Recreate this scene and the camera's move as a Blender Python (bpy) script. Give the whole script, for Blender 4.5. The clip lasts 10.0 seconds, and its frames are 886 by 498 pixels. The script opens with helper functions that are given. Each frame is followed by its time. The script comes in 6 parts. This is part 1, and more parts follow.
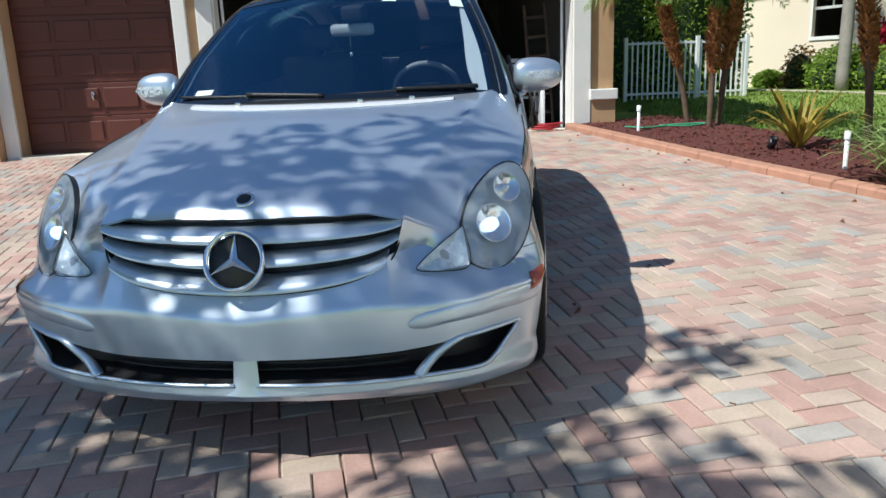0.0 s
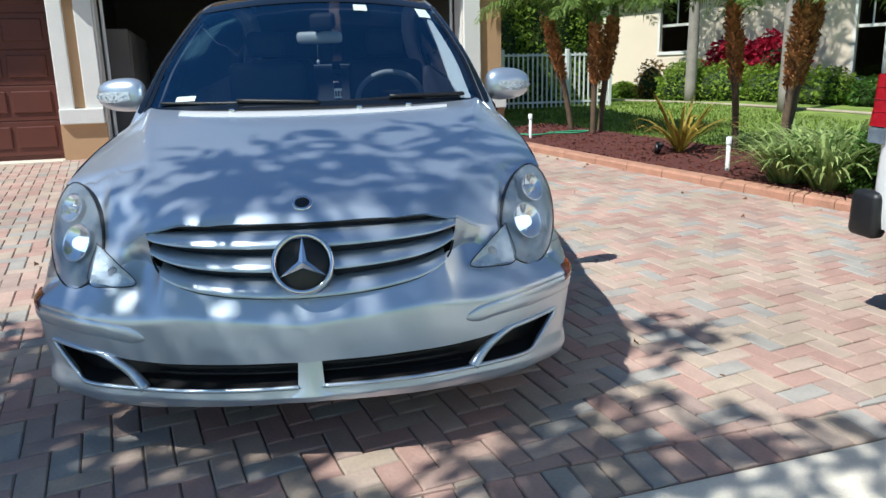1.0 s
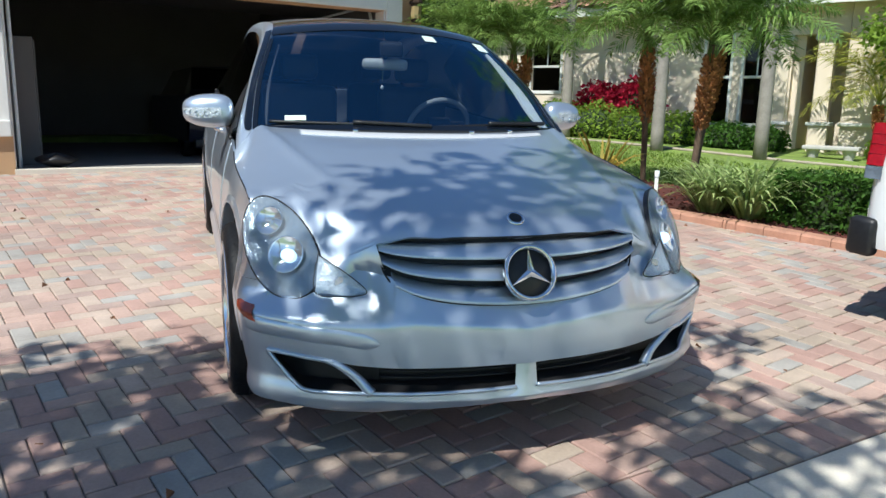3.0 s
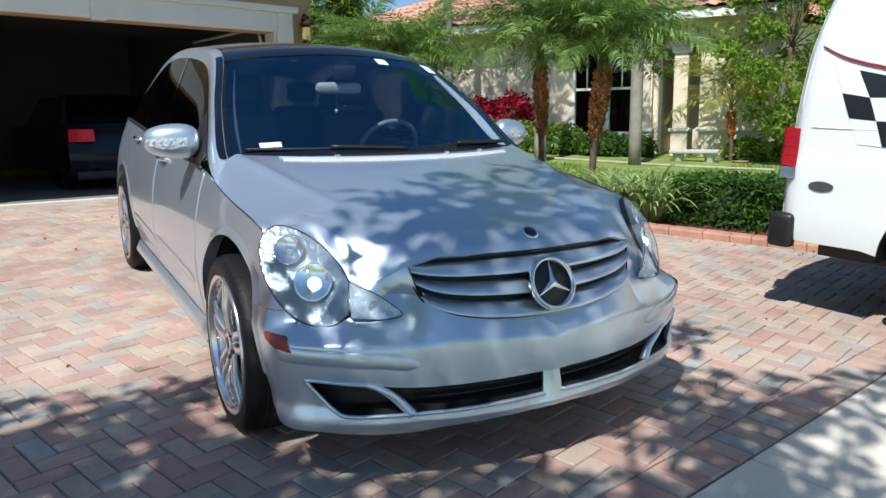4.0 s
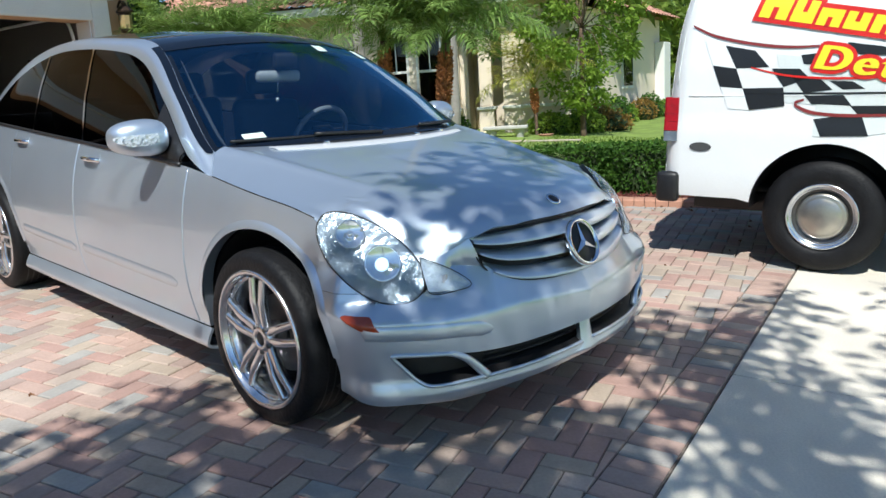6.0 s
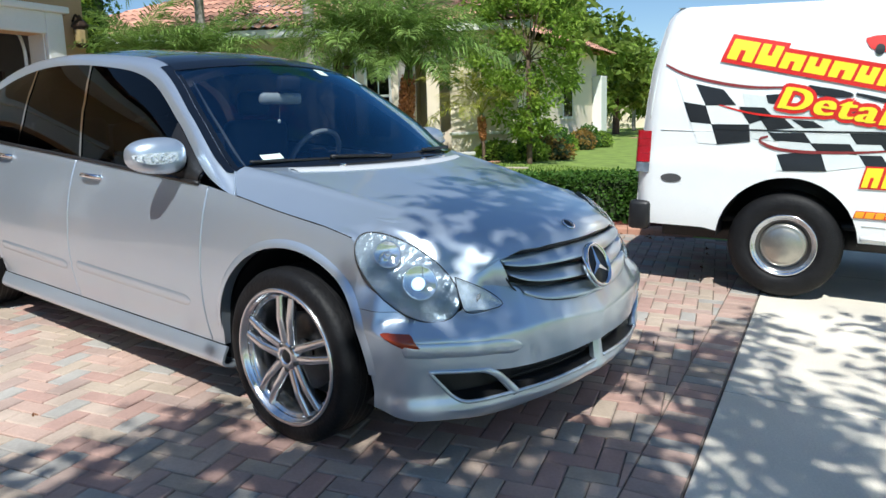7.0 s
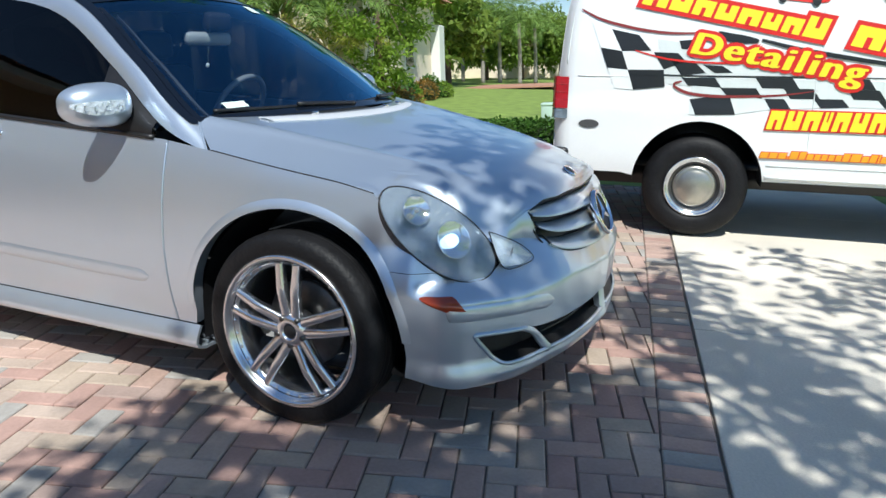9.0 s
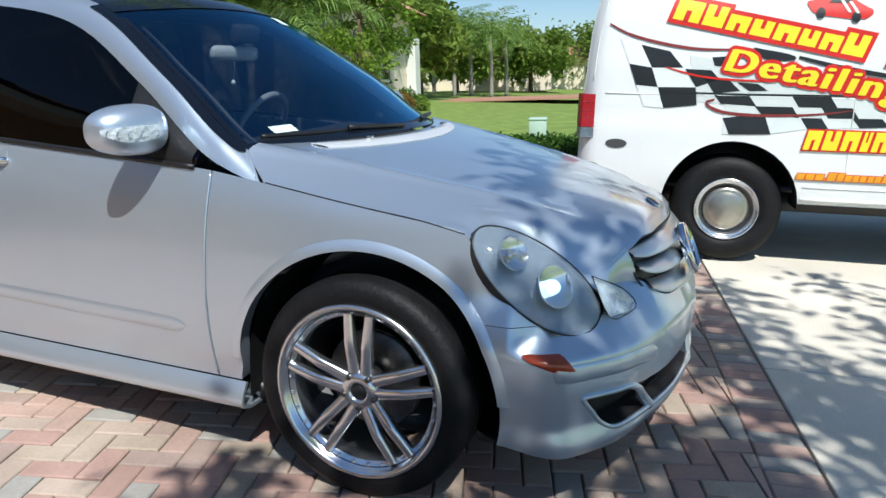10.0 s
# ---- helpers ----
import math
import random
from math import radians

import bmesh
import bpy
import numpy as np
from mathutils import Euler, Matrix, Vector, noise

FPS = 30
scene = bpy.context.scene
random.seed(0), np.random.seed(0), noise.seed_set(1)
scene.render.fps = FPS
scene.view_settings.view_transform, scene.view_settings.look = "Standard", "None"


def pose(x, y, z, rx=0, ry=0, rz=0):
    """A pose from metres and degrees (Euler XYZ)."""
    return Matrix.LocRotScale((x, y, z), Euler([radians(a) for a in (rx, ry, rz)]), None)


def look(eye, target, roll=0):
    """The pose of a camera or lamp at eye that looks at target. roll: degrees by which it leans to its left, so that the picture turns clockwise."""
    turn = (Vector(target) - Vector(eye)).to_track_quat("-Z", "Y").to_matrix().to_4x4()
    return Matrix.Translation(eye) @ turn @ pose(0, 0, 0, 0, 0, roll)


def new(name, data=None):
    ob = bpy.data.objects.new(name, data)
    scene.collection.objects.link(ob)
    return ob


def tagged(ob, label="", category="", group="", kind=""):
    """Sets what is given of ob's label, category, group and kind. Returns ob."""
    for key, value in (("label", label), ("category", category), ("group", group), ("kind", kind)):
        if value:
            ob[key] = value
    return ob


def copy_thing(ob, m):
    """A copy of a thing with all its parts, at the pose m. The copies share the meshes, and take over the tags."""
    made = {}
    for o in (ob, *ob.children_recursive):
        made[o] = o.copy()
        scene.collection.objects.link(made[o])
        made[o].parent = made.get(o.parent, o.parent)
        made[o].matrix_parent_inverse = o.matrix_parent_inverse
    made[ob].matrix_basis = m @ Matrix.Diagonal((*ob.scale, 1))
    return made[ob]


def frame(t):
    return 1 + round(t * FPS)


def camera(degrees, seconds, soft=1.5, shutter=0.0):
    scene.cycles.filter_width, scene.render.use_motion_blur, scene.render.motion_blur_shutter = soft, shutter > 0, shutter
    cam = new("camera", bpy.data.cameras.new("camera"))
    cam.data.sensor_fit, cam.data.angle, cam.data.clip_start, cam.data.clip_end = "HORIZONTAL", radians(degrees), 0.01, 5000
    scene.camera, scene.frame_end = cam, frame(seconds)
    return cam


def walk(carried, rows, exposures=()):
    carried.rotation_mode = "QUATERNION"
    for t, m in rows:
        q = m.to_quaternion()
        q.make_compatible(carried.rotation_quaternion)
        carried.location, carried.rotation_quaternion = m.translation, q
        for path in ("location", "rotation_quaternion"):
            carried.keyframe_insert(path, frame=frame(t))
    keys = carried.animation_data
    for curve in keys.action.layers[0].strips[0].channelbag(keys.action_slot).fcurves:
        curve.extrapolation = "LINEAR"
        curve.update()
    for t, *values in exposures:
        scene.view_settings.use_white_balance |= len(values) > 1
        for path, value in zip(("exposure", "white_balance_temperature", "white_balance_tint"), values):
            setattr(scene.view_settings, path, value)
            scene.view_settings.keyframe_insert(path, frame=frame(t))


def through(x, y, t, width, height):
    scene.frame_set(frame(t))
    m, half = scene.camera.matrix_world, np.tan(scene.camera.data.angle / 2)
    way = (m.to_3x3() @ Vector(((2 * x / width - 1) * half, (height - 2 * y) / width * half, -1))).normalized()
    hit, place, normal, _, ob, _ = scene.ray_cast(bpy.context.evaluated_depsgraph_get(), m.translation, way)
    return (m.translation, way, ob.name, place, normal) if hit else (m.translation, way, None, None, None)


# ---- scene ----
cam = camera(62.1, 10.0)
METRES, EYE, TILT, LEAN, TURN = 5.228, 1.35, 0.0, 0.0, -5.0
ROWS = [
    (0.0, 0.0, 0.0, 0.0, -0.49, -13.38, 2.08),
    (0.5, -0.0584, -0.0059, -0.0028, -4.61, -12.76, -1.74),
    (1.0, -0.1261, -0.0151, 0.0033, -11.97, -13.07, 1.44),
    (1.5, -0.19, -0.0081, -0.0009, -16.11, -11.49, 0.51),
    (2.0, -0.2531, -0.0007, 0.0042, -17.27, -10.82, -0.42),
    (2.5, -0.3168, 0.0009, 0.0049, -23.81, -10.78, 0.14),
    (3.0, -0.3732, 0.0139, 0.0031, -24.66, -10.88, -1.28),
    (4.5, -0.5139, 0.0759, 0.0073, -39.63, -9.21, 0.86),
    (5.0, -0.5554, 0.0982, 0.0035, -40.55, -9.81, -0.62),
    (5.5, -0.5896, 0.1323, 0.0055, -46.89, -11.41, 2.71),
    (7.0, -0.6845, 0.2051, 0.0138, -57.57, -9.55, 1.77),
    (7.5, -0.7003, 0.2414, 0.0132, -58.05, -10.54, 2.69),
    (8.0, -0.7081, 0.2748, 0.0106, -60.87, -11.5, 2.05),
    (8.5, -0.7142, 0.3087, 0.0117, -69.54, -12.62, 3.29),
    (9.0, -0.7061, 0.3492, 0.0109, -71.29, -13.62, 1.9),
    (9.5, -0.6781, 0.4011, 0.0194, -72.23, -10.65, 3.62),
    (10.0, -0.6661, 0.4422, 0.0187, -73.98, -12.79, 1.65),
]
walk(cam, [(t, pose(0, 0, EYE, TILT, LEAN, TURN) @ pose(METRES * x, METRES * y, METRES * z, 90 + pitch, roll, yaw)) for t, x, y, z, yaw, pitch, roll in ROWS], exposures=[(0.0, 0.2, 6100, 6), (9.0, 0.2, 6100, 6), (10.0, 0.1, 6100, 6)])


# ---- world and light ----
SUN_WAY = Vector((0.72, 0.34, -1.05)).normalized()
world = bpy.data.worlds.new("sky")
scene.world = world
world.use_nodes = True
wn = world.node_tree
sky = wn.nodes.new("ShaderNodeTexSky")
sky.sky_type, sky.sun_disc = "NISHITA", False
sky.air_density, sky.dust_density, sky.ozone_density = 1.0, 0.1, 4.5
sky.sun_elevation = math.asin(-SUN_WAY.z)
sky.sun_rotation = math.atan2(-SUN_WAY.x, -SUN_WAY.y)
# fair-weather clouds all over the sky
wc, wnoise, wr, wm = (wn.nodes.new("ShaderNode" + k) for k in ("TexCoord", "TexNoise", "MapRange", "Mix"))
wmap = wn.nodes.new("ShaderNodeMapping")
wmap.inputs["Scale"].default_value = (1.0, 1.0, 2.6)
wnoise.inputs["Scale"].default_value, wnoise.inputs["Detail"].default_value, wnoise.inputs["Roughness"].default_value = 2.6, 6, 0.55
wr.inputs["From Min"].default_value, wr.inputs["From Max"].default_value = 0.655, 0.76
wm.data_type = "RGBA"
wm.inputs["B"].default_value = (7.0, 7.2, 7.6, 1)
wn.links.new(wc.outputs["Generated"], wmap.inputs[0]), wn.links.new(wmap.outputs[0], wnoise.inputs["Vector"])
wn.links.new(wnoise.outputs[0], wr.inputs[0]), wn.links.new(wr.outputs[0], wm.inputs["Factor"])
wn.links.new(sky.outputs[0], wm.inputs["A"])
wn.links.new(wm.outputs["Result"], wn.nodes["Background"].inputs[0])
wn.nodes["Background"].inputs[1].default_value = 0.098
sun = new("sun", bpy.data.lights.new("sun", "SUN"))
sun.data.energy, sun.data.angle, sun.data.color = 5.0, radians(0.53), (1.0, 0.96, 0.90)
sun.matrix_world = look((0, 0, 20), Vector((0, 0, 20)) + SUN_WAY)


# ---- materials ----
def mat(name, colour, rough=0.6, metal=0.0, vary=0.15, scale=8.0, bump=0.0, coat=0.0, second=None, island="", spec=0.5, fine=60.0):
    """A node material: base colour with variation at two scales, roughness variation and bump."""
    m = bpy.data.materials.new(name)
    m.use_nodes = True
    n, l = m.node_tree.nodes, m.node_tree.links
    b = n["Principled BSDF"]
    b.inputs["Roughness"].default_value, b.inputs["Metallic"].default_value = rough, metal
    b.inputs["Coat Weight"].default_value, b.inputs["Coat Roughness"].default_value = coat, 0.04
    b.inputs["Specular IOR Level"].default_value = spec
    co = n.new("ShaderNodeTexCoord")
    big, small = n.new("ShaderNodeTexNoise"), n.new("ShaderNodeTexNoise")
    big.inputs["Scale"].default_value, small.inputs["Scale"].default_value = scale, fine
    big.inputs["Detail"].default_value = small.inputs["Detail"].default_value = 4
    l.new(co.outputs["Object"], big.inputs["Vector"]), l.new(co.outputs["Object"], small.inputs["Vector"])
    mix = n.new("ShaderNodeMix")
    mix.data_type = "RGBA"
    dark = tuple(c * (1 - vary) for c in colour)
    light = second or tuple(min(1, c * (1 + vary)) for c in colour)
    mix.inputs["A"].default_value, mix.inputs["B"].default_value = (*dark, 1), (*light, 1)
    add = n.new("ShaderNodeMath")
    add.operation = "MULTIPLY_ADD"
    l.new(small.outputs[0], add.inputs[0])
    add.inputs[1].default_value = 0.5
    ramp = n.new("ShaderNodeMapRange")
    ramp.inputs["From Min"].default_value, ramp.inputs["From Max"].default_value = 0.45, 1.05
    l.new(big.outputs[0], add.inputs[2])
    l.new(add.outputs[0], ramp.inputs[0])
    l.new(ramp.outputs[0], mix.inputs["Factor"])
    out = mix.outputs["Result"]
    if island:
        src = n.new("ShaderNodeObjectInfo" if island == "object" else "ShaderNodeNewGeometry")
        hsv = n.new("ShaderNodeHueSaturation")
        mr = n.new("ShaderNodeMapRange")
        mr.inputs["To Min"].default_value, mr.inputs["To Max"].default_value = 0.65, 1.35
        l.new(src.outputs["Random" if island == "object" else "Random Per Island"], mr.inputs[0])
        l.new(mr.outputs[0], hsv.inputs["Value"])
        l.new(out, hsv.inputs["Color"])
        out = hsv.outputs[0]
    l.new(out, b.inputs["Base Color"])
    if bump:
        bn = n.new("ShaderNodeBump")
        bn.inputs["Strength"].default_value, bn.inputs["Distance"].default_value = min(1, bump), 0.01
        l.new(small.outputs[0], bn.inputs["Height"])
        l.new(bn.outputs[0], b.inputs["Normal"])
    return m


def glass(name, colour, rough=0.02, ior=1.5):
    """A thin pane: tinted see-through with gloss."""
    m = bpy.data.materials.new(name)
    m.use_nodes = True
    n, l = m.node_tree.nodes, m.node_tree.links
    n.remove(n["Principled BSDF"])
    tr, gl, mix, lw, po, sc = (n.new("ShaderNode" + k) for k in ("BsdfTransparent", "BsdfGlossy", "MixShader", "LayerWeight", "Math", "Math"))
    tr.inputs[0].default_value = (*colour, 1)
    gl.inputs["Roughness"].default_value, lw.inputs["Blend"].default_value = rough, 0.5
    # gloss grows from its head-on value towards grazing, alike on both sides of the pane
    f0 = ((ior - 1) / (ior + 1)) ** 2
    po.operation, po.inputs[1].default_value = "POWER", 5.0
    sc.operation, sc.inputs[1].default_value, sc.inputs[2].default_value = "MULTIPLY_ADD", 1 - f0, f0
    l.new(lw.outputs["Facing"], po.inputs[0]), l.new(po.outputs[0], sc.inputs[0])
    l.new(sc.outputs[0], mix.inputs[0]), l.new(tr.outputs[0], mix.inputs[1]), l.new(gl.outputs[0], mix.inputs[2])
    l.new(mix.outputs[0], n["Material Output"].inputs[0])
    return m


def leafmat(name, colour, second, through=0.35, rough=0.5, island="island"):
    """Foliage: a varied diffuse leaf that also lets light through."""
    m = mat(name, colour, rough, 0, 0.3, 3, 0, second=second, island=island, fine=25, spec=0.22)
    n, l = m.node_tree.nodes, m.node_tree.links
    tl, mix = n.new("ShaderNodeBsdfTranslucent"), n.new("ShaderNodeMixShader")
    src = n["Principled BSDF"].inputs["Base Color"].links[0].from_socket
    l.new(src, tl.inputs[0])
    mix.inputs[0].default_value = through
    l.new(n["Principled BSDF"].outputs[0], mix.inputs[1]), l.new(tl.outputs[0], mix.inputs[2])
    l.new(mix.outputs[0], n["Material Output"].inputs[0])
    return m


def paver_mat(name, source):
    """Paver: pink, cream, tan or blue-grey by a random number, with stains and grain."""
    m = mat(name, (0.42, 0.31, 0.26), 0.85, 0, 0.2, 4, 0.3)
    n, l = m.node_tree.nodes, m.node_tree.links
    src = n.new("ShaderNodeObjectInfo" if source == "Object" else "ShaderNodeNewGeometry")
    ramp = n.new("ShaderNodeValToRGB")
    ramp.color_ramp.interpolation = "CONSTANT"
    stops = [(0.0, (0.46, 0.305, 0.265)), (0.2, (0.50, 0.36, 0.31)), (0.4, (0.47, 0.39, 0.32)), (0.58, (0.40, 0.385, 0.365)), (0.70, (0.50, 0.405, 0.345)), (0.86, (0.42, 0.32, 0.285))]
    e = ramp.color_ramp.elements
    while len(e) < len(stops):
        e.new(0.5)
    for k, (p, c) in enumerate(stops):
        e[k].position, e[k].color = p, (*c, 1)
    l.new(src.outputs["Random" if source == "Object" else "Random Per Island"], ramp.inputs[0])
    mixed = n["Principled BSDF"].inputs["Base Color"].links[0].from_node
    gain = n.new("ShaderNodeMix")
    gain.data_type, gain.blend_type = "RGBA", "MULTIPLY"
    gain.inputs["Factor"].default_value = 1
    mixed.inputs["A"].default_value, mixed.inputs["B"].default_value = (0.84, 0.80, 0.75, 1), (1.15, 1.11, 1.05, 1)
    l.new(ramp.outputs[0], gain.inputs["A"]), l.new(mixed.outputs["Result"], gain.inputs["B"])
    # broad stains that run across the pavers
    where, stain, span, tone = n.new("ShaderNodeNewGeometry"), n.new("ShaderNodeTexNoise"), n.new("ShaderNodeMapRange"), n.new("ShaderNodeMix")
    stain.inputs["Scale"].default_value, stain.inputs["Detail"].default_value, stain.inputs["Roughness"].default_value = 1.3, 6, 0.65
    span.inputs["From Min"].default_value, span.inputs["From Max"].default_value = 0.35, 0.65
    span.inputs["To Min"].default_value, span.inputs["To Max"].default_value = 0.78, 1.06
    tone.data_type, tone.blend_type = "RGBA", "MULTIPLY"
    tone.inputs["Factor"].default_value = 1
    l.new(where.outputs["Position"], stain.inputs["Vector"]), l.new(stain.outputs[0], span.inputs[0])
    l.new(gain.outputs["Result"], tone.inputs["A"]), l.new(span.outputs[0], tone.inputs["B"])
    l.new(tone.outputs["Result"], n["Principled BSDF"].inputs["Base Color"])
    return m


PAINT = mat("silver_paint", (0.57, 0.65, 0.74), 0.33, 0.74, 0.04, 2, 0, 0.7, fine=900)
COWL = mat("satin_silver", (0.66, 0.67, 0.68), 0.35, 0.2, 0.04, 6)
CHROME = mat("chrome", (0.8, 0.8, 0.82), 0.08, 1.0, 0.03, 5)
RIM = mat("rim_alloy", (0.72, 0.73, 0.75), 0.2, 0.95, 0.08, 12, coat=0.5)
BLACK = mat("black_plastic", (0.012, 0.012, 0.013), 0.45, 0, 0.3, 20, 0.1)
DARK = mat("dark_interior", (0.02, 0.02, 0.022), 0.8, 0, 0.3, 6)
RUBBER = mat("tyre_rubber", (0.009, 0.009, 0.010), 0.55, 0, 0.35, 9, 0.3, spec=0.22)
TINT = glass("tinted_glass", (0.04, 0.045, 0.05))
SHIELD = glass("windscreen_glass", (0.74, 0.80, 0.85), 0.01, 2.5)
# the blue of the reflected sky is put into the gloss colour
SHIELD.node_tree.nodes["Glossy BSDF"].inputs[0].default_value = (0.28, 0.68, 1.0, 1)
LENS = glass("lens_glass", (0.90, 0.94, 0.97), 0.03)
# aged clear plastic: a little milky
haze, hmix = LENS.node_tree.nodes.new("ShaderNodeBsdfDiffuse"), LENS.node_tree.nodes.new("ShaderNodeMixShader")
haze.inputs[0].default_value, hmix.inputs[0].default_value = (0.84, 0.93, 1.0, 1), 0.10
LENS.node_tree.links.new(LENS.node_tree.nodes["Material Output"].inputs[0].links[0].from_socket, hmix.inputs[1])
LENS.node_tree.links.new(haze.outputs[0], hmix.inputs[2])
LENS.node_tree.links.new(hmix.outputs[0], LENS.node_tree.nodes["Material Output"].inputs[0])
AMBER = mat("amber_lens", (0.32, 0.045, 0.012), 0.15, 0, 0.15, 30, coat=0.6)
MIRRORGREY = mat("mirror_shell", (0.50, 0.51, 0.50), 0.5, 0, 0.1, 12)
WHEELGREY = mat("wheel_leather", (0.30, 0.31, 0.31), 0.5, 0, 0.1, 12)
REDLENS = mat("red_lens", (0.34, 0.005, 0.012), 0.3, 0, 0.2, 30, 0.1, coat=0.1)
VANWHITE = mat("van_white_paint", (0.82, 0.83, 0.82), 0.3, 0, 0.03, 3, coat=0.6)
CONCRETE = mat("sidewalk_concrete", (0.72, 0.66, 0.55), 0.9, 0, 0.18, 1.3, 0.25, fine=90)
STUCCO = mat("tan_stucco", (0.52, 0.33, 0.18), 0.9, 0, 0.08, 1.2, 0.5, fine=120)
TRIM = mat("white_trim", (0.78, 0.77, 0.72), 0.7, 0, 0.06, 2, 0.15)
DOORRED = mat("brown_door_paint", (0.105, 0.027, 0.017), 0.5, 0, 0.12, 3, 0.1)
PEACH = mat("peach_stucco", (0.80, 0.68, 0.53), 0.9, 0, 0.06, 0.8, 0.4, fine=120)
LAWN = mat("lawn_soil", (0.19, 0.265, 0.05), 0.95, 0, 0.4, 2.5, 0.6, fine=40)
MULCH = mat("red_mulch", (0.10, 0.028, 0.022), 0.95, 0, 0.5, 20, 0.9, fine=70)
KERBRED = mat("red_concrete_kerb", (0.43, 0.225, 0.15), 0.85, 0, 0.2, 6, 0.3)
PAVER_ONE, PAVER_ALL = paver_mat("paver_single", "Object"), paver_mat("paver_joined", "Island")
SAND = mat("joint_sand", (0.20, 0.16, 0.13), 0.95, 0, 0.3, 30, 0.3)

ROOFGLASS = mat("black_roof_glass", (0.006, 0.009, 0.016), 0.08, 0, 0.1, 3, coat=0.15, spec=0.25)
CRYSTAL = mat("lamp_crystal", (0.60, 0.66, 0.72), 0.15, 0.2, 0.25, 40, 0.9, coat=0.5, fine=55)
PAPER = mat("pale_paper", (0.62, 0.75, 0.68), 0.7, 0, 0.05, 20)
LAMPCHROME = mat("lamp_reflector", (0.27, 0.32, 0.37), 0.22, 0.5, 0.22, 14, 0.8, fine=22)
PROJECTOR = mat("projector_lens", (0.55, 0.68, 0.85), 0.05, 0.3, 0.1, 10, coat=1.0)
# the low-beam projectors are lit
PROJECTOR.node_tree.nodes["Principled BSDF"].inputs["Emission Color"].default_value = (0.62, 0.85, 1.0, 1)
PROJECTOR.node_tree.nodes["Principled BSDF"].inputs["Emission Strength"].default_value = 1.8
DISC = mat("brake_steel", (0.13, 0.125, 0.12), 0.35, 0.9, 0.2, 20)
SEAT = mat("grey_leather", (0.06, 0.06, 0.062), 0.6, 0, 0.15, 9, 0.1)
VANGREY = mat("hubcap_steel", (0.45, 0.43, 0.38), 0.3, 0.9, 0.1, 20)
INKBLACK, INKGREY, INKRED = mat("graphic_black", (0.015, 0.017, 0.02), 0.35, 0, 0.2, 6), mat("graphic_pale", (0.68, 0.72, 0.70), 0.35, 0, 0.06, 6), mat("graphic_red", (0.62, 0.02, 0.015), 0.35, 0, 0.1, 6)
VANPALE = mat("graphic_white", (0.80, 0.82, 0.80), 0.35, 0, 0.03, 6)
INKYELLOW, INKORANGE, INKLINE = mat("graphic_yellow", (0.90, 0.72, 0.03), 0.35, 0, 0.06, 6), mat("graphic_orange", (0.80, 0.36, 0.02), 0.35, 0, 0.08, 6), mat("graphic_dark_red", (0.22, 0.03, 0.03), 0.35, 0, 0.1, 6)
TILE = mat("terracotta_tile", (0.52, 0.27, 0.19), 0.85, 0, 0.2, 1.2, 0.3, island="island")
# plaster and floor colours darkened to deepen the shade inside the garage
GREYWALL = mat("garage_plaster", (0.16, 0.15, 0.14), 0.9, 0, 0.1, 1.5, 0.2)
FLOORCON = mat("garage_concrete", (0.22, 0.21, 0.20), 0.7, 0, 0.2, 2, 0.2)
BRONZE = mat("dark_bronze", (0.05, 0.03, 0.02), 0.5, 0.6, 0.3, 15, 0.2)
WHITEMETAL = mat("white_metal", (0.78, 0.79, 0.78), 0.45, 0, 0.05, 6)
BLUECAR = mat("dark_blue_paint", (0.006, 0.009, 0.022), 0.3, 0.1, 0.1, 3, coat=0.2, spec=0.25)
WINDARK = glass("house_glass", (0.06, 0.07, 0.08))
BARK = mat("grey_palm_bark", (0.30, 0.27, 0.235), 0.9, 0, 0.25, 5, 0.6, fine=35)
BOOT = mat("orange_palm_boots", (0.42, 0.15, 0.04), 0.9, 0, 0.45, 14, 0.9, second=(0.62, 0.28, 0.10), island="island")
TRUNKBROWN = mat("brown_bark", (0.13, 0.085, 0.055), 0.9, 0, 0.35, 9, 0.8)
FROND = leafmat("palm_frond", (0.10, 0.22, 0.035), (0.36, 0.50, 0.14), 0.4)
# near-black green that stands for the shade deep inside bushes
DARKCORE = mat("inner_dark", (0.03, 0.05, 0.015), 0.95, 0, 0.4, 20)
EDGING = mat("tan_edging", (0.40, 0.34, 0.26), 0.9, 0, 0.2, 5, 0.3)
BLADE = leafmat("striped_blade", (0.20, 0.35, 0.07), (0.56, 0.66, 0.28), 0.4)
HEDGE = leafmat("hedge_leaf", (0.035, 0.10, 0.014), (0.11, 0.23, 0.035), 0.4)
LIME = leafmat("bright_leaf", (0.12, 0.25, 0.03), (0.40, 0.53, 0.08), 0.5)
CRIMSON = leafmat("crimson_leaf", (0.26, 0.008, 0.025), (0.58, 0.025, 0.07))
ORANGELEAF = leafmat("orange_leaf", (0.16, 0.15, 0.03), (0.42, 0.22, 0.06))
ORANGE_ONE = leafmat("bromeliad_blade", (0.22, 0.30, 0.05), (0.58, 0.34, 0.07), island="object")
FARLEAF = leafmat("far_leaf", (0.11, 0.21, 0.03), (0.32, 0.42, 0.08), 0.5)
GRASS = leafmat("grass_blade", (0.12, 0.23, 0.03), (0.30, 0.39, 0.08), 0.35)
YFROND = leafmat("yellow_frond", (0.30, 0.34, 0.05), (0.55, 0.52, 0.12), 0.45)
CLOUD = mat("stone_grey", (0.5, 0.48, 0.44), 0.9, 0, 0.15, 5, 0.3)

# ---- helpers for things ----
GX, GY = 0.0127, 0.0498


def gz(x, y):
    return GX * x + GY * y


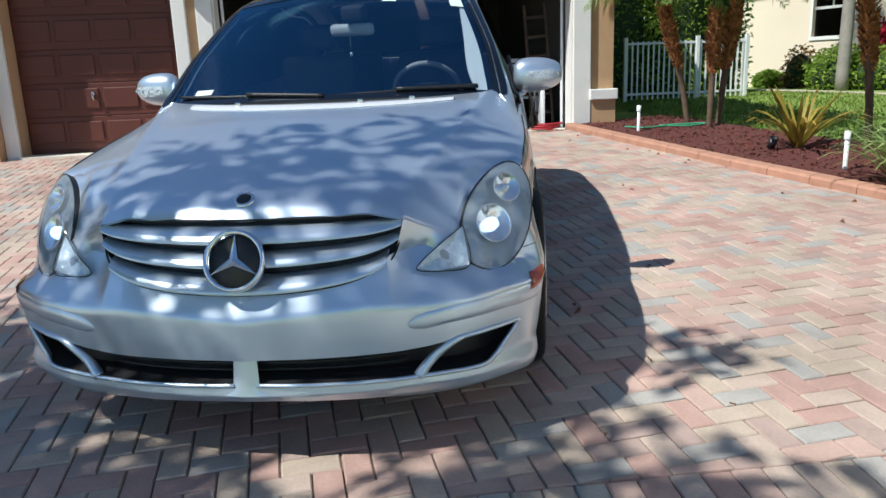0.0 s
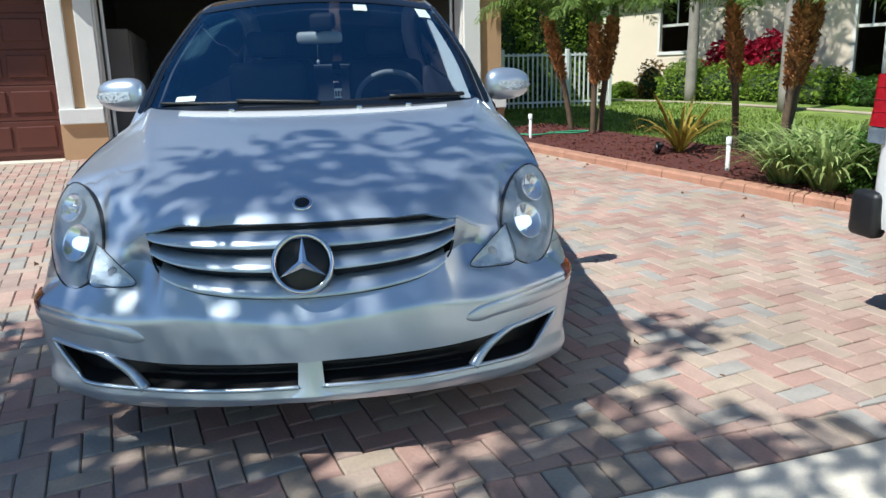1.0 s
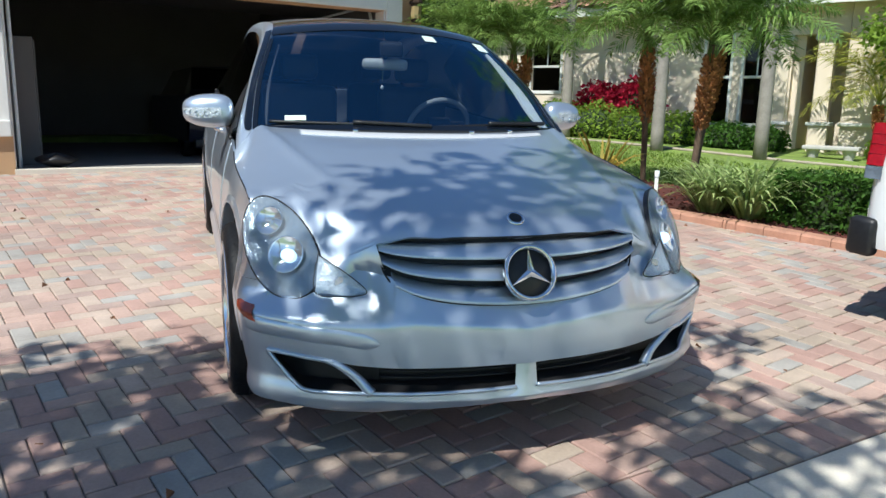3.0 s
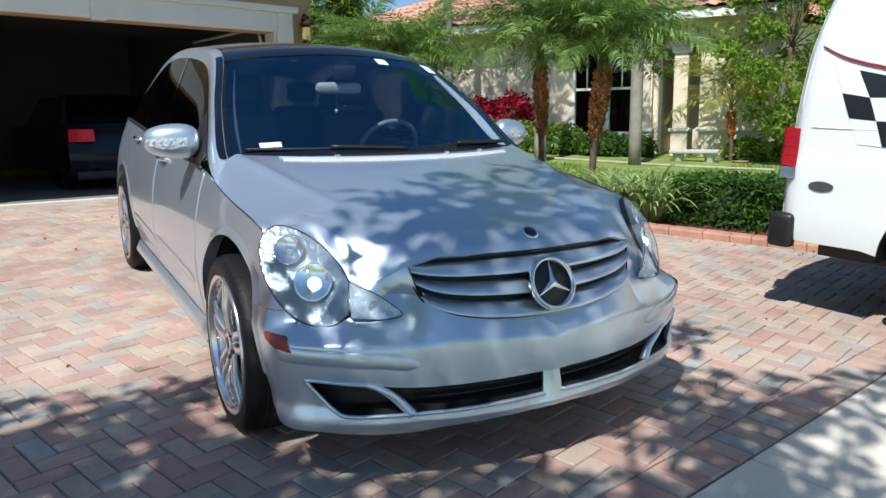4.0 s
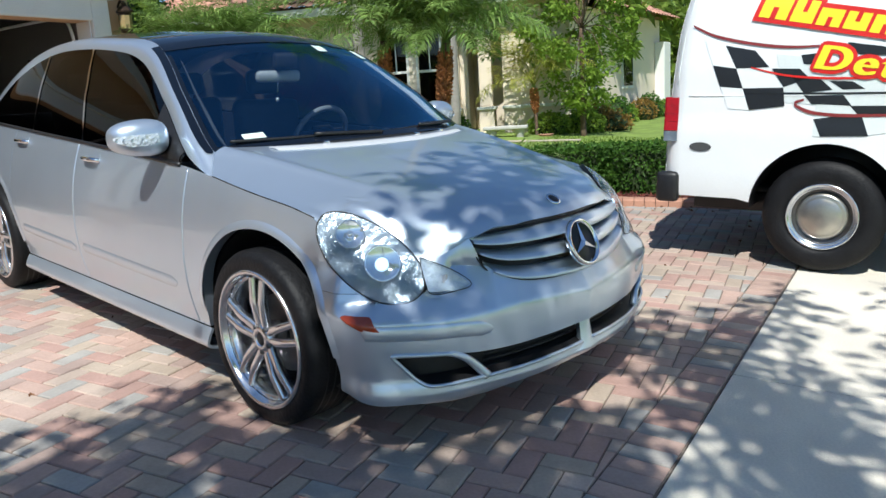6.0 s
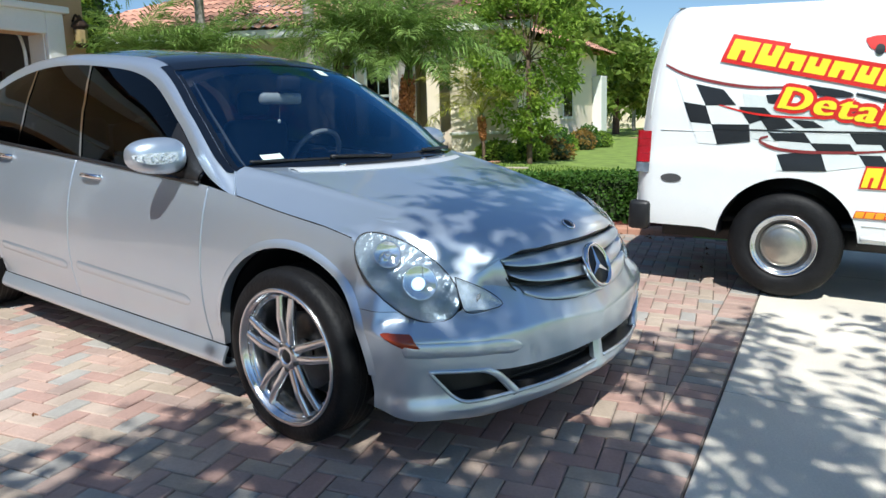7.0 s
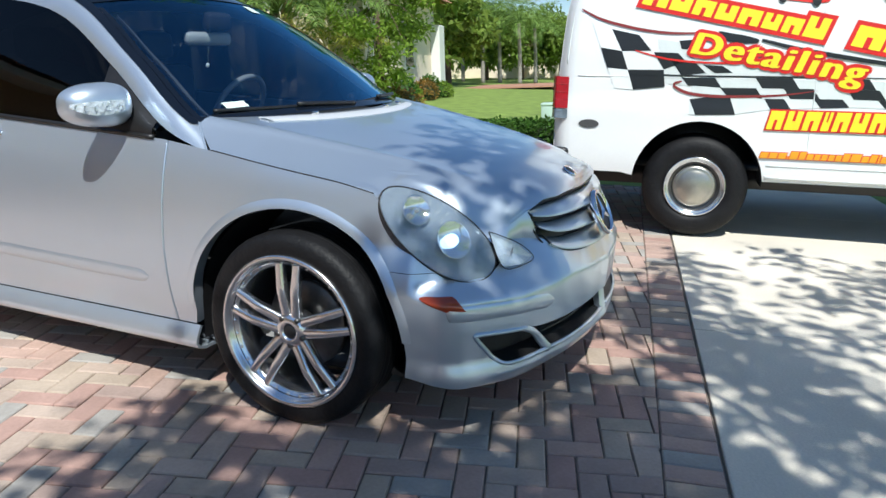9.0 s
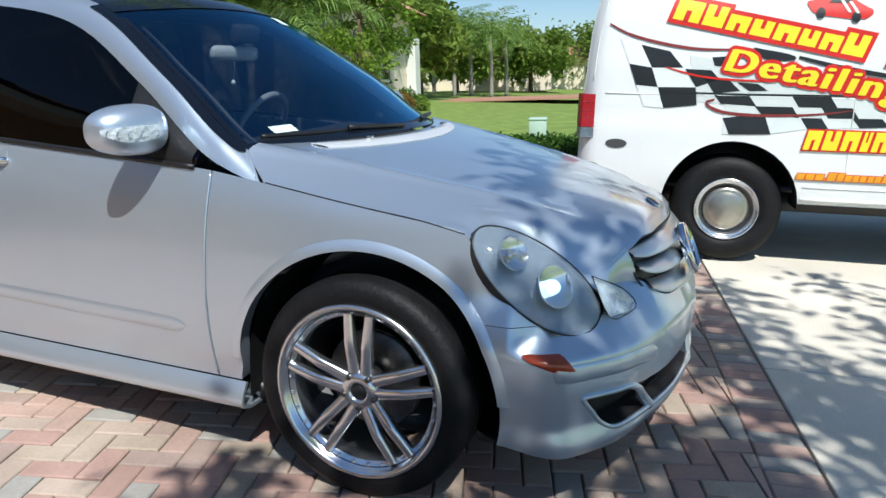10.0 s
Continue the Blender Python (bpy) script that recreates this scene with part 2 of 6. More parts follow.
UP = Vector((-GX, -GY, 1)).normalized()


def on_ground(x, y, turn=0.0, lift=0.0):
    """A pose on the sloping drive, turned about its normal."""
    a = radians(turn)
    ex = Vector((math.cos(a), math.sin(a), 0))
    ex = (ex - UP * ex.dot(UP)).normalized()
    ey = UP.cross(ex)
    m = Matrix((ex, ey, UP)).transposed().to_4x4()
    m.translation = Vector((x, y, gz(x, y))) + UP * lift
    return m


def thing(name, m, label="", category="", group="", kind=""):
    ob = new(name)
    ob.matrix_world = m
    return tagged(ob, label, category, group, kind)


def obj(name, bm, material, parent=None, label="", smooth=True, mods=()):
    me = bpy.data.meshes.new(name)
    bm.to_mesh(me)
    bm.free()
    for p in me.polygons:
        p.use_smooth = smooth
    me.materials.append(material)
    ob = new(name, me)
    if parent:
        ob.parent = parent
    if label:
        ob["label"] = label
    for kind, amount in mods:
        md = ob.modifiers.new(kind.lower(), kind)
        if kind == "SOLIDIFY":
            md.thickness, md.offset = amount, -1
            es = ob.modifiers.new("edge_split", "EDGE_SPLIT")
            es.split_angle = radians(50)
        if kind == "BEVEL":
            md.width, md.segments, md.limit_method = amount, 2, "ANGLE"
    return ob


part = obj


def box(bm, x0, x1, y0, y1, z0, z1, m=None):
    vs = [bm.verts.new((x, y, z)) for x in (x0, x1) for y in (y0, y1) for z in (z0, z1)]
    if m:
        for v in vs:
            v.co = m @ v.co
    for f in ((0, 1, 3, 2), (4, 6, 7, 5), (0, 4, 5, 1), (2, 3, 7, 6), (0, 2, 6, 4), (1, 5, 7, 3)):
        bm.faces.new([vs[i] for i in f])
    return bm


def boxes(*rows):
    bm = bmesh.new()
    for r in rows:
        box(bm, *r)
    return bm


def grid(f, nu, nv, flip=False, closed=False):
    """A sheet of f(u, v) with u and v from 0 to 1."""
    bm = bmesh.new()
    rows = [[bm.verts.new(f(i / nu, j / nv)) for j in range(nv + 1)] for i in range(nu + (not closed))]
    for i in range(nu):
        a, b = rows[i], rows[(i + 1) % len(rows)]
        for j in range(nv):
            q = [a[j], b[j], b[j + 1], a[j + 1]]
            bm.faces.new(q[::-1] if flip else q)
    return bm


def interp(x, xs, ys):
    return float(np.interp(x, xs, ys))


def smooth_curve(pts, t):
    """A Catmull-Rom curve through pts, t from 0 to 1."""
    k = len(pts) - 1
    i = min(int(t * k), k - 1)
    u = t * k - i
    p = [Vector(pts[max(0, min(k, i + d))]) for d in (-1, 0, 1, 2)]
    return 0.5 * ((2 * p[1]) + (p[2] - p[0]) * u + (2 * p[0] - 5 * p[1] + 4 * p[2] - p[3]) * u * u + (3 * p[1] - p[0] - 3 * p[2] + p[3]) * u ** 3)


def tube(pts, radius, sides=8, steps=None, bm=None):
    """A swept round bar along a smooth curve; radius may be a pair (start, end)."""
    bm = bm or bmesh.new()
    steps = steps or 4 * (len(pts) - 1)
    r0, r1 = radius if isinstance(radius, tuple) else (radius, radius)
    rings = []
    for i in range(steps + 1):
        t = i / steps
        p = smooth_curve(pts, t)
        d = (smooth_curve(pts, min(1, t + 0.01)) - smooth_curve(pts, max(0, t - 0.01))).normalized()
        a = d.orthogonal().normalized() if not rings else (prev - d * prev.dot(d)).normalized()
        prev = a
        b = d.cross(a)
        r = r0 + (r1 - r0) * t
        rings.append([bm.verts.new(p + r * (a * math.cos(k * math.tau / sides) + b * math.sin(k * math.tau / sides))) for k in range(sides)])
    for a, b in zip(rings, rings[1:]):
        for k in range(sides):
            bm.faces.new((a[k], a[(k + 1) % sides], b[(k + 1) % sides], b[k]))
    bm.faces.new(rings[0][::-1]), bm.faces.new(rings[-1])
    return bm


def lathe(profile, n=40, axis="x"):
    """Turns (radius, along) pairs about an axis."""
    bm = bmesh.new()
    rings = []
    for k in range(n):
        a = math.tau * k / n
        c, s = math.cos(a), math.sin(a)
        rings.append([bm.verts.new((h, r * c, r * s) if axis == "x" else (r * c, r * s, h)) for r, h in profile])
    for k in range(n):
        a, b = rings[k], rings[(k + 1) % n]
        for j in range(len(profile) - 1):
            bm.faces.new((a[j], b[j], b[j + 1], a[j + 1]))
    bmesh.ops.remove_doubles(bm, verts=bm.verts, dist=1e-5)
    return bm


# ---- ground ----
def ground_z(x, y):
    """The drive's slope, levelling off to the sides and far behind."""
    return gz(max(-8, min(8, x)), max(-3, min(13, y)))


def ground_sheet():
    bm = bmesh.new()
    xs = [-600, -60, -20, -12.1, -12, -8, -4, 0, 3.0, 3.1, 4, 8, 12, 20, 40, 80, 600]
    ys = [-600, -60, -20, -3, 0, 3, 6, 9, 10.32, 10.42, 13, 16.5, 16.6, 20, 40, 100, 900]
    vs = [[bm.verts.new((x, y, ground_z(x, y) - (0.9 if -12.05 < x < 3.05 and 10.4 < y < 16.55 else 0.06 if -12 < x < 4.5 and y < 13 else 0.0))) for y in ys] for x in xs]
    for i in range(len(xs) - 1):
        for j in range(len(ys) - 1):
            bm.faces.new((vs[i][j], vs[i + 1][j], vs[i + 1][j + 1], vs[i][j + 1]))
    return bm


ground = tagged(obj("ground", ground_sheet(), LAWN, smooth=False), "green clipped lawn with patchy bare soil", "lawn", kind="structure")
SLAB_Y = 1.79
drive = obj("driveway", boxes((-9, 4.5, SLAB_Y, 10.34, -0.08, -0.010)), SAND, smooth=False)
drive.matrix_world = on_ground(0, 0)
tagged(drive, "driveway of pink, cream and grey interlocking pavers", "driveway", kind="structure")
slab = thing("sidewalk", on_ground(0, 0), "pale concrete sidewalk with tooled joints", "sidewalk", kind="structure")
for k in range(-6, 7):
    x0 = 0.21 + 1.52 * k
    part("slab", boxes((x0 + 0.004, x0 + 1.516, -0.25, SLAB_Y - 0.006, -0.1, 0.0)), CONCRETE, slab, smooth=False, mods=(("BEVEL", 0.006),))
part("slab_bed", boxes((-9, 10, -0.25, SLAB_Y - 0.01, -0.12, -0.012)), SAND, slab, smooth=False)
road = tagged(obj("road", boxes((-40, 40, -9, -3.0, -0.2, -0.02)), mat("asphalt", (0.05, 0.05, 0.05), 0.9, 0, 0.2, 3, 0.4), smooth=False), "grey asphalt street", "street", kind="structure")
road.matrix_world = on_ground(0, 0)
# ---- the silver car ----
CAR = on_ground(-0.452, 2.189, -10.6)
car = thing("car", CAR, "silver estate car with tinted windows parked on the paved drive", "car")
HW = 0.958
TAIL, TL, TP = 5.13, 0.75, 3.2
AXF, AXR, WR, AR = 0.975, 4.19, 0.366, 0.455


FRONT = [(0, 0.045, 0), (0.2, 0.055, 0), (0.4, 0.088, 0), (0.537, 0.13, 0), (0.65, 0.165, 0), (0.75, 0.212, 0), (0.853, 0.284, 0), (0.91, 0.335, 0), (0.94, 0.39, 0), (0.952, 0.45, 0), (0.957, 0.55, 0), (HW, 0.70, 0)]
FRONT_X, FRONT_Y = np.array([tuple(smooth_curve(FRONT, k / 1500))[:2] for k in range(1501)]).T


def outline(v, by="y"):
    """Half-plan of the body: x at y on the flank, or y at x on the nose."""
    if by == "y":
        if v < 0.70:
            return interp(v, FRONT_Y, FRONT_X)
        if v > TAIL - TL:
            q = min(1, (v - TAIL + TL) / TL)
            return HW * max(0, 1 - q ** TP) ** (1 / TP)
        return HW
    return interp(v, FRONT_X, FRONT_Y)


Y8 = outline(0.8, "x")


def plan(s):
    """Point and outward normal of the half-plan; s is x up to 0.8 on the nose, then runs along y."""
    def p(s):
        if s < 0.8:
            return Vector((s, outline(s, "x"), 0))
        y = Y8 + s - 0.8
        if y > TAIL - 0.05:
            q = (y - TAIL + 0.05) / 0.75
            return Vector((outline(TAIL - 0.05) * max(0, 1 - q), TAIL - 0.05 + 0.05 * min(1, 2 * q), 0))
        return Vector((outline(y), y, 0))
    if s < 0.004:
        return p(0), Vector((0, -1, 0))
    d = (p(s + 0.004) - p(max(0, s - 0.004))).normalized()
    return p(s), Vector((d.y, -d.x, 0))


def s_of_y(y):
    return y - Y8 + 0.8


def soft(x, xs, ys):
    """Linear interpolation, smoothed over a short reach."""
    return sum(interp(x + d, xs, ys) for d in (-0.03, -0.015, 0, 0.015, 0.03)) / 5


def inset(s, z):
    p = plan(s)[0]
    front = 1 - max(0, min(1, (p.y - 0.30) / 0.25))
    front = front * front * (3 - 2 * front)
    side = soft(z, [0.16, 0.2, 0.27, 0.31, 0.36, 0.48, 0.62, 0.78, 0.9, 1.0, 1.06, 1.16], [0.12, 0.075, 0.045, 0.05, 0.03, 0.008, 0.0, 0.012, 0.035, 0.065, 0.088, 0.13])
    # the shoulder beside the headlamp draws in towards it
    side += 0.055 * max(0, min(1, (1.15 - p.y) / 0.6)) ** 1.5 * max(0, min(1, (z - 0.56) / 0.16))
    # the nose leans back above a ledge
    ledge = interp(p.x, [0, 0.28, 0.40, 0.5, 0.7, 0.86, 0.95], [0.522, 0.545, 0.55, 0.54, 0.54, 0.55, 0.56])
    lean = interp(p.x, [0, 0.28, 0.475, 0.55, 0.7, 0.86, 0.95], [0.72, 0.70, 0.56, 0.85, 0.9, 0.75, 0.4])
    q = z - ledge
    nose = lean * 0.5 * (q + math.sqrt(q * q + 0.00002)) + interp(z, [0.16, 0.2, 0.24, 0.27, 0.30, 0.33, 0.38, 0.45, 0.52], [0.10, 0.05, 0.010, -0.004, 0.0, 0.012, 0.006, 0.0, -0.003])
    # the cheek under the headlamp falls back to its lower edge
    cheek = interp(p.y, [0.18, 0.24, 0.30, 0.36, 0.44, 0.50], [0, 0.025, 0.045, 0.07, 0.04, 0]) * max(0, min(1, (z - 0.55) / 0.055))
    return nose * front + side * (1 - front) + cheek


def skin(s, z, side, off=0.0):
    p, n = plan(s)
    q = p - n * (inset(s, z) - off)
    return Vector((side * max(q.x, 0.0), q.y, z))


def belt(y):
    return soft(y, [0.30, 0.36, 0.40, 0.44, 0.485, 0.528, 0.567, 0.60, 0.622, 0.64, 0.67, 1.33, 1.56, 2.6, 3.7, 4.3, 5.1], [0.59, 0.603, 0.622, 0.647, 0.682, 0.722, 0.764, 0.806, 0.842, 0.872, 0.893, 0.984, 1.012, 1.06, 1.105, 1.135, 1.16])


def low(y, base=0.2):
    for c in (AXF, AXR):
        if abs(y - c) < AR:
            return max(base, 0.358 + math.sqrt(max(0, AR * AR - (y - c) ** 2)))
    return base


def arch_steps(y0, y1, n):
    """Steps along the flank, closer together at the ends of an arch."""
    keys = sorted({y0, y1, *[k for c in (AXF, AXR) for k in (c - AR, c - AR * 0.97, c - AR * 0.9, c + AR * 0.9, c + AR * 0.97, c + AR) if y0 < k < y1]})
    out = []
    for a, b in zip(keys, keys[1:]):
        m = max(2, round(n * (b - a) / (y1 - y0)))
        out += [a + (b - a) * i / m for i in range(m)]
    return out + [y1]


def panel(name, y0, y1, zlow, zhigh, side, nu=40, nv=22, flange=False, label="", parent=None):
    """A body panel between two lines along the flank, with an inward flange on a wheel arch."""
    ys = arch_steps(y0, y1, nu)

    def f(u, v):
        y = ys[round(u * (len(ys) - 1))]
        a, b = zlow(y), zhigh(y)
        if flange and v == 0:
            q = skin(s_of_y(y), a, side)
            return q + Vector((-side * 0.05, 0, 0.004))
        return skin(s_of_y(y), a + (b - a) * max(0, (v * nv - 1) / (nv - 1) if flange else v), side)
    return obj(name, grid(f, len(ys) - 1, nv, flip=side < 0), PAINT, parent or car, label, mods=(("SOLIDIFY", 0.012),))


GAP = 0.003
for side in (-1, 1):
    panel("fender", 0.335, 1.54 - GAP, lambda y: max(low(y, 0.3), min(belt(y) - 0.002, 0.634) if y < 0.62 else 0), lambda y: belt(y), side, 70, 24, True)
    fd = panel("front_door", 1.54 + GAP, 2.77 - GAP, lambda y: 0.3, belt, side)
    rd = panel("rear_door", 2.77 + GAP, 3.80, lambda y: low(y, 0.3), belt, side, 40, 24, True)
    panel("rear_quarter", 3.80 + 2 * GAP, TAIL + 0.65, lambda y: low(y, 0.3), belt, side, 80, 24, True)
    # sill: a ledge that flares out below the doors
    def sill(u, v):
        yy = 1.425 + 2.32 * u
        return skin(s_of_y(yy), interp(v, [0, 0.2, 0.4, 0.5, 1], [0.19, 0.192, 0.205, 0.225, 0.297]), side, interp(v, [0, 0.2, 0.4, 0.5, 1], [-0.05, 0.03, 0.055, 0.055, 0.006]))
    obj("sill", grid(sill, 40, 10, flip=side < 0), PAINT, car, mods=(("SOLIDIFY", 0.012),))
    # folded edges of the doors
    for door, ye in ((fd, 1.54 + GAP), (rd, 2.77 + GAP)):
        part("door_edge", tube([skin(s_of_y(ye + 0.002), belt(ye) - 0.01 - (belt(ye) - 0.32) * k / 12, side, -0.002) for k in range(13)], 0.0055, 8, 48), PAINT, door)
    # door handles, rub strips
    for door, y, z, ym0, ym1 in ((fd, 2.56, 0.985, 1.64, 2.72), (rd, 3.64, 1.035, 2.82, 3.66)):
        part("door_handle", tube([skin(s_of_y(y + d), z + e, side, o) for d, e, o in ((-0.10, 0, 0.0), (-0.07, 0.004, 0.028), (0.05, 0.006, 0.03), (0.09, 0.003, 0.0))], 0.013), CHROME if side < 0 else PAINT, door)
        part("handle_cup", grid(lambda u, v: skin(s_of_y(y - 0.09 + 0.17 * u), z - 0.035 + 0.07 * v, side, 0.0015 - 0.0005 * math.cos(u * 6)), 12, 6, flip=side < 0), PAINT, door, mods=(("SOLIDIFY", 0.003),))

        def strip(u, v):
            yy = ym0 + (ym1 - ym0) * u
            t = min(1, u / 0.035) ** 0.5 * min(1, (1 - u) / 0.03) ** 0.5
            return skin(s_of_y(yy), 0.475 + 0.02 * u + (v - 0.5) * 0.055 * max(0.05, t), side, 0.006 * math.sin(math.pi * v) ** 0.5 * t + 0.001)
        part("rub_strip", grid(strip, 40, 6, flip=side < 0), PAINT, door)
    # raised lip round each wheel arch
    for k in (AXF, AXR):
        part("arch_lip", grid(lambda u, v: (lambda a, q: skin(s_of_y(k + q * math.cos(a)), 0.358 + q * math.sin(a), side, 0.007 - 0.0065 * v ** 2))(math.radians(4 + 172 * u), AR - 0.004 + 0.034 * v), 60, 5, flip=side > 0), PAINT, car)
    # liner of each wheel arch
    for c in (AXF, AXR):
        part("arch_liner", grid(lambda u, v: Vector((side * (0.9 - 0.32 * v), c + (AR - 0.008) * math.cos(math.pi * u), 0.358 + (AR - 0.008) * math.sin(math.pi * u) - (0.12 if u in (0, 1) else 0))), 24, 4, flip=side > 0), BLACK, car)

# bonnet: a crowned sheet with a fold on each side
HX = [0, 0.34, 0.55, 0.60, 0.68, 0.765, 0.785, 0.803, 0.83, 0.86, 0.892, 0.926, 0.957, 1.0]
HY = [0.165, 0.19, 0.235, 0.255, 0.295, 0.335, 0.39, 0.436, 0.482, 0.527, 0.567, 0.599, 0.622, 0.648]
HZY, HZ = [0.14, 0.165, 0.2, 0.26, 0.4, 0.7, 1.0, 1.25, 1.5], [0.80, 0.828, 0.858, 0.885, 0.922, 0.987, 1.04, 1.08, 1.112]


def cowl_y(x):
    ax = abs(x)
    return 1.25 + 0.215 * (ax / 0.8) ** 2 if ax < 0.8 else interp(ax, [0.8, 0.89], [1.465, 1.335])


def edge_x(y):
    return skin(s_of_y(y), belt(y), 1).x - 0.003


LAMP_C, LAMP_N = Vector((0.788, 0.455, 0.746)), Vector((0.553, -0.623, 0.553)).normalized()


def lamp_plane(x, y):
    return LAMP_C.z - (LAMP_N.x * (x - LAMP_C.x) + LAMP_N.y * (y - LAMP_C.y)) / LAMP_N.z


def bonnet(x, y):
    ax = abs(x)
    edge = edge_x(max(0.633, y))
    ridge = soft(y, [0.2, 0.25, 0.6, 1.0, 1.5], [0.49, 0.50, 0.575, 0.675, 0.775])
    a = interp(y, [0.235, 0.35, 0.6, 1.5], [0.045, 0.04, 0.028, 0.016])
    zc = soft(y, HZY, HZ)
    z = zc - a * min(1, ax / ridge) ** 2
    if ax > ridge:
        drop = zc - a - belt(y) if y > 0.633 else interp(y, [0.235, 0.35, 0.6, 0.633], [0.09, 0.10, 0.06, 0.058])
        z -= drop * min(1.2, (ax - ridge) / (edge - ridge)) ** 1.05
    return z + 0.006 * math.exp(-((ax - ridge) / 0.022) ** 2) * min(1, max(0, y - 0.3) * 6)


def bonnet_sheet(u, v):
    x = u * 2 - 1
    ax = abs(x)
    y0, y1 = interp(ax, HX, HY), cowl_y(0.89 * ax)
    y = y0 + (y1 - y0) * v
    xx = ax * edge_x(max(0.64, y))
    z = bonnet(xx, y) - 0.012 * math.exp(-(y - y0) / 0.010)
    if ax > 0.45:
        x0 = ax * edge_x(max(0.64, y0))
        zb = min(lamp_plane(x0, y0) + 0.002, 0.9) if ax > 0.66 else interp(ax, [0.45, 0.57, 0.66], [bonnet(x0, y0), 0.806, 0.760])
        zb += (bonnet(x0, y0) - zb) * max(0, (ax - 0.93) / 0.07)
        q = max(0, 1 - (y - y0) / 0.16)
        z += (zb - bonnet(x0, y0)) * q * q * (3 - 2 * q)
    return Vector((math.copysign(xx, x), y, z))


bon = obj("bonnet", grid(bonnet_sheet, 96, 60), PAINT, car, mods=(("SOLIDIFY", 0.012),))
for side in (-1, 1):
    part("bonnet_seam", tube([Vector((side * (edge_x(y) + 0.001), y, belt(y) + 0.0015)) for y in (0.66, 0.8, 0.95, 1.1, 1.25, 1.33)], 0.0028, 5, 40), BLACK, bon)
part("bonnet_badge", lathe([(0.0, 0.005), (0.018, 0.005), (0.026, 0.002), (0.03, -0.002)], 24, "z"), BLACK, bon).matrix_local = pose(0, 0.225, bonnet(0, 0.225) + 0.002, 32)
part("badge_ring", lathe([(0.024, 0.004), (0.030, 0.006), (0.033, 0.0)], 24, "z"), CHROME, bon).matrix_local = pose(0, 0.225, bonnet(0, 0.225) + 0.002, 32)


def cowl(u, v):
    x = (u * 2 - 1) * 0.6
    y = cowl_y(x) - 0.115 + (0.085 * v + 0.01 * (1 - v) * (x / 0.6) ** 8) * (1 - 0.4 * max(0, x / 0.6))
    return Vector((x, y, bonnet(x, y) + 0.006 * math.sin(math.pi * v) ** 0.5 + 0.003))


cw = obj("cowl_panel", grid(cowl, 40, 6), COWL, car, mods=(("SOLIDIFY", 0.004),))
for x in (-0.36, 0.2, 0.42):
    part("washer_jet", boxes((-0.012, 0.012, -0.012, 0.012, -0.004, 0.012)), CHROME, cw, mods=(("BEVEL", 0.004),)).matrix_local = pose(x, cowl_y(x) - 0.06, bonnet(x, cowl_y(x) - 0.06) + 0.012)

# glasshouse: edges of the windscreen and roof, and tops of the side windows
E1 = [(0.80, 1.462, 1.07), (0.785, 1.57, 1.14), (0.735, 1.80, 1.31), (0.61, 2.25, 1.56), (0.57, 2.8, 1.625), (0.57, 3.4, 1.64), (0.57, 4.0, 1.58), (0.60, 4.5, 1.42), (0.70, 4.95, 1.14)]
E2 = [(0.882, 1.36, 0.972), (0.86, 1.60, 1.062), (0.772, 1.93, 1.283), (0.68, 2.32, 1.488), (0.655, 2.8, 1.56), (0.655, 3.4, 1.57), (0.665, 3.9, 1.50), (0.71, 4.3, 1.36), (0.80, 4.6, 1.14)]


def mirror_x(p, side):
    return Vector((p[0] * side, p[1], p[2]))


def roof_sheet(t0, t1, grow=1.0, lift=0.0):
    def f(u, v):
        t = t0 + (t1 - t0) * v
        e = smooth_curve(E1, t)
        x = (u * 2 - 1) * grow
        c = 1 - x * x
        return Vector((e.x * x, e.y - c * interp(t, [0, 0.375, 0.45], [0.215, 0.10, 0.0]), e.z + lift + c * interp(t, [0, 0.375], [0.02, 0.05])))
    return f


ws = obj("windscreen", grid(roof_sheet(0.0, 0.375), 40, 24), SHIELD, car, "windscreen with a sky-blue gloss")
obj("roof", grid(roof_sheet(0.377, 0.84), 40, 40), ROOFGLASS, car, "black glass roof", mods=(("SOLIDIFY", 0.02),))
obj("tailgate", grid(roof_sheet(0.842, 1.0), 40, 16), TINT, car)
part("base_band", grid(roof_sheet(0.0, 0.045, 1.0, 0.003), 40, 4), ROOFGLASS, ws)
for u0, u1 in ((0.0, 0.014), (0.986, 1.0)):
    part("side_band", grid(lambda u, v: roof_sheet(0.04, 0.34, 1.0, 0.003)(u0 + (u1 - u0) * u, v), 3, 24), ROOFGLASS, ws)
part("screen_band", grid(roof_sheet(0.352, 0.376, 1.0, 0.003), 40, 4), ROOFGLASS, ws)
for u0, u1, material in ((0.034, 0.042, SEAT), (0.918, 0.966, TRIM)):
    part("pillar_trim", grid(lambda u, v: roof_sheet(0.05, 0.33, 1.0, -0.02)(u1 - (u1 - u0) * u * math.sin(math.pi * (0.1 + 0.8 * v)), v), 3, 24), material, ws, "grey inner pillar trim", mods=(("SOLIDIFY", 0.01),))
for t0, t1, x0, x1, name in ((0.078, 0.106, -0.82, -0.70, "sticker"), (0.330, 0.345, 0.30, 0.41, "sticker"), (0.325, 0.347, 0.83, 0.93, "sticker")):
    st = roof_sheet(t0, t1, 1.0, 0.004)
    part(name, grid(lambda u, v: st(0.5 + 0.5 * (x0 + (x1 - x0) * u), v), 4, 3), PAPER, ws, "pale green paper permit sticker")
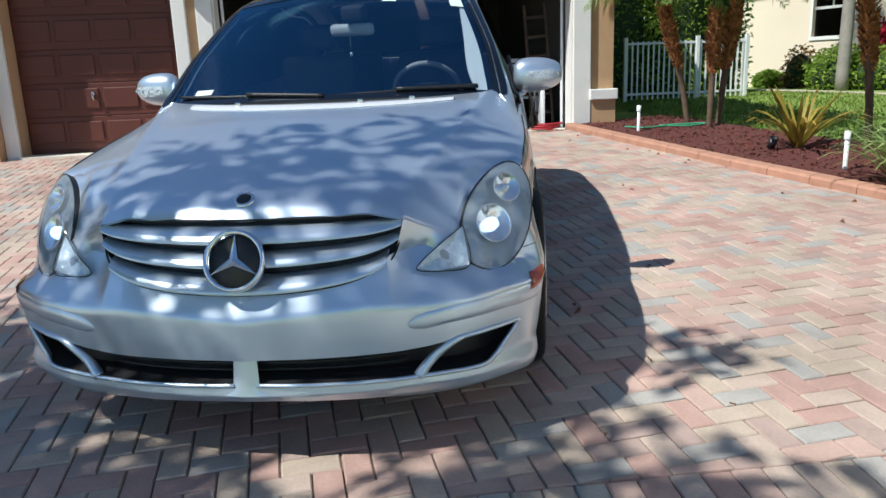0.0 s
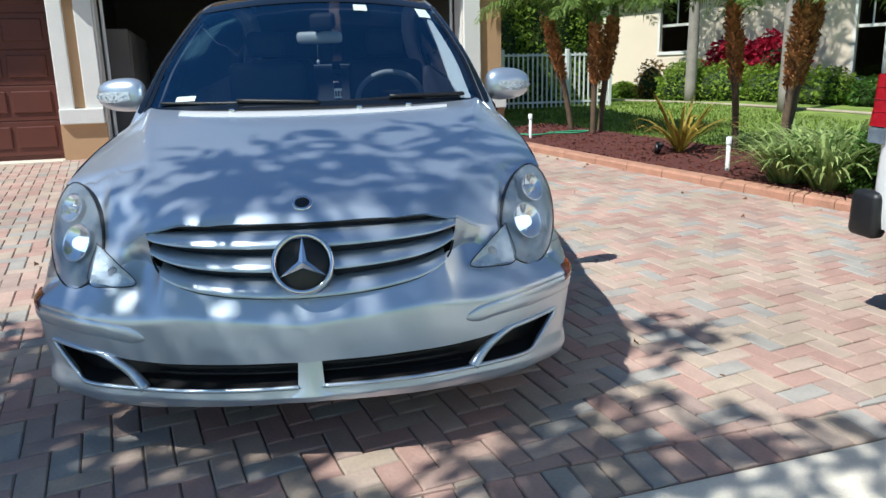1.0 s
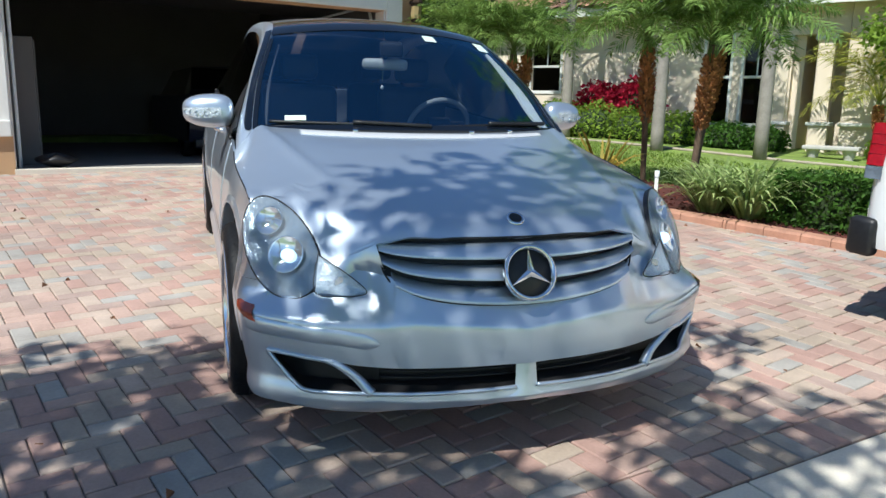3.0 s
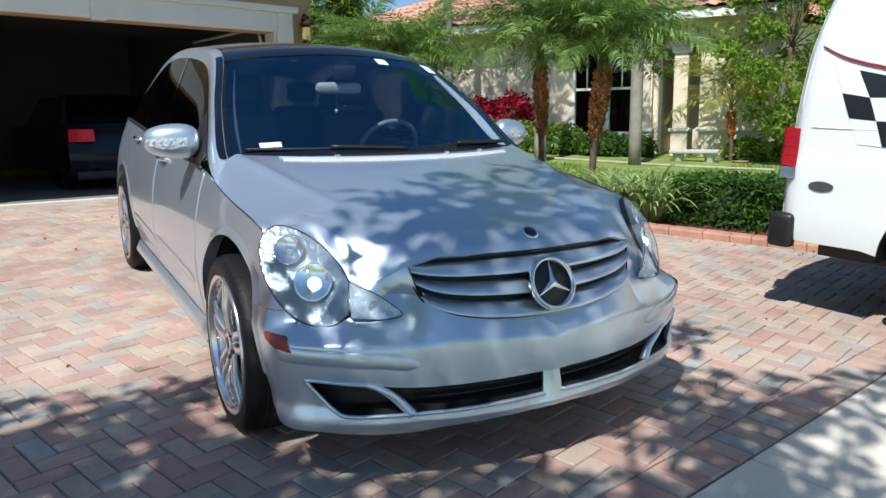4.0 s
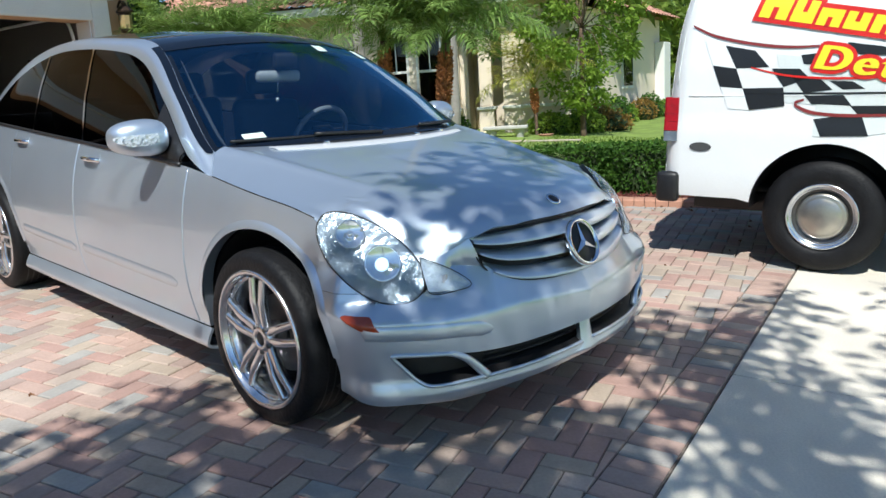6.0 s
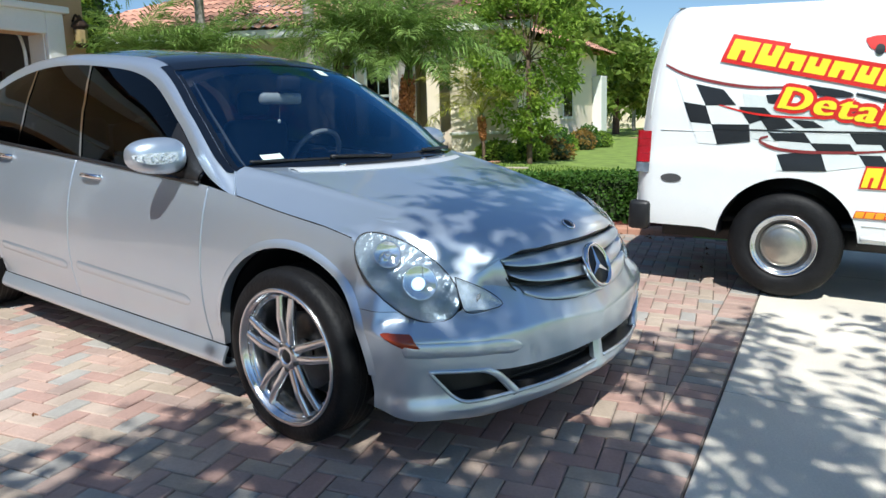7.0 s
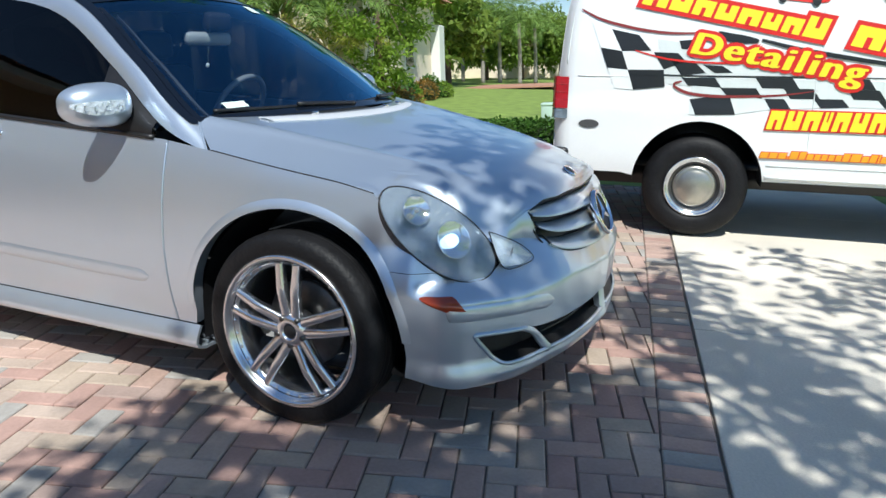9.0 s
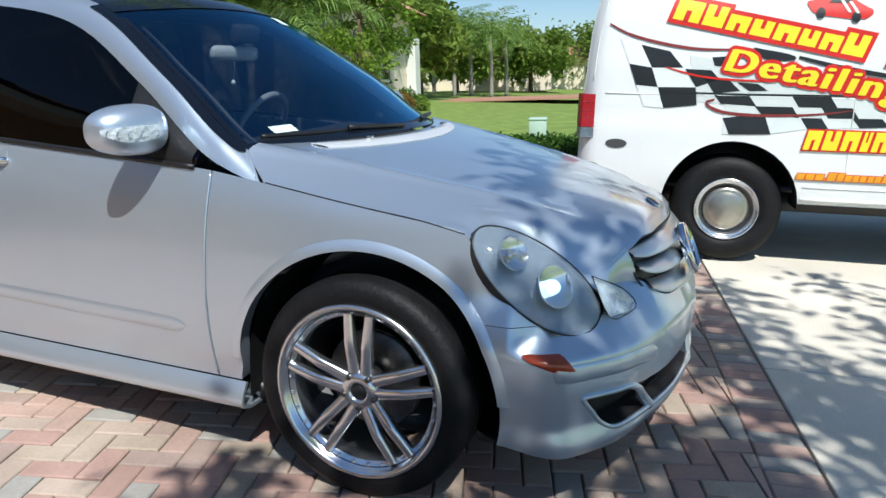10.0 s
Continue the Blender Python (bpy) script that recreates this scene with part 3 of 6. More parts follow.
for side in (-1, 1):
    def rail(u, v):
        a, b = smooth_curve(E1, u), smooth_curve(E2, u)
        p = a + (b - a) * v
        k = min(1, u / 0.1)
        return mirror_x(p + Vector((0.55, -0.25, 0.7)) * 0.022 * k * math.sin(math.pi * v), side)
    pillar = obj("roof_pillar", grid(rail, 96, 10, flip=side > 0), PAINT, car, mods=(("SOLIDIFY", 0.015),))
    part("pillar_band", grid(lambda u, v: rail(0.02 + 0.35 * u, 0.01 + 0.34 * v * min(1, 0.3 + 6 * u)) + Vector((side * 0.003, -0.002, 0.003)), 48, 5, flip=side > 0), ROOFGLASS, pillar, "black edge band of the windscreen")
    part("pillar_seam", tube([rail(0.004, k / 8) for k in range(9)], 0.0055, 8, 24), PAINT, pillar)

    def win_point(y, v, off=0.0):
        t = min((i / 400 for i in range(50, 401)), key=lambda q: abs(smooth_curve(E2, q).y - y))
        e = smooth_curve(E2, t)
        b = Vector((skin(s_of_y(e.y), belt(e.y), 1).x - 0.004, e.y, belt(e.y) + 0.002))
        p = b + (e - b) * v
        return mirror_x(p + Vector((0.014 * math.sin(math.pi * v) + off, 0, 0)), side)

    def window(u, v):
        e = smooth_curve(E2, 0.125 + 0.875 * u)
        b = Vector((skin(s_of_y(e.y), belt(e.y), 1).x - 0.004, e.y, belt(e.y) + 0.002))
        p = b + (e - b) * v
        return mirror_x(p + Vector((0.014 * math.sin(math.pi * v), 0, 0)), side)
    sw = obj("side_window", grid(window, 60, 10, flip=side < 0), TINT, car, "dark tinted side glass")
    part("window_seal", tube([win_point(y, 0.0, 0.006) for y in (1.61, 2.1, 2.7, 3.3, 3.9, 4.5)], 0.011, 6, 40), BLACK, sw)
    for yb, yt in ((2.74, 2.94), (3.52, 3.60)):
        part("window_bar", grid(lambda u, v: win_point(yb + (yt - yb) * u + 0.022 * (v - 0.5), u, 0.005), 10, 2, flip=side < 0), CHROME, sw)
    part("mirror_sail", grid(lambda u, v: win_point(1.62 + 0.30 * u, v, 0.004), 12, 6, flip=side < 0), BLACK, sw)
    # door mirror
    def shell(u, v):
        a, b = math.pi * u, math.tau * v
        cx, cz = -math.cos(a), math.sin(a) ** 0.62
        sx = math.copysign(abs(math.cos(b)) ** 0.8, math.cos(b))
        sz = math.copysign(abs(math.sin(b)) ** 0.8, math.sin(b))
        return Vector((side * (0.985 + 0.122 * math.copysign(abs(cx) ** 0.85, cx)), 1.80 + 0.03 * cx - (0.085 if sx > 0 else 0.05) * sx * cz, 1.135 + (0.082 - 0.012 * cx) * sz * cz))
    mir = part("door_mirror", grid(shell, 28, 32, flip=side > 0), PAINT, car, "silver door mirror with a clear turn lamp")
    tlp = part("turn_lamp", grid(lambda u, v: (lambda p: p + Vector((0, -0.004, 0)))(shell(0.36 + 0.54 * u, (1.028 - (0.05 + 0.035 * math.sin(math.pi * u)) * v) % 1)), 16, 5, flip=side < 0), CRYSTAL, mir, "clear faceted lamp strip")
    for k in range(5):
        part("lamp_facet", lathe([(0, -0.006), (0.008, -0.003), (0.011, 0.002)], 8, "z"), CHROME, tlp).matrix_local = Matrix.Translation(shell(0.42 + 0.1 * k, 0.992) + Vector((0, -0.004, 0))) @ pose(0, 0, 0, 90)
    part("mirror_arm", tube([Vector((side * 0.84, 1.79, 1.07)), Vector((side * 0.88, 1.79, 1.08)), Vector((side * 0.93, 1.79, 1.10))], 0.03), BLACK, mir)

# nose
S1 = s_of_y(0.55)


def mouth(s):
    """Bottom and top of the air intakes."""
    hi = soft(s, [0, 0.5, 0.58, 0.68, 0.85, 1], [0.392, 0.392, 0.397, 0.415, 0.431, 0.431])
    lo = soft(s, [0, 0.5, 0.76, 0.80, 0.845, 1], [0.303, 0.296, 0.298, 0.315, 0.431, 0.60])
    return min(lo, hi), hi


def grille_low(x):
    return 0.592 + 0.20 * x * x + 0.03 * (abs(x) / 0.46) ** 8


def grille_top(x):
    return 0.818 - 0.05 * x * x


def top_line(s):
    x = plan(s)[0].x
    return grille_low(x) if x < 0.49 else interp(x, [0.49, 0.60, 0.66, 0.70, 0.74, 0.79, 0.85, 0.90, 0.94], [0.688, 0.70, 0.67, 0.65, 0.630, 0.608, 0.606, 0.615, 0.632])


def nose_skin(u, v, lo, hi):
    k = abs(2 * u - 1)
    z = lo(k * S1) + (hi(k * S1) - lo(k * S1)) * v
    s = k * (S1 + (s_of_y(AXF - math.sqrt(AR * AR - (z - 0.358) ** 2)) - S1) * max(0, (k - 0.75) / 0.25))
    p = skin(s, z, 1 if u > 0.5 else -1)
    p.y -= 0.006 * max(0, 1 - s / 0.09)
    return p


fb = obj("front_bumper", grid(lambda u, v: nose_skin(u, v, lambda s: mouth(s)[1], top_line), 220, 22), PAINT, car, mods=(("SOLIDIFY", 0.012),))
lip = obj("bumper_lip", grid(lambda u, v: nose_skin(u, v, lambda s: interp(s, [0, 0.42, 0.47, 0.53, 0.67, 0.81, 0.95, 1.1], [0.253, 0.238, 0.230, 0.214, 0.220, 0.235, 0.246, 0.246]), lambda s: mouth(s)[0]), 220, 12), PAINT, car, mods=(("SOLIDIFY", 0.012),))
part("intake_floor", grid(lambda u, v: nose_skin(0.5 + (u - 0.5) * 0.835 / S1, 0, lambda s: mouth(s)[0] + 0.022 * v, top_line) + Vector((0, 0.07 * v, 0)), 160, 4), BLACK, lip)
for side in (-1, 1):
    obj("intake_back", grid(lambda u, v: skin(u * 0.86, 0.25 + 0.18 * v, side, -0.075), 40, 3, flip=side < 0), BLACK, car)
    for z in (0.31, 0.335, 0.36):
        part("intake_slat", tube([skin(s, z, side, -0.05) for s in (0.03, 0.2, 0.35, 0.52)], 0.005, 6), BLACK, fb)
    # slanted divider and bright lower frame of the side vents
    part("vent_divider", tube([skin(s, z, side, o) for s, z, o in ((0.75, 0.424, -0.004), (0.68, 0.412, -0.002), (0.63, 0.388, 0.0), (0.585, 0.348, -0.002), (0.54, 0.298, -0.004))], (0.008, 0.020), 8, 24), PAINT, fb)
    part("vent_frame", tube([skin(s, mouth(s)[0] + 0.004, side, 0.002) for s in (0.04, 0.2, 0.4, 0.6, 0.74, 0.79, 0.82, 0.845)] + [skin(s, mouth(s)[1], side, 0.002) for s in (0.84, 0.80, 0.74, 0.66)], 0.008, 6, 70), PAINT, fb)
    if side < 0:
        part("centre_post", grid(lambda u, v: Vector(((u - 0.5) * interp(v, [0, 0.25, 1], [0.16, 0.085, 0.075]), 0.045 + 0.02 * v - 0.012 * math.sin(math.pi * u), 0.275 + 0.12 * v)), 10, 8), PAINT, fb, mods=(("SOLIDIFY", 0.03),))

    def rub(u, v):
        s = 0.515 + (0.925 - 0.515) * u
        t = min(1, u / 0.12) ** 0.5 * min(1, (1 - u) / 0.02)
        z = interp(u, [0, 0.3, 1], [0.478, 0.498, 0.517])
        return skin(s, z + (v - 0.5) * 0.056 * max(0.04, t), side, 0.007 * t * math.sin(math.pi * v) ** 0.4 + 0.001)
    part("bumper_strip", grid(rub, 40, 8, flip=side < 0), PAINT, fb)

    def marker(u, v):
        s = s_of_y(0.308 + 0.148 * u + 0.03 * (1 - u) * v)
        return skin(s, interp(u, [0, 1], [0.535, 0.562]) + (v - 0.5) * interp(u, [0, 0.08, 0.9, 1], [0.056, 0.064, 0.018, 0.006]), side, 0.006 * math.sin(math.pi * v) ** 0.5 + 0.002)
    part("side_marker", grid(marker, 12, 6, flip=side < 0), AMBER, fb, "amber side marker lamp")
    part("tow_cover", grid(lambda u, v: skin(0.42 + 0.05 * u, 0.44 + 0.035 * v, side, 0.0012), 3, 3, flip=side < 0), PAINT, fb) if side < 0 else None

    def filler(u, v):
        ax = 0.572 + 0.205 * u
        a = bonnet_sheet((1 + ax) / 2, 0.006)
        b = skin(a.x, top_line(a.x) - 0.004, 1, -0.002)
        p = a + (b - a) * v + Vector((0.3, -1, 0.2)) * 0.010 * math.sin(math.pi * v)
        return mirror_x(p, side)
    part("bonnet_nose", grid(filler, 24, 10, flip=side > 0), PAINT, bon)

# grille
def grille_y(x, z):
    return 0.120 + (z - 0.70) * (0.32 + 0.5 * x * x) + 0.36 * x * x


gr = obj("grille", grid(lambda u, v: Vector((1.0 * (u - 0.5), grille_y(u - 0.5, grille_low(u - 0.5)) * (1 - v) + grille_y(u - 0.5, grille_top(u - 0.5)) * v + 0.05, grille_low(u - 0.5) + (grille_top(u - 0.5) - grille_low(u - 0.5)) * v)), 24, 6), BLACK, car, "black grille with three broad silver bars")


def bar(f0, f1, half):
    def f(u, v):
        x = (u * 2 - 1) * half
        lo, hi = grille_low(x), grille_top(x)
        a = math.tau * v
        mid, h = (f0 + f1) / 2, (f1 - f0) / 2
        k = mid + h * math.sin(a)
        z = lo + (hi - lo) * k
        return Vector((x, grille_y(x, z) + 0.004 - 0.018 * math.cos(a) + 0.02 * (k - mid) / h, z))
    return f


for f0, f1, half in ((0.035, 0.265, 0.455), (0.385, 0.585, 0.490), (0.70, 0.915, 0.499)):
    part("grille_bar", grid(bar(f0, f1, half), 48, 14), PAINT, gr)
rim = [(x, grille_top(x)) for x in (0, 0.12, 0.25, 0.37, 0.46)] + [(0.480, 0.803), (0.491, 0.790), (0.495, 0.772), (0.492, 0.735), (0.484, 0.703), (0.474, 0.682)] + [(x, grille_low(x)) for x in (0.45, 0.40, 0.30, 0.20, 0.10, 0)]
walked = np.cumsum([0] + [math.dist(p, q) for p, q in zip(rim, rim[1:])])
half = [(interp(d, walked, [p[0] for p in rim]), interp(d, walked, [p[1] for p in rim])) for d in np.linspace(0, walked[-1], 60)]
ends = half + [(-x, z) for x, z in half[::-1][1:]]
part("grille_frame", tube([Vector((x, grille_y(x, z) + 0.006, z)) for x, z in ends], 0.0035, 6, 240), BLACK, gr)
star = part("emblem", lathe([(0.0, -0.012), (0.08, -0.012), (0.084, 0.0), (0.0, 0.02)], 40), BLACK, gr, "round black emblem with a chrome ring")
star.matrix_local = pose(0, 0.090, 0.706, 0, 0, 90) @ pose(0, 0, 0, 0, 24)
part("emblem_ring", lathe([(0.082, -0.014), (0.088, -0.026), (0.096, -0.022), (0.099, -0.004), (0.092, 0.004)], 48), CHROME, star)
for k in range(3):
    bm = bmesh.new()
    a = math.radians(90 + 120 * k)
    tip, n = Vector((0, math.cos(a), math.sin(a))), Vector((0, -math.sin(a), math.cos(a)))
    q = [bm.verts.new(p) for p in (Vector((-0.018, 0, 0)) + n * 0.014, Vector((-0.018, 0, 0)) - n * 0.014, Vector((-0.016, 0, 0)) + tip * 0.086, Vector((-0.027, 0, 0)))]
    for f in ((0, 2, 3), (2, 1, 3), (1, 0, 3), (0, 1, 2)):
        bm.faces.new([q[i] for i in f])
    part("emblem_spoke", bm, CHROME, star, smooth=False)

# headlamps
for side in (-1, 1):
    C, N = LAMP_C, LAMP_N
    A1 = Vector((0.072, 0.172, 0.130))
    A2 = N.cross(A1).normalized() * 0.108

    def oval(r, a, h):
        p = C + A1 * r * math.cos(a) * (1 + 0.05 * math.cos(a)) + A2 * r * math.sin(a) * (1 - 0.06 * math.cos(a)) * (1.0 if math.sin(a) > 0 else 1.22) + N * h
        return mirror_x(p, side)
    hl = obj("headlamp", grid(lambda u, v: oval(1.03 + 0.0 * v, math.tau * u, 0.004 - 0.07 * v), 40, 2, closed=True), BLACK, car, "clear oval headlamp with a bluish projector")
    part("lens", grid(lambda u, v: oval(v, math.tau * u, 0.008 + 0.052 * (1 - v * v)), 40, 10, closed=True), LENS, hl)
    part("rim_seal", tube([oval(1.02, math.tau * k / 24, 0.006) for k in range(25)], 0.0028, 6, 96), BLACK, hl)
    part("reflector", grid(lambda u, v: oval(0.05 + 0.96 * v, math.tau * u, -0.004 + 0.010 * v * v), 40, 8, closed=True), LAMPCHROME, hl)
    for r, a, rad, lit in ((0.20, math.pi * 1.0, 0.064, True), (0.50, math.pi * 0.06, 0.050, False)):
        c = oval(r, a, 0.006)
        d = mirror_x(Vector((0.50, -0.75, 0.42)), side).normalized()
        ex = d.orthogonal().normalized()
        ey = d.cross(ex)
        bowl = part("bowl", grid(lambda u, v: c + (ex * math.cos(math.tau * u) + ey * math.sin(math.tau * u)) * rad * v + d * 0.016 * v * v, 24, 5, closed=True), CHROME, hl)
        part("bowl_ring", tube([c + (ex * math.cos(math.tau * k / 16) + ey * math.sin(math.tau * k / 16)) * rad * 1.01 + d * 0.016 for k in range(17)], 0.003, 5, 48), CHROME, bowl)
        part("projector", grid(lambda u, v: c + (ex * math.cos(math.tau * u) + ey * math.sin(math.tau * u)) * rad * (0.36 if lit else 0.3) * math.sin(v * math.pi / 2) + d * (0.004 + 0.022 * math.cos(v * math.pi / 2)), 20, 8, closed=True), PROJECTOR if lit else CHROME, bowl)
    W = [Vector(p) for p in ((0.682, 0.332, 0.742), (0.60, 0.252, 0.692), (0.538, 0.214, 0.634), (0.60, 0.218, 0.622), (0.704, 0.266, 0.628))]
    mid = sum(W, Vector()) / 5

    def wedge(h, g=1.0, off=0.0):
        def f(u, v):
            k = u * 5
            i = int(k) % 5
            p = W[i] + (W[(i + 1) % 5] - W[i]) * (k - int(k))
            q = mid + (p - mid) * v * g
            return mirror_x(q + Vector((0.35, -0.8, 0.35)) * (off + h * (1 - v * v)), side)
        return f
    part("corner_reflector", grid(wedge(-0.010, 1.0, 0.010), 40, 6, closed=True), CRYSTAL, hl)
    part("corner_lens", grid(wedge(0.012, 1.0, 0.016), 40, 6, closed=True), LENS, hl)
    part("corner_seal", tube([mirror_x(p + Vector((0.35, -0.8, 0.35)) * 0.016, side) for p in (*W, W[0])], 0.0018, 5, 60), BLACK, hl)
    part("corner_bulb", grid(lambda u, v: mirror_x(mid + Vector((0.02 * math.cos(math.tau * u) * math.sin(math.pi * v), -0.004, 0.02 * math.sin(math.tau * u) * math.sin(math.pi * v))), side), 12, 6, closed=True), CHROME, hl)


# wheels with five paired spokes
def wheel(m):
    w = part("wheel", lathe([(0.25, 0.03), (0.283, 0.005), (0.30, -0.004), (0.335, -0.003), (0.356, 0.010), (WR, 0.032), (WR, 0.215), (0.353, 0.235), (0.335, 0.255), (0.28, 0.26), (0.24, 0.25)], 64), RUBBER, car)
    w.matrix_local = m
    for k in range(4):
        part("tread_groove", lathe([(WR + 0.0008, 0.066 + 0.036 * k), (WR + 0.0008, 0.074 + 0.036 * k)], 48), BLACK, w)
    part("rim", lathe([(0.288, 0.004), (0.288, -0.006), (0.276, -0.008), (0.268, 0.002), (0.262, 0.022), (0.247, 0.026), (0.242, 0.032), (0.238, 0.13), (0.25, 0.25)], 72), RIM, w)
    part("hub", lathe([(0.0, 0.016), (0.028, 0.016), (0.03, 0.008), (0.036, 0.006), (0.055, 0.012), (0.07, 0.03), (0.06, 0.1), (0, 0.1)], 40), RIM, w)
    part("hub_cap", lathe([(0.0, 0.012), (0.026, 0.012), (0.029, 0.018)], 24), BLACK, w)
    part("brake_disc", lathe([(0.05, 0.12), (0.16, 0.118), (0.165, 0.125), (0.165, 0.14)], 40), DISC, w)
    for k in range(5):
        for d in (-1, 1):
            def spoke(u, v):
                a = math.tau * k / 5 + math.pi / 2
                r = 0.055 + 0.198 * u
                off = d * interp(u, [0, 0.35, 1], [0.020, 0.027, 0.037])
                hw = 0.020 - 0.004 * u
                b = math.tau * v
                e = off + hw * math.copysign(abs(math.cos(b)) ** 0.7, math.cos(b))
                h = interp(u, [0, 0.5, 1], [0.026, 0.012, 0.020]) - 0.012 * math.sin(b) + (0.014 if math.sin(b) < 0 else 0)
                return Vector((h, r * math.cos(a) - e * math.sin(a), r * math.sin(a) + e * math.cos(a)))
            part("spoke", grid(spoke, 10, 12), RIM, w)
        a = math.tau * (k + 0.5) / 5 + math.pi / 2
        part("lug_nut", lathe([(0, 0.004), (0.009, 0.004), (0.011, 0.02)], 8), DISC, w).matrix_local = pose(0.004, 0.055 * math.cos(a), 0.055 * math.sin(a))
    for k in range(30):
        a = math.tau * k / 30
        if k == 0:
            stud = part("rim_stud", lathe([(0, -0.008), (0.0055, -0.006), (0.0075, 0.004)], 8), CHROME, w)
            data = stud.data
        else:
            stud = new("rim_stud", data)
            stud.parent = w
        stud.matrix_local = pose(0.024, 0.2545 * math.cos(a), 0.2545 * math.sin(a))
    return w


for side in (-1, 1):
    for y in (AXF, AXR):
        wheel(pose(side * 0.966, y, 0.360, 0 if y == AXF else 20, 0, 0 if side < 0 else 180))
obj("undertray", grid(lambda u, v: (lambda q: Vector((q.x * v * (1 if u >= 0.5 else -1), q.y + 0.05 + (0.9 - q.y) * (1 - v), 0.235)))(skin(abs(2 * u - 1) * S1, 0.2, 1)), 40, 1), BLACK, car)
obj("underbody", boxes((-0.84, 0.84, 0.75, 4.9, 0.20, 0.26)), BLACK, car)
obj("firewall", boxes((-0.6, 0.6, 0.30, 0.36, 0.22, 0.70), (-0.52, 0.52, 0.5, 4.8, 0.3, 0.5)), BLACK, car)

# cabin
obj("dashboard", grid(lambda u, v: Vector(((u - 0.5) * 1.5, 1.42 + 0.62 * v + 0.1 * (2 * u - 1) ** 2, 1.02 + 0.03 * math.sin(v * 3.1) - 0.25 * max(0, v - 0.8))), 20, 12), DARK, car)
obj("cabin_floor", boxes((-0.84, 0.84, 1.5, 4.7, 0.40, 0.44)), DARK, car)
for x in (-0.38, 0.38):
    for y in (2.75, 3.75):
        seat = obj("seat", boxes((x - 0.25, x + 0.25, y - 0.45, y + 0.08, 0.62, 0.78)), SEAT, car, mods=(("BEVEL", 0.05),))
        part("seat_back", boxes((x - 0.24, x + 0.24, y, y + 0.13, 0.75, 1.25)), SEAT, seat, mods=(("BEVEL", 0.05),))
        part("headrest", boxes((x - 0.12, x + 0.12, y + 0.04, y + 0.13, 1.28, 1.44)), SEAT, seat, mods=(("BEVEL", 0.04),))
sw = obj("steering_wheel", tube([Vector((0.19 * math.cos(k * math.tau / 16), 0, 0.19 * math.sin(k * math.tau / 16))) for k in range(17)], 0.016, 8, 48), WHEELGREY, car)
sw.matrix_local = pose(0.38, 2.24, 1.03, 28)
part("steering_hub", boxes((-0.17, 0.17, -0.01, 0.02, -0.035, 0.035), (-0.07, 0.07, -0.03, 0.02, -0.07, 0.06)), DARK, sw, mods=(("BEVEL", 0.01),))
rv = obj("rear_view_mirror", boxes((-0.13, 0.13, -0.022, 0.022, -0.033, 0.033)), MIRRORGREY, car, "pale grey rear-view mirror", mods=(("BEVEL", 0.024),))
rv.matrix_local = pose(0.0, 2.10, 1.392, 12, 0, -15)
# block added between glass and mirror to shade the mirror's right half
part("sensor_pod", boxes((-0.03, 0.10, -0.05, 0.02, 0.05, 0.13)), DARK, rv, mods=(("BEVEL", 0.015),))
part("mirror_stem", boxes((-0.015, 0.015, -0.01, 0.02, 0.02, 0.07)), DARK, rv, mods=(("BEVEL", 0.01),))
cord = part("pendant", tube([Vector((-0.01, -0.02, -0.03)), Vector((-0.012, -0.026, -0.08)), Vector((-0.014, -0.03, -0.12))], 0.002, 6), CHROME, rv)
part("bead", lathe([(0, -0.014), (0.009, -0.006), (0.009, 0.006), (0, 0.014)], 10, "z"), WHITEMETAL, cord).matrix_local = pose(-0.014, -0.03, -0.125)
for xa, xb, ya in ((-0.72, 0.02, 0.0), (-0.02, 0.70, 0.0)):
    wp = obj("wiper", tube([Vector((x, cowl_y(x) + 0.035 + 0.10 * k, bonnet(x, cowl_y(x)) + 0.022 + 0.055 * k)) for x, k in ((xa, 0.02), ((xa * 2 + xb) / 3, 0.12), ((xa + xb * 2) / 3, 0.16), (xb, 0.05))], 0.008, 6, 24), BLACK, car)
    part("wiper_arm", tube([Vector((x, cowl_y(x) + 0.02 + 0.08 * k, bonnet(x, cowl_y(x)) + 0.03 + 0.055 * k)) for x, k in (((xa + xb) / 2, 0.2), (xb * 0.8 + xa * 0.2, 0.1), (xb, 0.0))], 0.010, 6), BLACK, wp)

obj("underbody", boxes((-0.62, 0.62, 0.5, 1.5, 0.212, 0.24), (-0.80, 0.80, 1.45, 3.72, 0.212, 0.24), (-0.62, 0.62, 3.7, 4.75, 0.212, 0.24)), BLACK, car)
obj("firewall", boxes((-0.72, 0.72, 0.86, 0.9, 0.24, 0.85)), BLACK, car)
# ---- the white van ----
VAN = on_ground(2.175, 1.66, 178.0, 0.02)
van = thing("van", VAN, "white panel van with checkered flag graphics on the sidewalk", "van")


def van_in(z):
    return soft(z, [0.4, 0.5, 0.62, 0.95, 1.0, 1.35, 1.7, 1.9, 2.0, 2.06], [0.035, 0.01, 0.0, 0.0, 0.012, 0.02, 0.06, 0.12, 0.19, 0.30])


def van_rear(z):
    return interp(z, [0.4, 0.9, 1.1, 1.6, 2.0, 2.06], [-1.07, -1.07, -1.06, -1.02, -0.94, -0.90])


def van_side(y, z, off=0.0):
    k = max(0, (y - van_rear(z) - 0.12) / -0.12)
    return Vector((off - van_in(z) - 0.11 * min(1, k) ** 2.2, y, z))


def van_mirror(p):
    return Vector((-1.98 - p.x, p.y, p.z))


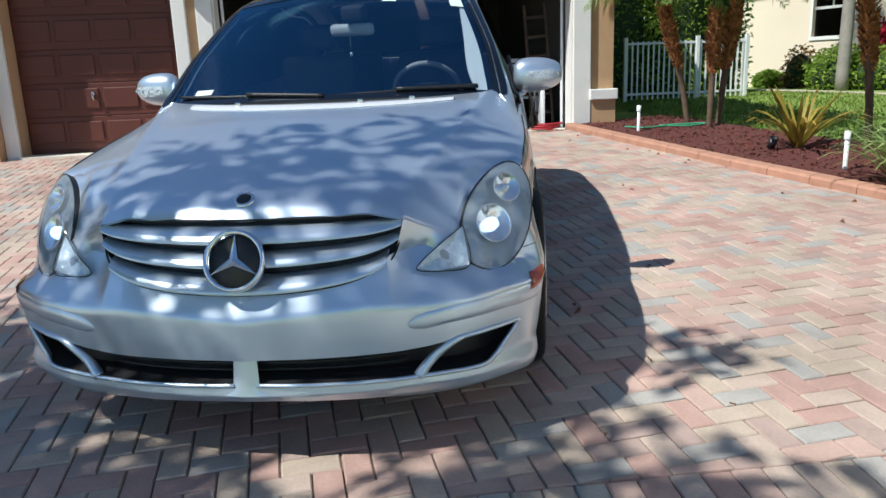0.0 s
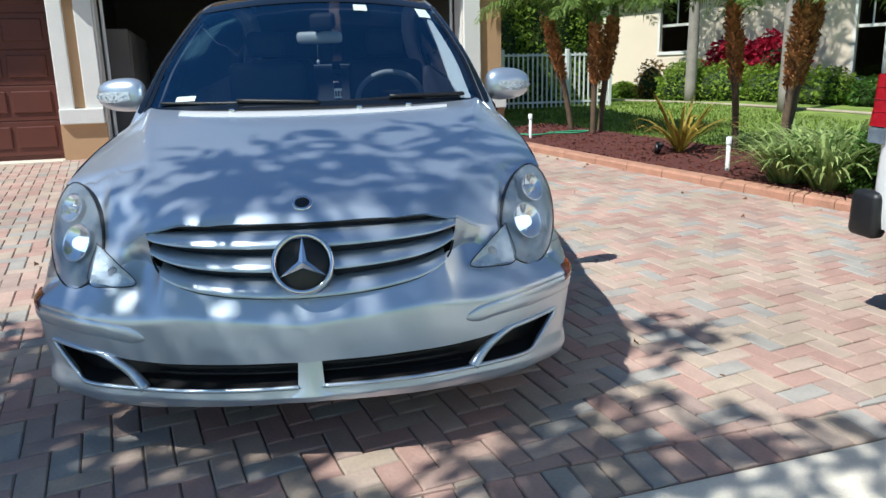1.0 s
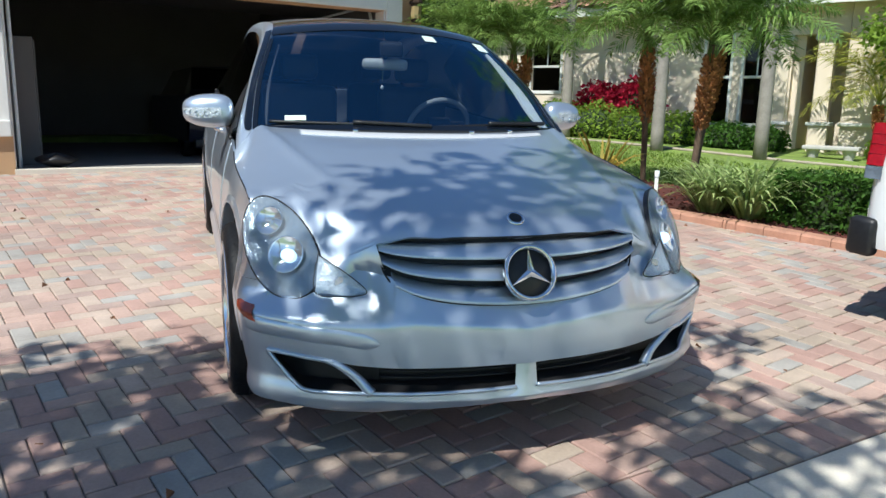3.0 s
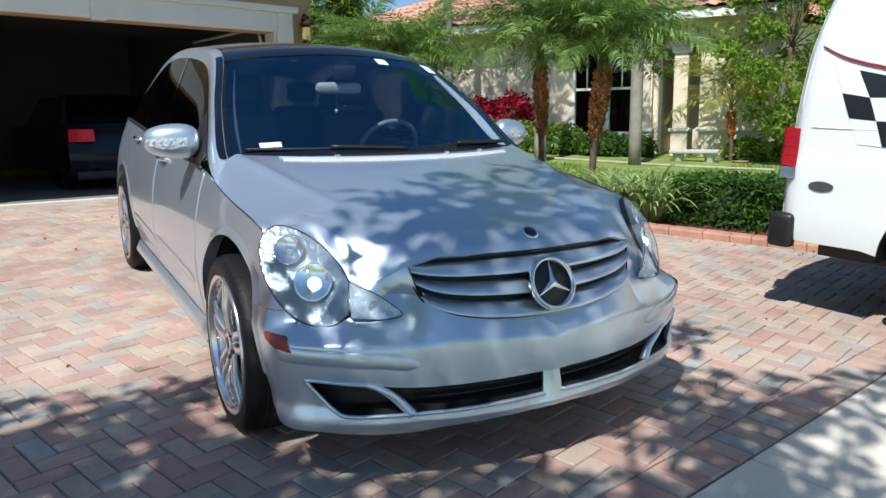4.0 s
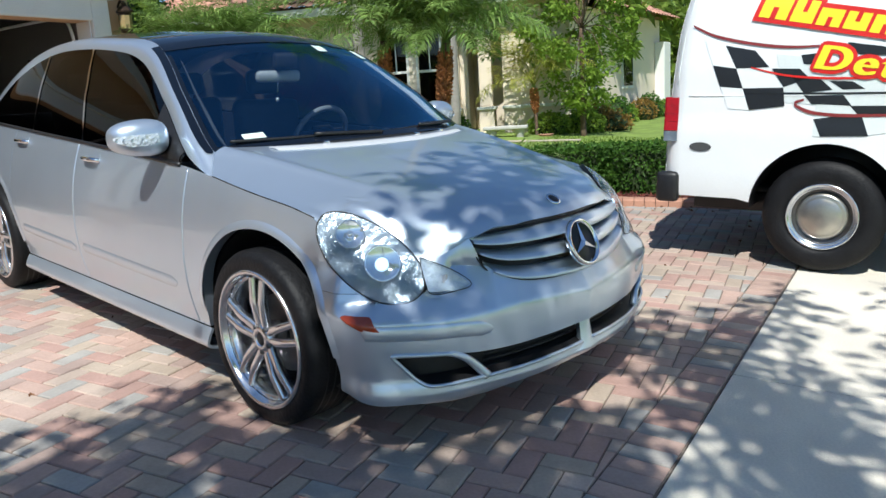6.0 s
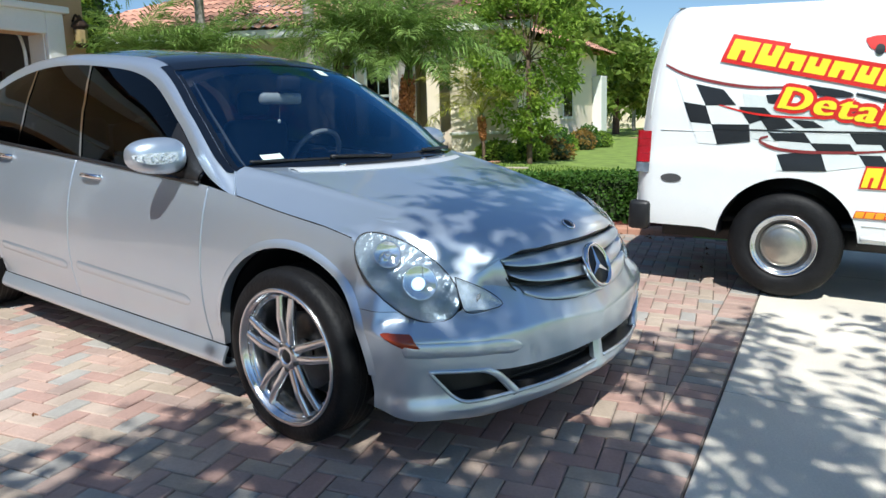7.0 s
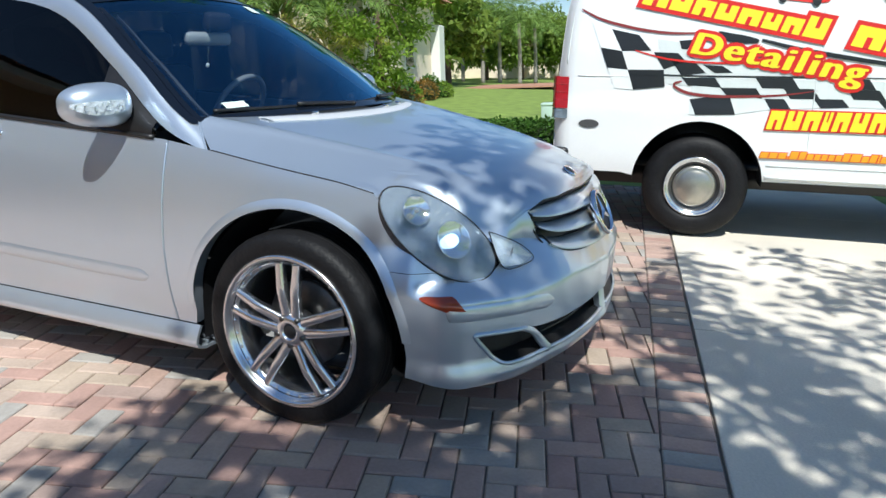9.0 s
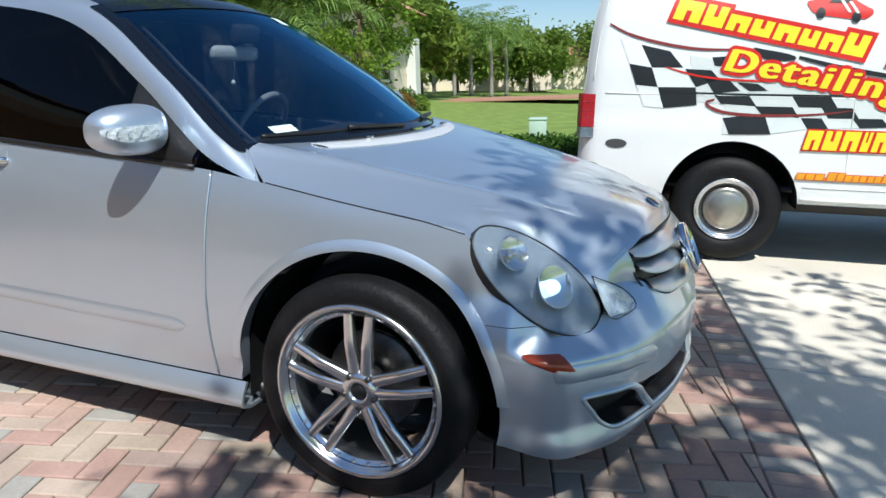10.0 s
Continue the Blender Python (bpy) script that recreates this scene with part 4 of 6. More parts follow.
VR = 0.460
van_low = lambda y: max(0.44, 0.40 + math.sqrt(max(0, VR * VR - y * y)) if abs(y) < VR else (0.46 if y < 0 else 0.43))
for far in (False, True):
    def flank(u, v):
        z1 = 2.06
        yy = YS[round(u * (len(YS) - 1))]
        a = van_low(yy)
        z = a + (z1 - a) * v
        y = yy + max(0, van_rear(z) + 1.07) * max(0, 1 - (yy + 1.07) / 0.6)
        p = van_side(y, z)
        return van_mirror(p) if far else p
    YS = sorted({-1.07, -1.05, -1.02, -0.98, -0.93, -0.85, -0.7, -0.55, -VR * 0.999, -VR * 0.985, VR * 0.985, VR * 0.999, 0.6, 0.82, 1.2, 1.8, 2.4, 3.0, 3.3, *[VR * math.sin(k * 0.16) for k in range(-9, 10)]})
    body_side = obj("side_panel", grid(flank, len(YS) - 1, 34, flip=far), VANWHITE, van, mods=(("SOLIDIFY", 0.01),))
    part("arch_liner", grid(lambda u, v: (van_mirror if far else Vector)(Vector((-0.02 - 0.92 * v, (VR - 0.004) * math.cos(math.pi * u), 0.40 + (VR - 0.004) * math.sin(math.pi * u)))), 24, 3, flip=not far), BLACK, body_side)
for x in (-0.46, -1.56):
    obj("wheel_housing", boxes((x, x + 0.04, -0.5, 0.5, 0.42, 0.95)), BLACK, van)
obj("roof", grid(lambda u, v: Vector((-0.30 - 1.38 * u, interp(v, [0, 1], [-0.90, 3.0]), 2.06 + 0.06 * math.sin(math.pi * u) * min(1, 0.2 + 5 * v))), 16, 12, flip=True), VANWHITE, van)
obj("rear_panel", grid(lambda u, v: (lambda z: Vector((-0.10 - van_in(z) - (1.78 - 2 * van_in(z)) * u, van_rear(z) - 0.02 * math.sin(math.pi * u), z)))(0.46 + 1.6 * v), 16, 20), VANWHITE, van)
obj("front_body", boxes((-1.93, -0.05, 3.2, 4.2, 0.45, 1.15)), VANWHITE, van, mods=(("BEVEL", 0.15),))
obj("cab_front", grid(lambda u, v: Vector((-0.15 - 1.68 * u, 3.75 - 0.75 * v, 1.1 + 0.96 * v)), 6, 6), TINT, van)
obj("chassis", boxes((-1.7, -0.28, -0.9, 3.9, 0.34, 0.5)), BLACK, van)
obj("interior_floor", boxes((-1.85, -0.15, -1.0, 3.9, 0.5, 0.54)), BLACK, van)
bump = obj("rear_bumper", boxes((-1.95, -0.05, -1.12, -1.05, 0.42, 0.60)), BLACK, van, "black rear step bumper", mods=(("BEVEL", 0.03),))
part("bumper_end", boxes((-0.06, 0.03, -1.10, -0.94, 0.41, 0.63)), BLACK, bump, mods=(("BEVEL", 0.03),))
obj("side_seam", tube([van_side(0.727, z, 0.002) for z in (0.45, 0.8, 1.2, 1.6, 1.95)], 0.004, 5), INKGREY, van)
obj("door_seam", tube([van_side(y, 0.56, 0.002) for y in (0.47, 1.2, 2.4)], 0.004, 5), INKGREY, van)
obj("sill_strip", tube([van_side(y, 0.475, 0.004) for y in (0.47, 1.2, 2.4, 3.2)], 0.016, 6), WHITEMETAL, van)
obj("body_crease", tube([van_side(y, 1.165, 0.001) for y in (-0.9, -0.4, 0.5, 1.4, 2.6)], 0.005, 5), VANWHITE, van)
obj("rear_seam", tube([van_side(van_rear(z) + 0.06, z, 0.001) for z in (1.25, 1.5, 1.8, 2.0)], 0.004, 5), INKGREY, van)
def lamp_block(z0, z1):
    """A lamp that wraps the rear corner."""
    def f(u, v):
        a = u * 3
        x, y = (interp(a, [0, 1, 1.25, 2, 3], [-0.10, -0.09, -0.07, 0.010, 0.005]), interp(a, [0, 1, 1.25, 2, 3], [-1.03, -1.082, -1.088, -1.06, -0.965]))
        return Vector((x - van_in(z0 + (z1 - z0) * v), y, z0 + (z1 - z0) * v))
    return f


tl = obj("tail_lamp", grid(lamp_block(0.925, 1.155), 24, 8), REDLENS, van, "tall red tail lamp with a clear lower cell")
part("clear_cell", grid(lamp_block(0.85, 0.920), 24, 3), LAMPCHROME, tl)
for z in (0.99, 1.045, 1.10):
    part("lens_rib", tube([lamp_block(z, z + 0.01)(u, 0) + Vector((0.001, -0.001, 0)) for u in (0.3, 0.5, 0.66, 0.8, 1.0)], 0.0025, 5, 24), REDLENS, tl)
obj("oval_cover", grid(lambda u, v: van_side(-0.80 + 0.075 * v * math.cos(math.tau * u), 0.815 + 0.032 * v * math.sin(math.tau * u), 0.006), 24, 3, closed=True), SEAT, van)
for y in (0.0, 3.45):
    for far in (False, True):
        w = part("wheel", lathe([(0.20, 0.04), (0.235, 0.0), (0.27, -0.012), (0.33, -0.006), (0.365, 0.02), (0.382, 0.06), (0.382, 0.2), (0.35, 0.24), (0.2, 0.24)], 56), RUBBER, van)
        w.matrix_local = pose(-1.93 if far else -0.05, y, 0.372, 0, 0, 0 if far else 180)
        part("rim", lathe([(0.222, 0.008), (0.222, -0.006), (0.214, -0.010), (0.206, 0.0), (0.198, 0.006), (0.190, 0.002), (0.184, 0.012), (0.180, 0.05)], 56), RIM, w)
        part("rim_well", lathe([(0.186, 0.03), (0.165, 0.042), (0.12, 0.04)], 48), DISC, w)
        part("hub_cap", lathe([(0.0, -0.012), (0.02, -0.012), (0.08, -0.006), (0.118, 0.004), (0.128, 0.01), (0.134, 0.008), (0.150, 0.016), (0.158, 0.03), (0.15, 0.045)], 48), VANGREY, w)


# graphics on the flank: flat shapes that lie on the curved side
def decal(name, f, nu, nv, material, lift, parent=None, label=""):
    return part(name, grid(lambda u, v: van_side(*f(u, v), lift), nu, nv), material, parent or van, label)


def quad(a, b, c, d):
    """A four-cornered patch between (along, up) corners."""
    return lambda u, v: tuple((p * (1 - u) + q * u) * (1 - v) + (t * (1 - u) + w * u) * v for p, q, w, t in zip(a, b, c, d))


# the hoist of the flag: two columns of leaning squares
HOIST = [[(-0.82, 1.543), (-0.675, 1.498), (-0.482, 1.458)], [(-0.748, 1.369), (-0.594, 1.345), (-0.386, 1.349)], [(-0.692, 1.226), (-0.544, 1.214), (-0.290, 1.217)], [(-0.630, 1.079), (-0.494, 1.071), (-0.274, 1.098)]]
flag = decal("checkered_flag", quad((-0.35, 1.43), (0.2, 1.36), (0.9, 1.03), (-0.27, 1.12)), 20, 8, INKGREY, 0.003, label="black and white checkered flag graphic")
for i in range(3):
    for j in range(2):
        decal("flag_square", quad(HOIST[i][j], HOIST[i][j + 1], HOIST[i + 1][j + 1], HOIST[i + 1][j]), 4, 4, INKBLACK if (i + j) % 2 else VANPALE, 0.0055 if (i + j) % 2 else 0.004, flag)
# squares that swirl from the hoist into the fly
for q in (((-0.37, 1.34), (-0.20, 1.335), (-0.14, 1.275), (-0.29, 1.22)), ((-0.245, 1.285), (-0.07, 1.265), (0.0, 1.20), (-0.165, 1.18)), ((-0.024, 1.257), (0.11, 1.25), (0.18, 1.205), (0.06, 1.20)), ((-0.20, 1.42), (-0.09, 1.43), (-0.14, 1.36), (-0.18, 1.365))):
    decal("flag_square", quad(*q), 4, 4, INKBLACK, 0.0055, flag)
FLY = [([-0.3, -0.12, 0.9, 2], [1.20, 1.165, 1.18, 1.17]), ([-0.1, 0.1, 0.92, 2], [1.11, 1.10, 1.107, 1.10]), ([-0.1, 0.16, 0.38, 0.92, 2], [1.01, 1.05, 1.03, 1.04, 1.03]), ([-0.07, 0.2, 0.43, 0.94, 2], [0.905, 0.915, 0.955, 0.988, 0.97])]
decal("flag_fly", lambda u, v: (lambda y: (y, interp(y, *FLY[0]) + (interp(y, *FLY[3]) - interp(y, *FLY[0])) * v))(-0.09 + 1.9 * u), 40, 6, INKGREY, 0.004, flag)
for i, spans in enumerate((((-0.14, 0.09), (0.36, 0.60), (0.85, 1.08), (1.3, 1.52)), ((0.13, 0.37), (0.55, 0.74), (0.95, 1.15), (1.38, 1.6)), ((-0.07, 0.2), (0.43, 0.56), (0.75, 0.93), (1.15, 1.35)))):
    for y0, y1 in spans:
        decal("flag_square", lambda u, v: (lambda y: (y + 0.05 * (v - 0.5), interp(y, *FLY[i]) + (interp(y, *FLY[i + 1]) - interp(y, *FLY[i])) * v))(y0 + (y1 - y0) * u), 6, 4, INKBLACK, 0.0055, flag)


def ribbon(pts, w):
    return lambda u, v: (smooth_curve(pts, u).x, smooth_curve(pts, u).y + w * (v - 0.5) * math.sin(math.pi * min(1, 0.1 + u)) ** 0.5)


for pts, w, ink in (([(-0.90, 1.638, 0), (-0.752, 1.566, 0), (-0.526, 1.508, 0), (-0.304, 1.476, 0), (-0.1, 1.474, 0), (0.15, 1.49, 0)], 0.020, INKLINE), ([(0.35, 1.43, 0), (0.6, 1.37, 0), (0.95, 1.31, 0), (1.3, 1.26, 0), (1.9, 1.16, 0)], 0.03, INKBLACK), ([(-0.16, 1.14, 0), (-0.215, 1.11, 0), (-0.089, 1.054, 0), (0.171, 1.04, 0), (0.544, 1.062, 0), (0.918, 1.13, 0)], 0.022, INKLINE), ([(-0.50, 1.35, 0), (-0.25, 1.29, 0), (0.1, 1.27, 0), (0.7, 1.28, 0), (1.3, 1.22, 0)], 0.014, INKRED), ([(-0.53, 1.185, 0), (0.0, 1.178, 0), (0.9, 1.185, 0), (1.6, 1.18, 0)], 0.012, INKBLACK)):
    decal("swoosh", ribbon(pts, w), 40, 2, ink, 0.008)
decal("flag_loop", ribbon([(0.06, 1.47, 0), (0.14, 1.445, 0), (0.26, 1.43, 0), (0.36, 1.42, 0)], 0.06), 20, 4, INKBLACK, 0.007)


def lettering(widths, y, z, height, slope, lean, fill, rim, border, slot=False):
    """A slanted line of plain letter-sized bars, tall and low ones, each with a coloured rim."""
    gap = 0.15 * height
    at = lambda yy, h: (yy + lean * h, z + slope * (yy - y) + h)
    x = y
    for k, (w, tall) in enumerate(widths):
        w0 = w - gap
        bar = decal("letter_bar", lambda u, v: at(x + w0 * u, height * (v * tall - 0.5)), 3, 4, fill, 0.013)
        if border:
            decal("letter_rim", lambda u, v: at(x - border + (w0 + 2 * border) * u, -0.5 * height - border + (height * tall + 2 * border) * v), 4, 4, rim, 0.0100 + 0.00004 * len(van.children) % 0.002, bar)
        if slot:
            foot = (0.0, 0.48)[k % 2]
            decal("letter_slot", lambda u, v: at(x + w0 * (0.40 + 0.2 * u), height * tall * (foot + 0.52 * v) - 0.5 * height), 2, 2, rim, 0.015, bar)
        x += w


def word(text, y, z, height, slope, lean, fill, rim, border):
    """A word in the built-in font laid on the flank, with an outline behind it."""
    cu = bpy.data.curves.new("word", "FONT")
    cu.body, cu.size, cu.space_character = text, height * 1.42, 1.16
    ob = bpy.data.objects.new("word", cu)
    bpy.context.scene.collection.objects.link(ob)
    me = bpy.data.meshes.new_from_object(ob.evaluated_get(bpy.context.evaluated_depsgraph_get()))
    bpy.data.objects.remove(ob)
    # one piece a letter: faces whose spans along the line meet belong together
    spans = sorted((min(me.vertices[i].co.x for i in f.vertices), max(me.vertices[i].co.x for i in f.vertices)) for f in me.polygons)
    letters = []
    for lo, hi in spans:
        if letters and lo < letters[-1][1] + 0.001:
            letters[-1][1] = max(letters[-1][1], hi)
        else:
            letters.append([lo, hi])
    for lo, hi in letters:
        bm = bmesh.new()
        # passes side by side give the heavy strokes
        for shift, lift in ((-0.012, 0.0144), (-0.006, 0.0148), (0.0, 0.0152), (0.006, 0.0156), (0.012, 0.0160)):
            for f in me.polygons:
                co = [me.vertices[i].co for i in f.vertices]
                if lo - 1e-5 <= min(c.x for c in co) and max(c.x for c in co) <= hi + 1e-5:
                    bm.faces.new([bm.verts.new(van_side(y + 1.30 * c.x + shift + lean * c.y, z - 0.5 * height + slope * 1.30 * c.x + c.y, lift)) for c in co])
        bmesh.ops.remove_doubles(bm, verts=bm.verts, dist=0.0001)
        letter = part("letter", bm, fill, van, smooth=False)
        bm = bmesh.new()
        for k in range(12):
            sx, sz = border * 1.35 * math.cos(math.tau * k / 12), border * math.sin(math.tau * k / 12)
            for f in me.polygons:
                co = [me.vertices[i].co for i in f.vertices]
                if lo - 1e-5 <= min(c.x for c in co) and max(c.x for c in co) <= hi + 1e-5:
                    bm.faces.new([bm.verts.new(van_side(y + 1.30 * c.x + sx + lean * c.y, z - 0.5 * height + slope * 1.30 * c.x + c.y + sz, 0.0088 + 0.0003 * k)) for c in co])
        part("letter_rim", bm, rim, letter, smooth=False)


T, L = 1.0, 0.76
lettering(((0.19, T), (0.155, T), (0.155, L), (0.15, L), (0.16, L), (0.13, L), (0.14, L), (0.155, T)), -0.46, 1.742, 0.135, -0.20, 0.35, INKYELLOW, INKRED, 0.028, True)
lettering(((0.20, T), (0.14, L), (0.14, T), (0.08, T), (0.08, T), (0.13, L)), 0.93, 1.465, 0.135, -0.20, 0.35, INKYELLOW, INKRED, 0.028, True)
word("Detailing", -0.13, 1.412, 0.145, -0.168, 0.35, INKYELLOW, INKRED, 0.026)
lettering([(w, T) for w in (0.115, 0.115, 0.12, 0.07, 0.115, 0.115, 0.115, 0.07, 0.115, 0.115, 0.115, 0.115)], 0.45, 0.887, 0.13, 0.0, 0.2, INKYELLOW, INKRED, 0.010, True)
lettering([(w, h) for w, h in ((0.06, L), (0.06, L), (0.06, L), (0.015, 0.3), (0.06, T), (0.05, T), (0.05, L), (0.045, L), (0.045, L), (0.045, L), (0.045, L), (0.05, T), (0.07, T), (0.05, L), (0.05, T), (0.02, T), (0.05, L))], 0.425, 0.645, 0.055, 0.0, 0.25, INKORANGE, INKRED, 0.004)
for y, z, ink in ((0.57, 1.745, INKRED), (1.22, 1.745, mat("graphic_blue", (0.10, 0.30, 0.42), 0.35, 0, 0.1, 6))):
    low = ([-0.20, -0.17, -0.1, 0.1, 0.17, 0.2], [0.0, -0.045, -0.06, -0.06, -0.045, -0.01])
    roof = ([-0.20, -0.15, -0.06, 0.0, 0.08, 0.14, 0.2], [0.02, 0.04, 0.055, 0.075, 0.07, 0.04, 0.015])
    pic = decal("car_picture", lambda u, v: (lambda d: (y + d, z - 0.12 * d + interp(d, *low) * (1 - v) + interp(d, *roof) * v))(-0.2 + 0.4 * u), 32, 6, ink, 0.006, label="plain picture of a small sports car")
    for dy in (-0.115, 0.10):
        decal("picture_wheel", lambda u, v: (y + dy + 0.028 * v * math.cos(math.tau * u), z - 0.045 - 0.12 * dy + 0.036 * v * math.sin(math.tau * u)), 16, 2, INKBLACK, 0.010, pic)
    for d in (0.05, 0.10):
        decal("picture_stripe", lambda u, v: (y + d - 0.05 * u + 0.02 * v, z - 0.02 + 0.075 * u - 0.12 * d), 6, 2, VANPALE, 0.010, pic)
    decal("picture_glass", lambda u, v: (y - 0.07 + 0.12 * u + 0.02 * v, z + 0.035 + 0.025 * v), 4, 2, INKBLACK, 0.009, pic)
# ---- the house with the garage ----
HY0, HZ0 = 10.30, 0.525
house = thing("house", pose(0.014, HY0, HZ0) @ Matrix.Scale(1.045, 4), "tan stucco house with white trim and an open garage", "house")
GL, GR, PL, DL, DR = -1.93, 2.66, -2.42, -4.47, -2.42
# the stub from -5.2 is added out of view to shade the door's left
for x0, x1, y0, y1, z0, z1 in ((GR, 3.22, 0, 0.28, -0.4, 3.3), (PL, GL, 0, 0.28, -0.4, 3.3), (-9.0, DL, 0, 0.28, -0.4, 3.3), (DL, PL, 0, 0.28, 2.10, 3.3), (-5.2, DL - 0.175, -0.22, 0.0, -0.4, 3.3), (GL, GR, 0, 0.28, 2.10, 3.3), (2.94, 3.22, 0.28, 7.0, -0.4, 3.3), (-9.0, 3.22, 7.0, 7.28, -0.4, 3.3)):
    part("wall", boxes((x0, x1, y0, y1, z0, z1)), STUCCO, house, smooth=False)
wing = part("wall", boxes((-9.3, -9.0, -7.0, 0.28, -0.8, 3.3)), STUCCO, house, smooth=False)
part("wing_band", boxes((-9.0, -8.94, -7.0, -0.01, 1.3, 1.5)), TRIM, house, smooth=False)
part("wing_cornice", boxes((-9.0, -8.9, -7.0, -0.01, 2.7, 3.0)), TRIM, house, smooth=False)
# inner faces of the garage, their shade partly put into the dark colour
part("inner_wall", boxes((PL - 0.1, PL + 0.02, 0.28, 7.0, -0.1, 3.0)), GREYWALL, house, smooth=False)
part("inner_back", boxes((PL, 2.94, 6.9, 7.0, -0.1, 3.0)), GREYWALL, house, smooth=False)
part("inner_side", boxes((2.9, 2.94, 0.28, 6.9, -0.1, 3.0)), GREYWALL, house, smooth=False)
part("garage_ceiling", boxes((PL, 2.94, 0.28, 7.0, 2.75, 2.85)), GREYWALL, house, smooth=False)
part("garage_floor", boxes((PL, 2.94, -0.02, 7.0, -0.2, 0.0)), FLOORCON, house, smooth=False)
part("eave", boxes((-9.6, 3.75, -0.50, 7.8, 3.3, 3.48)), TRIM, house, smooth=False, mods=(("BEVEL", 0.02),))


def hip(x0, x1, y0, y1, z, rise):
    m = min(x1 - x0, y1 - y0) / 2

    def f(side):
        bm = bmesh.new()
        a, b = [(x0, y0), (x1, y0), (x1, y1), (x0, y1)][side], [(x0, y0), (x1, y0), (x1, y1), (x0, y1)][(side + 1) % 4]
        cx = ((x0 + m, (y0 + y1) / 2), (x1 - m, (y0 + y1) / 2)) if x1 - x0 > y1 - y0 else (((x0 + x1) / 2, y0 + m), ((x0 + x1) / 2, y1 - m))
        top = sorted(cx, key=lambda p: (p[0] - a[0]) ** 2 + (p[1] - a[1]) ** 2)[0], sorted(cx, key=lambda p: (p[0] - b[0]) ** 2 + (p[1] - b[1]) ** 2)[0]
        L = math.hypot(b[0] - a[0], b[1] - a[1])
        cols, rows = max(6, int(L / 0.3)), 14
        for r in range(rows):
            for c in range(cols):
                def P(u, v, h):
                    p0 = (a[0] + (b[0] - a[0]) * u, a[1] + (b[1] - a[1]) * u)
                    p1 = (top[0][0] + (top[1][0] - top[0][0]) * u, top[0][1] + (top[1][1] - top[0][1]) * u)
                    return Vector((p0[0] + (p1[0] - p0[0]) * v, p0[1] + (p1[1] - p0[1]) * v, z + rise * v + h))
                u0, u1, v0, v1 = c / cols, (c + 1) / cols, r / rows, (r + 1.06) / rows
                q = [bm.verts.new(P(u, min(1, v), h)) for v, hh in ((v0, 0.03), (v1, 0.0)) for u, h in ((u0, hh), ((u0 + u1) / 2, hh + 0.05), (u1, hh))]
                bm.faces.new((q[0], q[1], q[4], q[3])), bm.faces.new((q[1], q[2], q[5], q[4]))
        return bm
    return [f(k) for k in range(4)]


for bm in hip(-9.7, 3.85, -0.60, 7.9, 3.48, 2.2):
    part("roof_slope", bm, TILE, house, smooth=False)
for x0, x1, z0, z1, y0 in ((GR, GR + 0.24, -0.3, 2.36, -0.06), (GL - 0.20, GL, 0.45, 2.36, -0.06), (PL, PL + 0.17, 0.45, 2.36, -0.06), (GL, GR, 2.10, 2.36, -0.06), (DL - 0.17, DL, -0.1, 2.36, -0.06), (DL, PL, 2.10, 2.36, -0.06), (0.28, 0.46, 2.08, 2.40, -0.085), (GL - 0.20, GR + 0.30, 2.36, 2.44, -0.11), (DL, PL + 0.2, 2.36, 2.44, -0.11), (PL, GL, 0.38, 0.56, -0.11), (GR + 0.22, 3.26, 0.38, 0.52, -0.10)):
    part("trim", boxes((x0, x1, y0, 0.0, z0, z1)), TRIM, house, smooth=False, mods=(("BEVEL", 0.012),))
part("plinth", boxes((PL - 0.01, GL + 0.01, -0.05, 0, -0.4, 0.38)), STUCCO, house, smooth=False)
part("plinth", boxes((GR + 0.25, 3.24, -0.05, 0, -0.4, 0.38)), STUCCO, house, smooth=False)
part("jamb", boxes((GR - 0.02, GR, 0.0, 0.28, 0, 2.1)), TRIM, house, smooth=False)
part("jamb", boxes((GL, GL + 0.02, 0.0, 0.28, 0, 2.1)), TRIM, house, smooth=False)
part("threshold", boxes((GL, GR, -0.12, 0.06, -0.1, 0.015)), CONCRETE, house, smooth=False)
part("threshold", boxes((DL, DR, -0.12, 0.25, -0.3, -0.045)), CONCRETE, house, smooth=False)
# the closed sectional door
door = part("garage_door", boxes((DL, DR, 0.27, 0.31, -0.06, 2.1)), DOORRED, house, "brown raised-panel garage door", smooth=False)
for r in range(5):
    part("door_section", boxes((DL + 0.01, DR - 0.01, 0.255, 0.27, 0.01 + 0.42 * r, 0.42 + 0.42 * r)), DOORRED, door, smooth=False, mods=(("BEVEL", 0.006),))
    for c in range(4):
        x = DL + 0.03 + 0.49 * c
        part("raised_panel", boxes((x, x + 0.43, 0.236, 0.26, 0.10 + 0.42 * r, 0.36 + 0.42 * r)), DOORRED, door, smooth=False, mods=(("BEVEL", 0.02),))
handle = part("door_handle", lathe([(0.0, -0.02), (0.02, -0.018), (0.028, 0.0), (0.028, 0.02)], 16, "z"), CHROME, door, "small chrome lever handle")
handle.matrix_local = pose(DL + 0.885, 0.225, 0.71, -90)
part("lever", tube([Vector((0, 0.0, -0.015)), Vector((0.002, 0.03, -0.035)), Vector((0.004, 0.09, -0.035))], 0.012, 8), CHROME, handle)
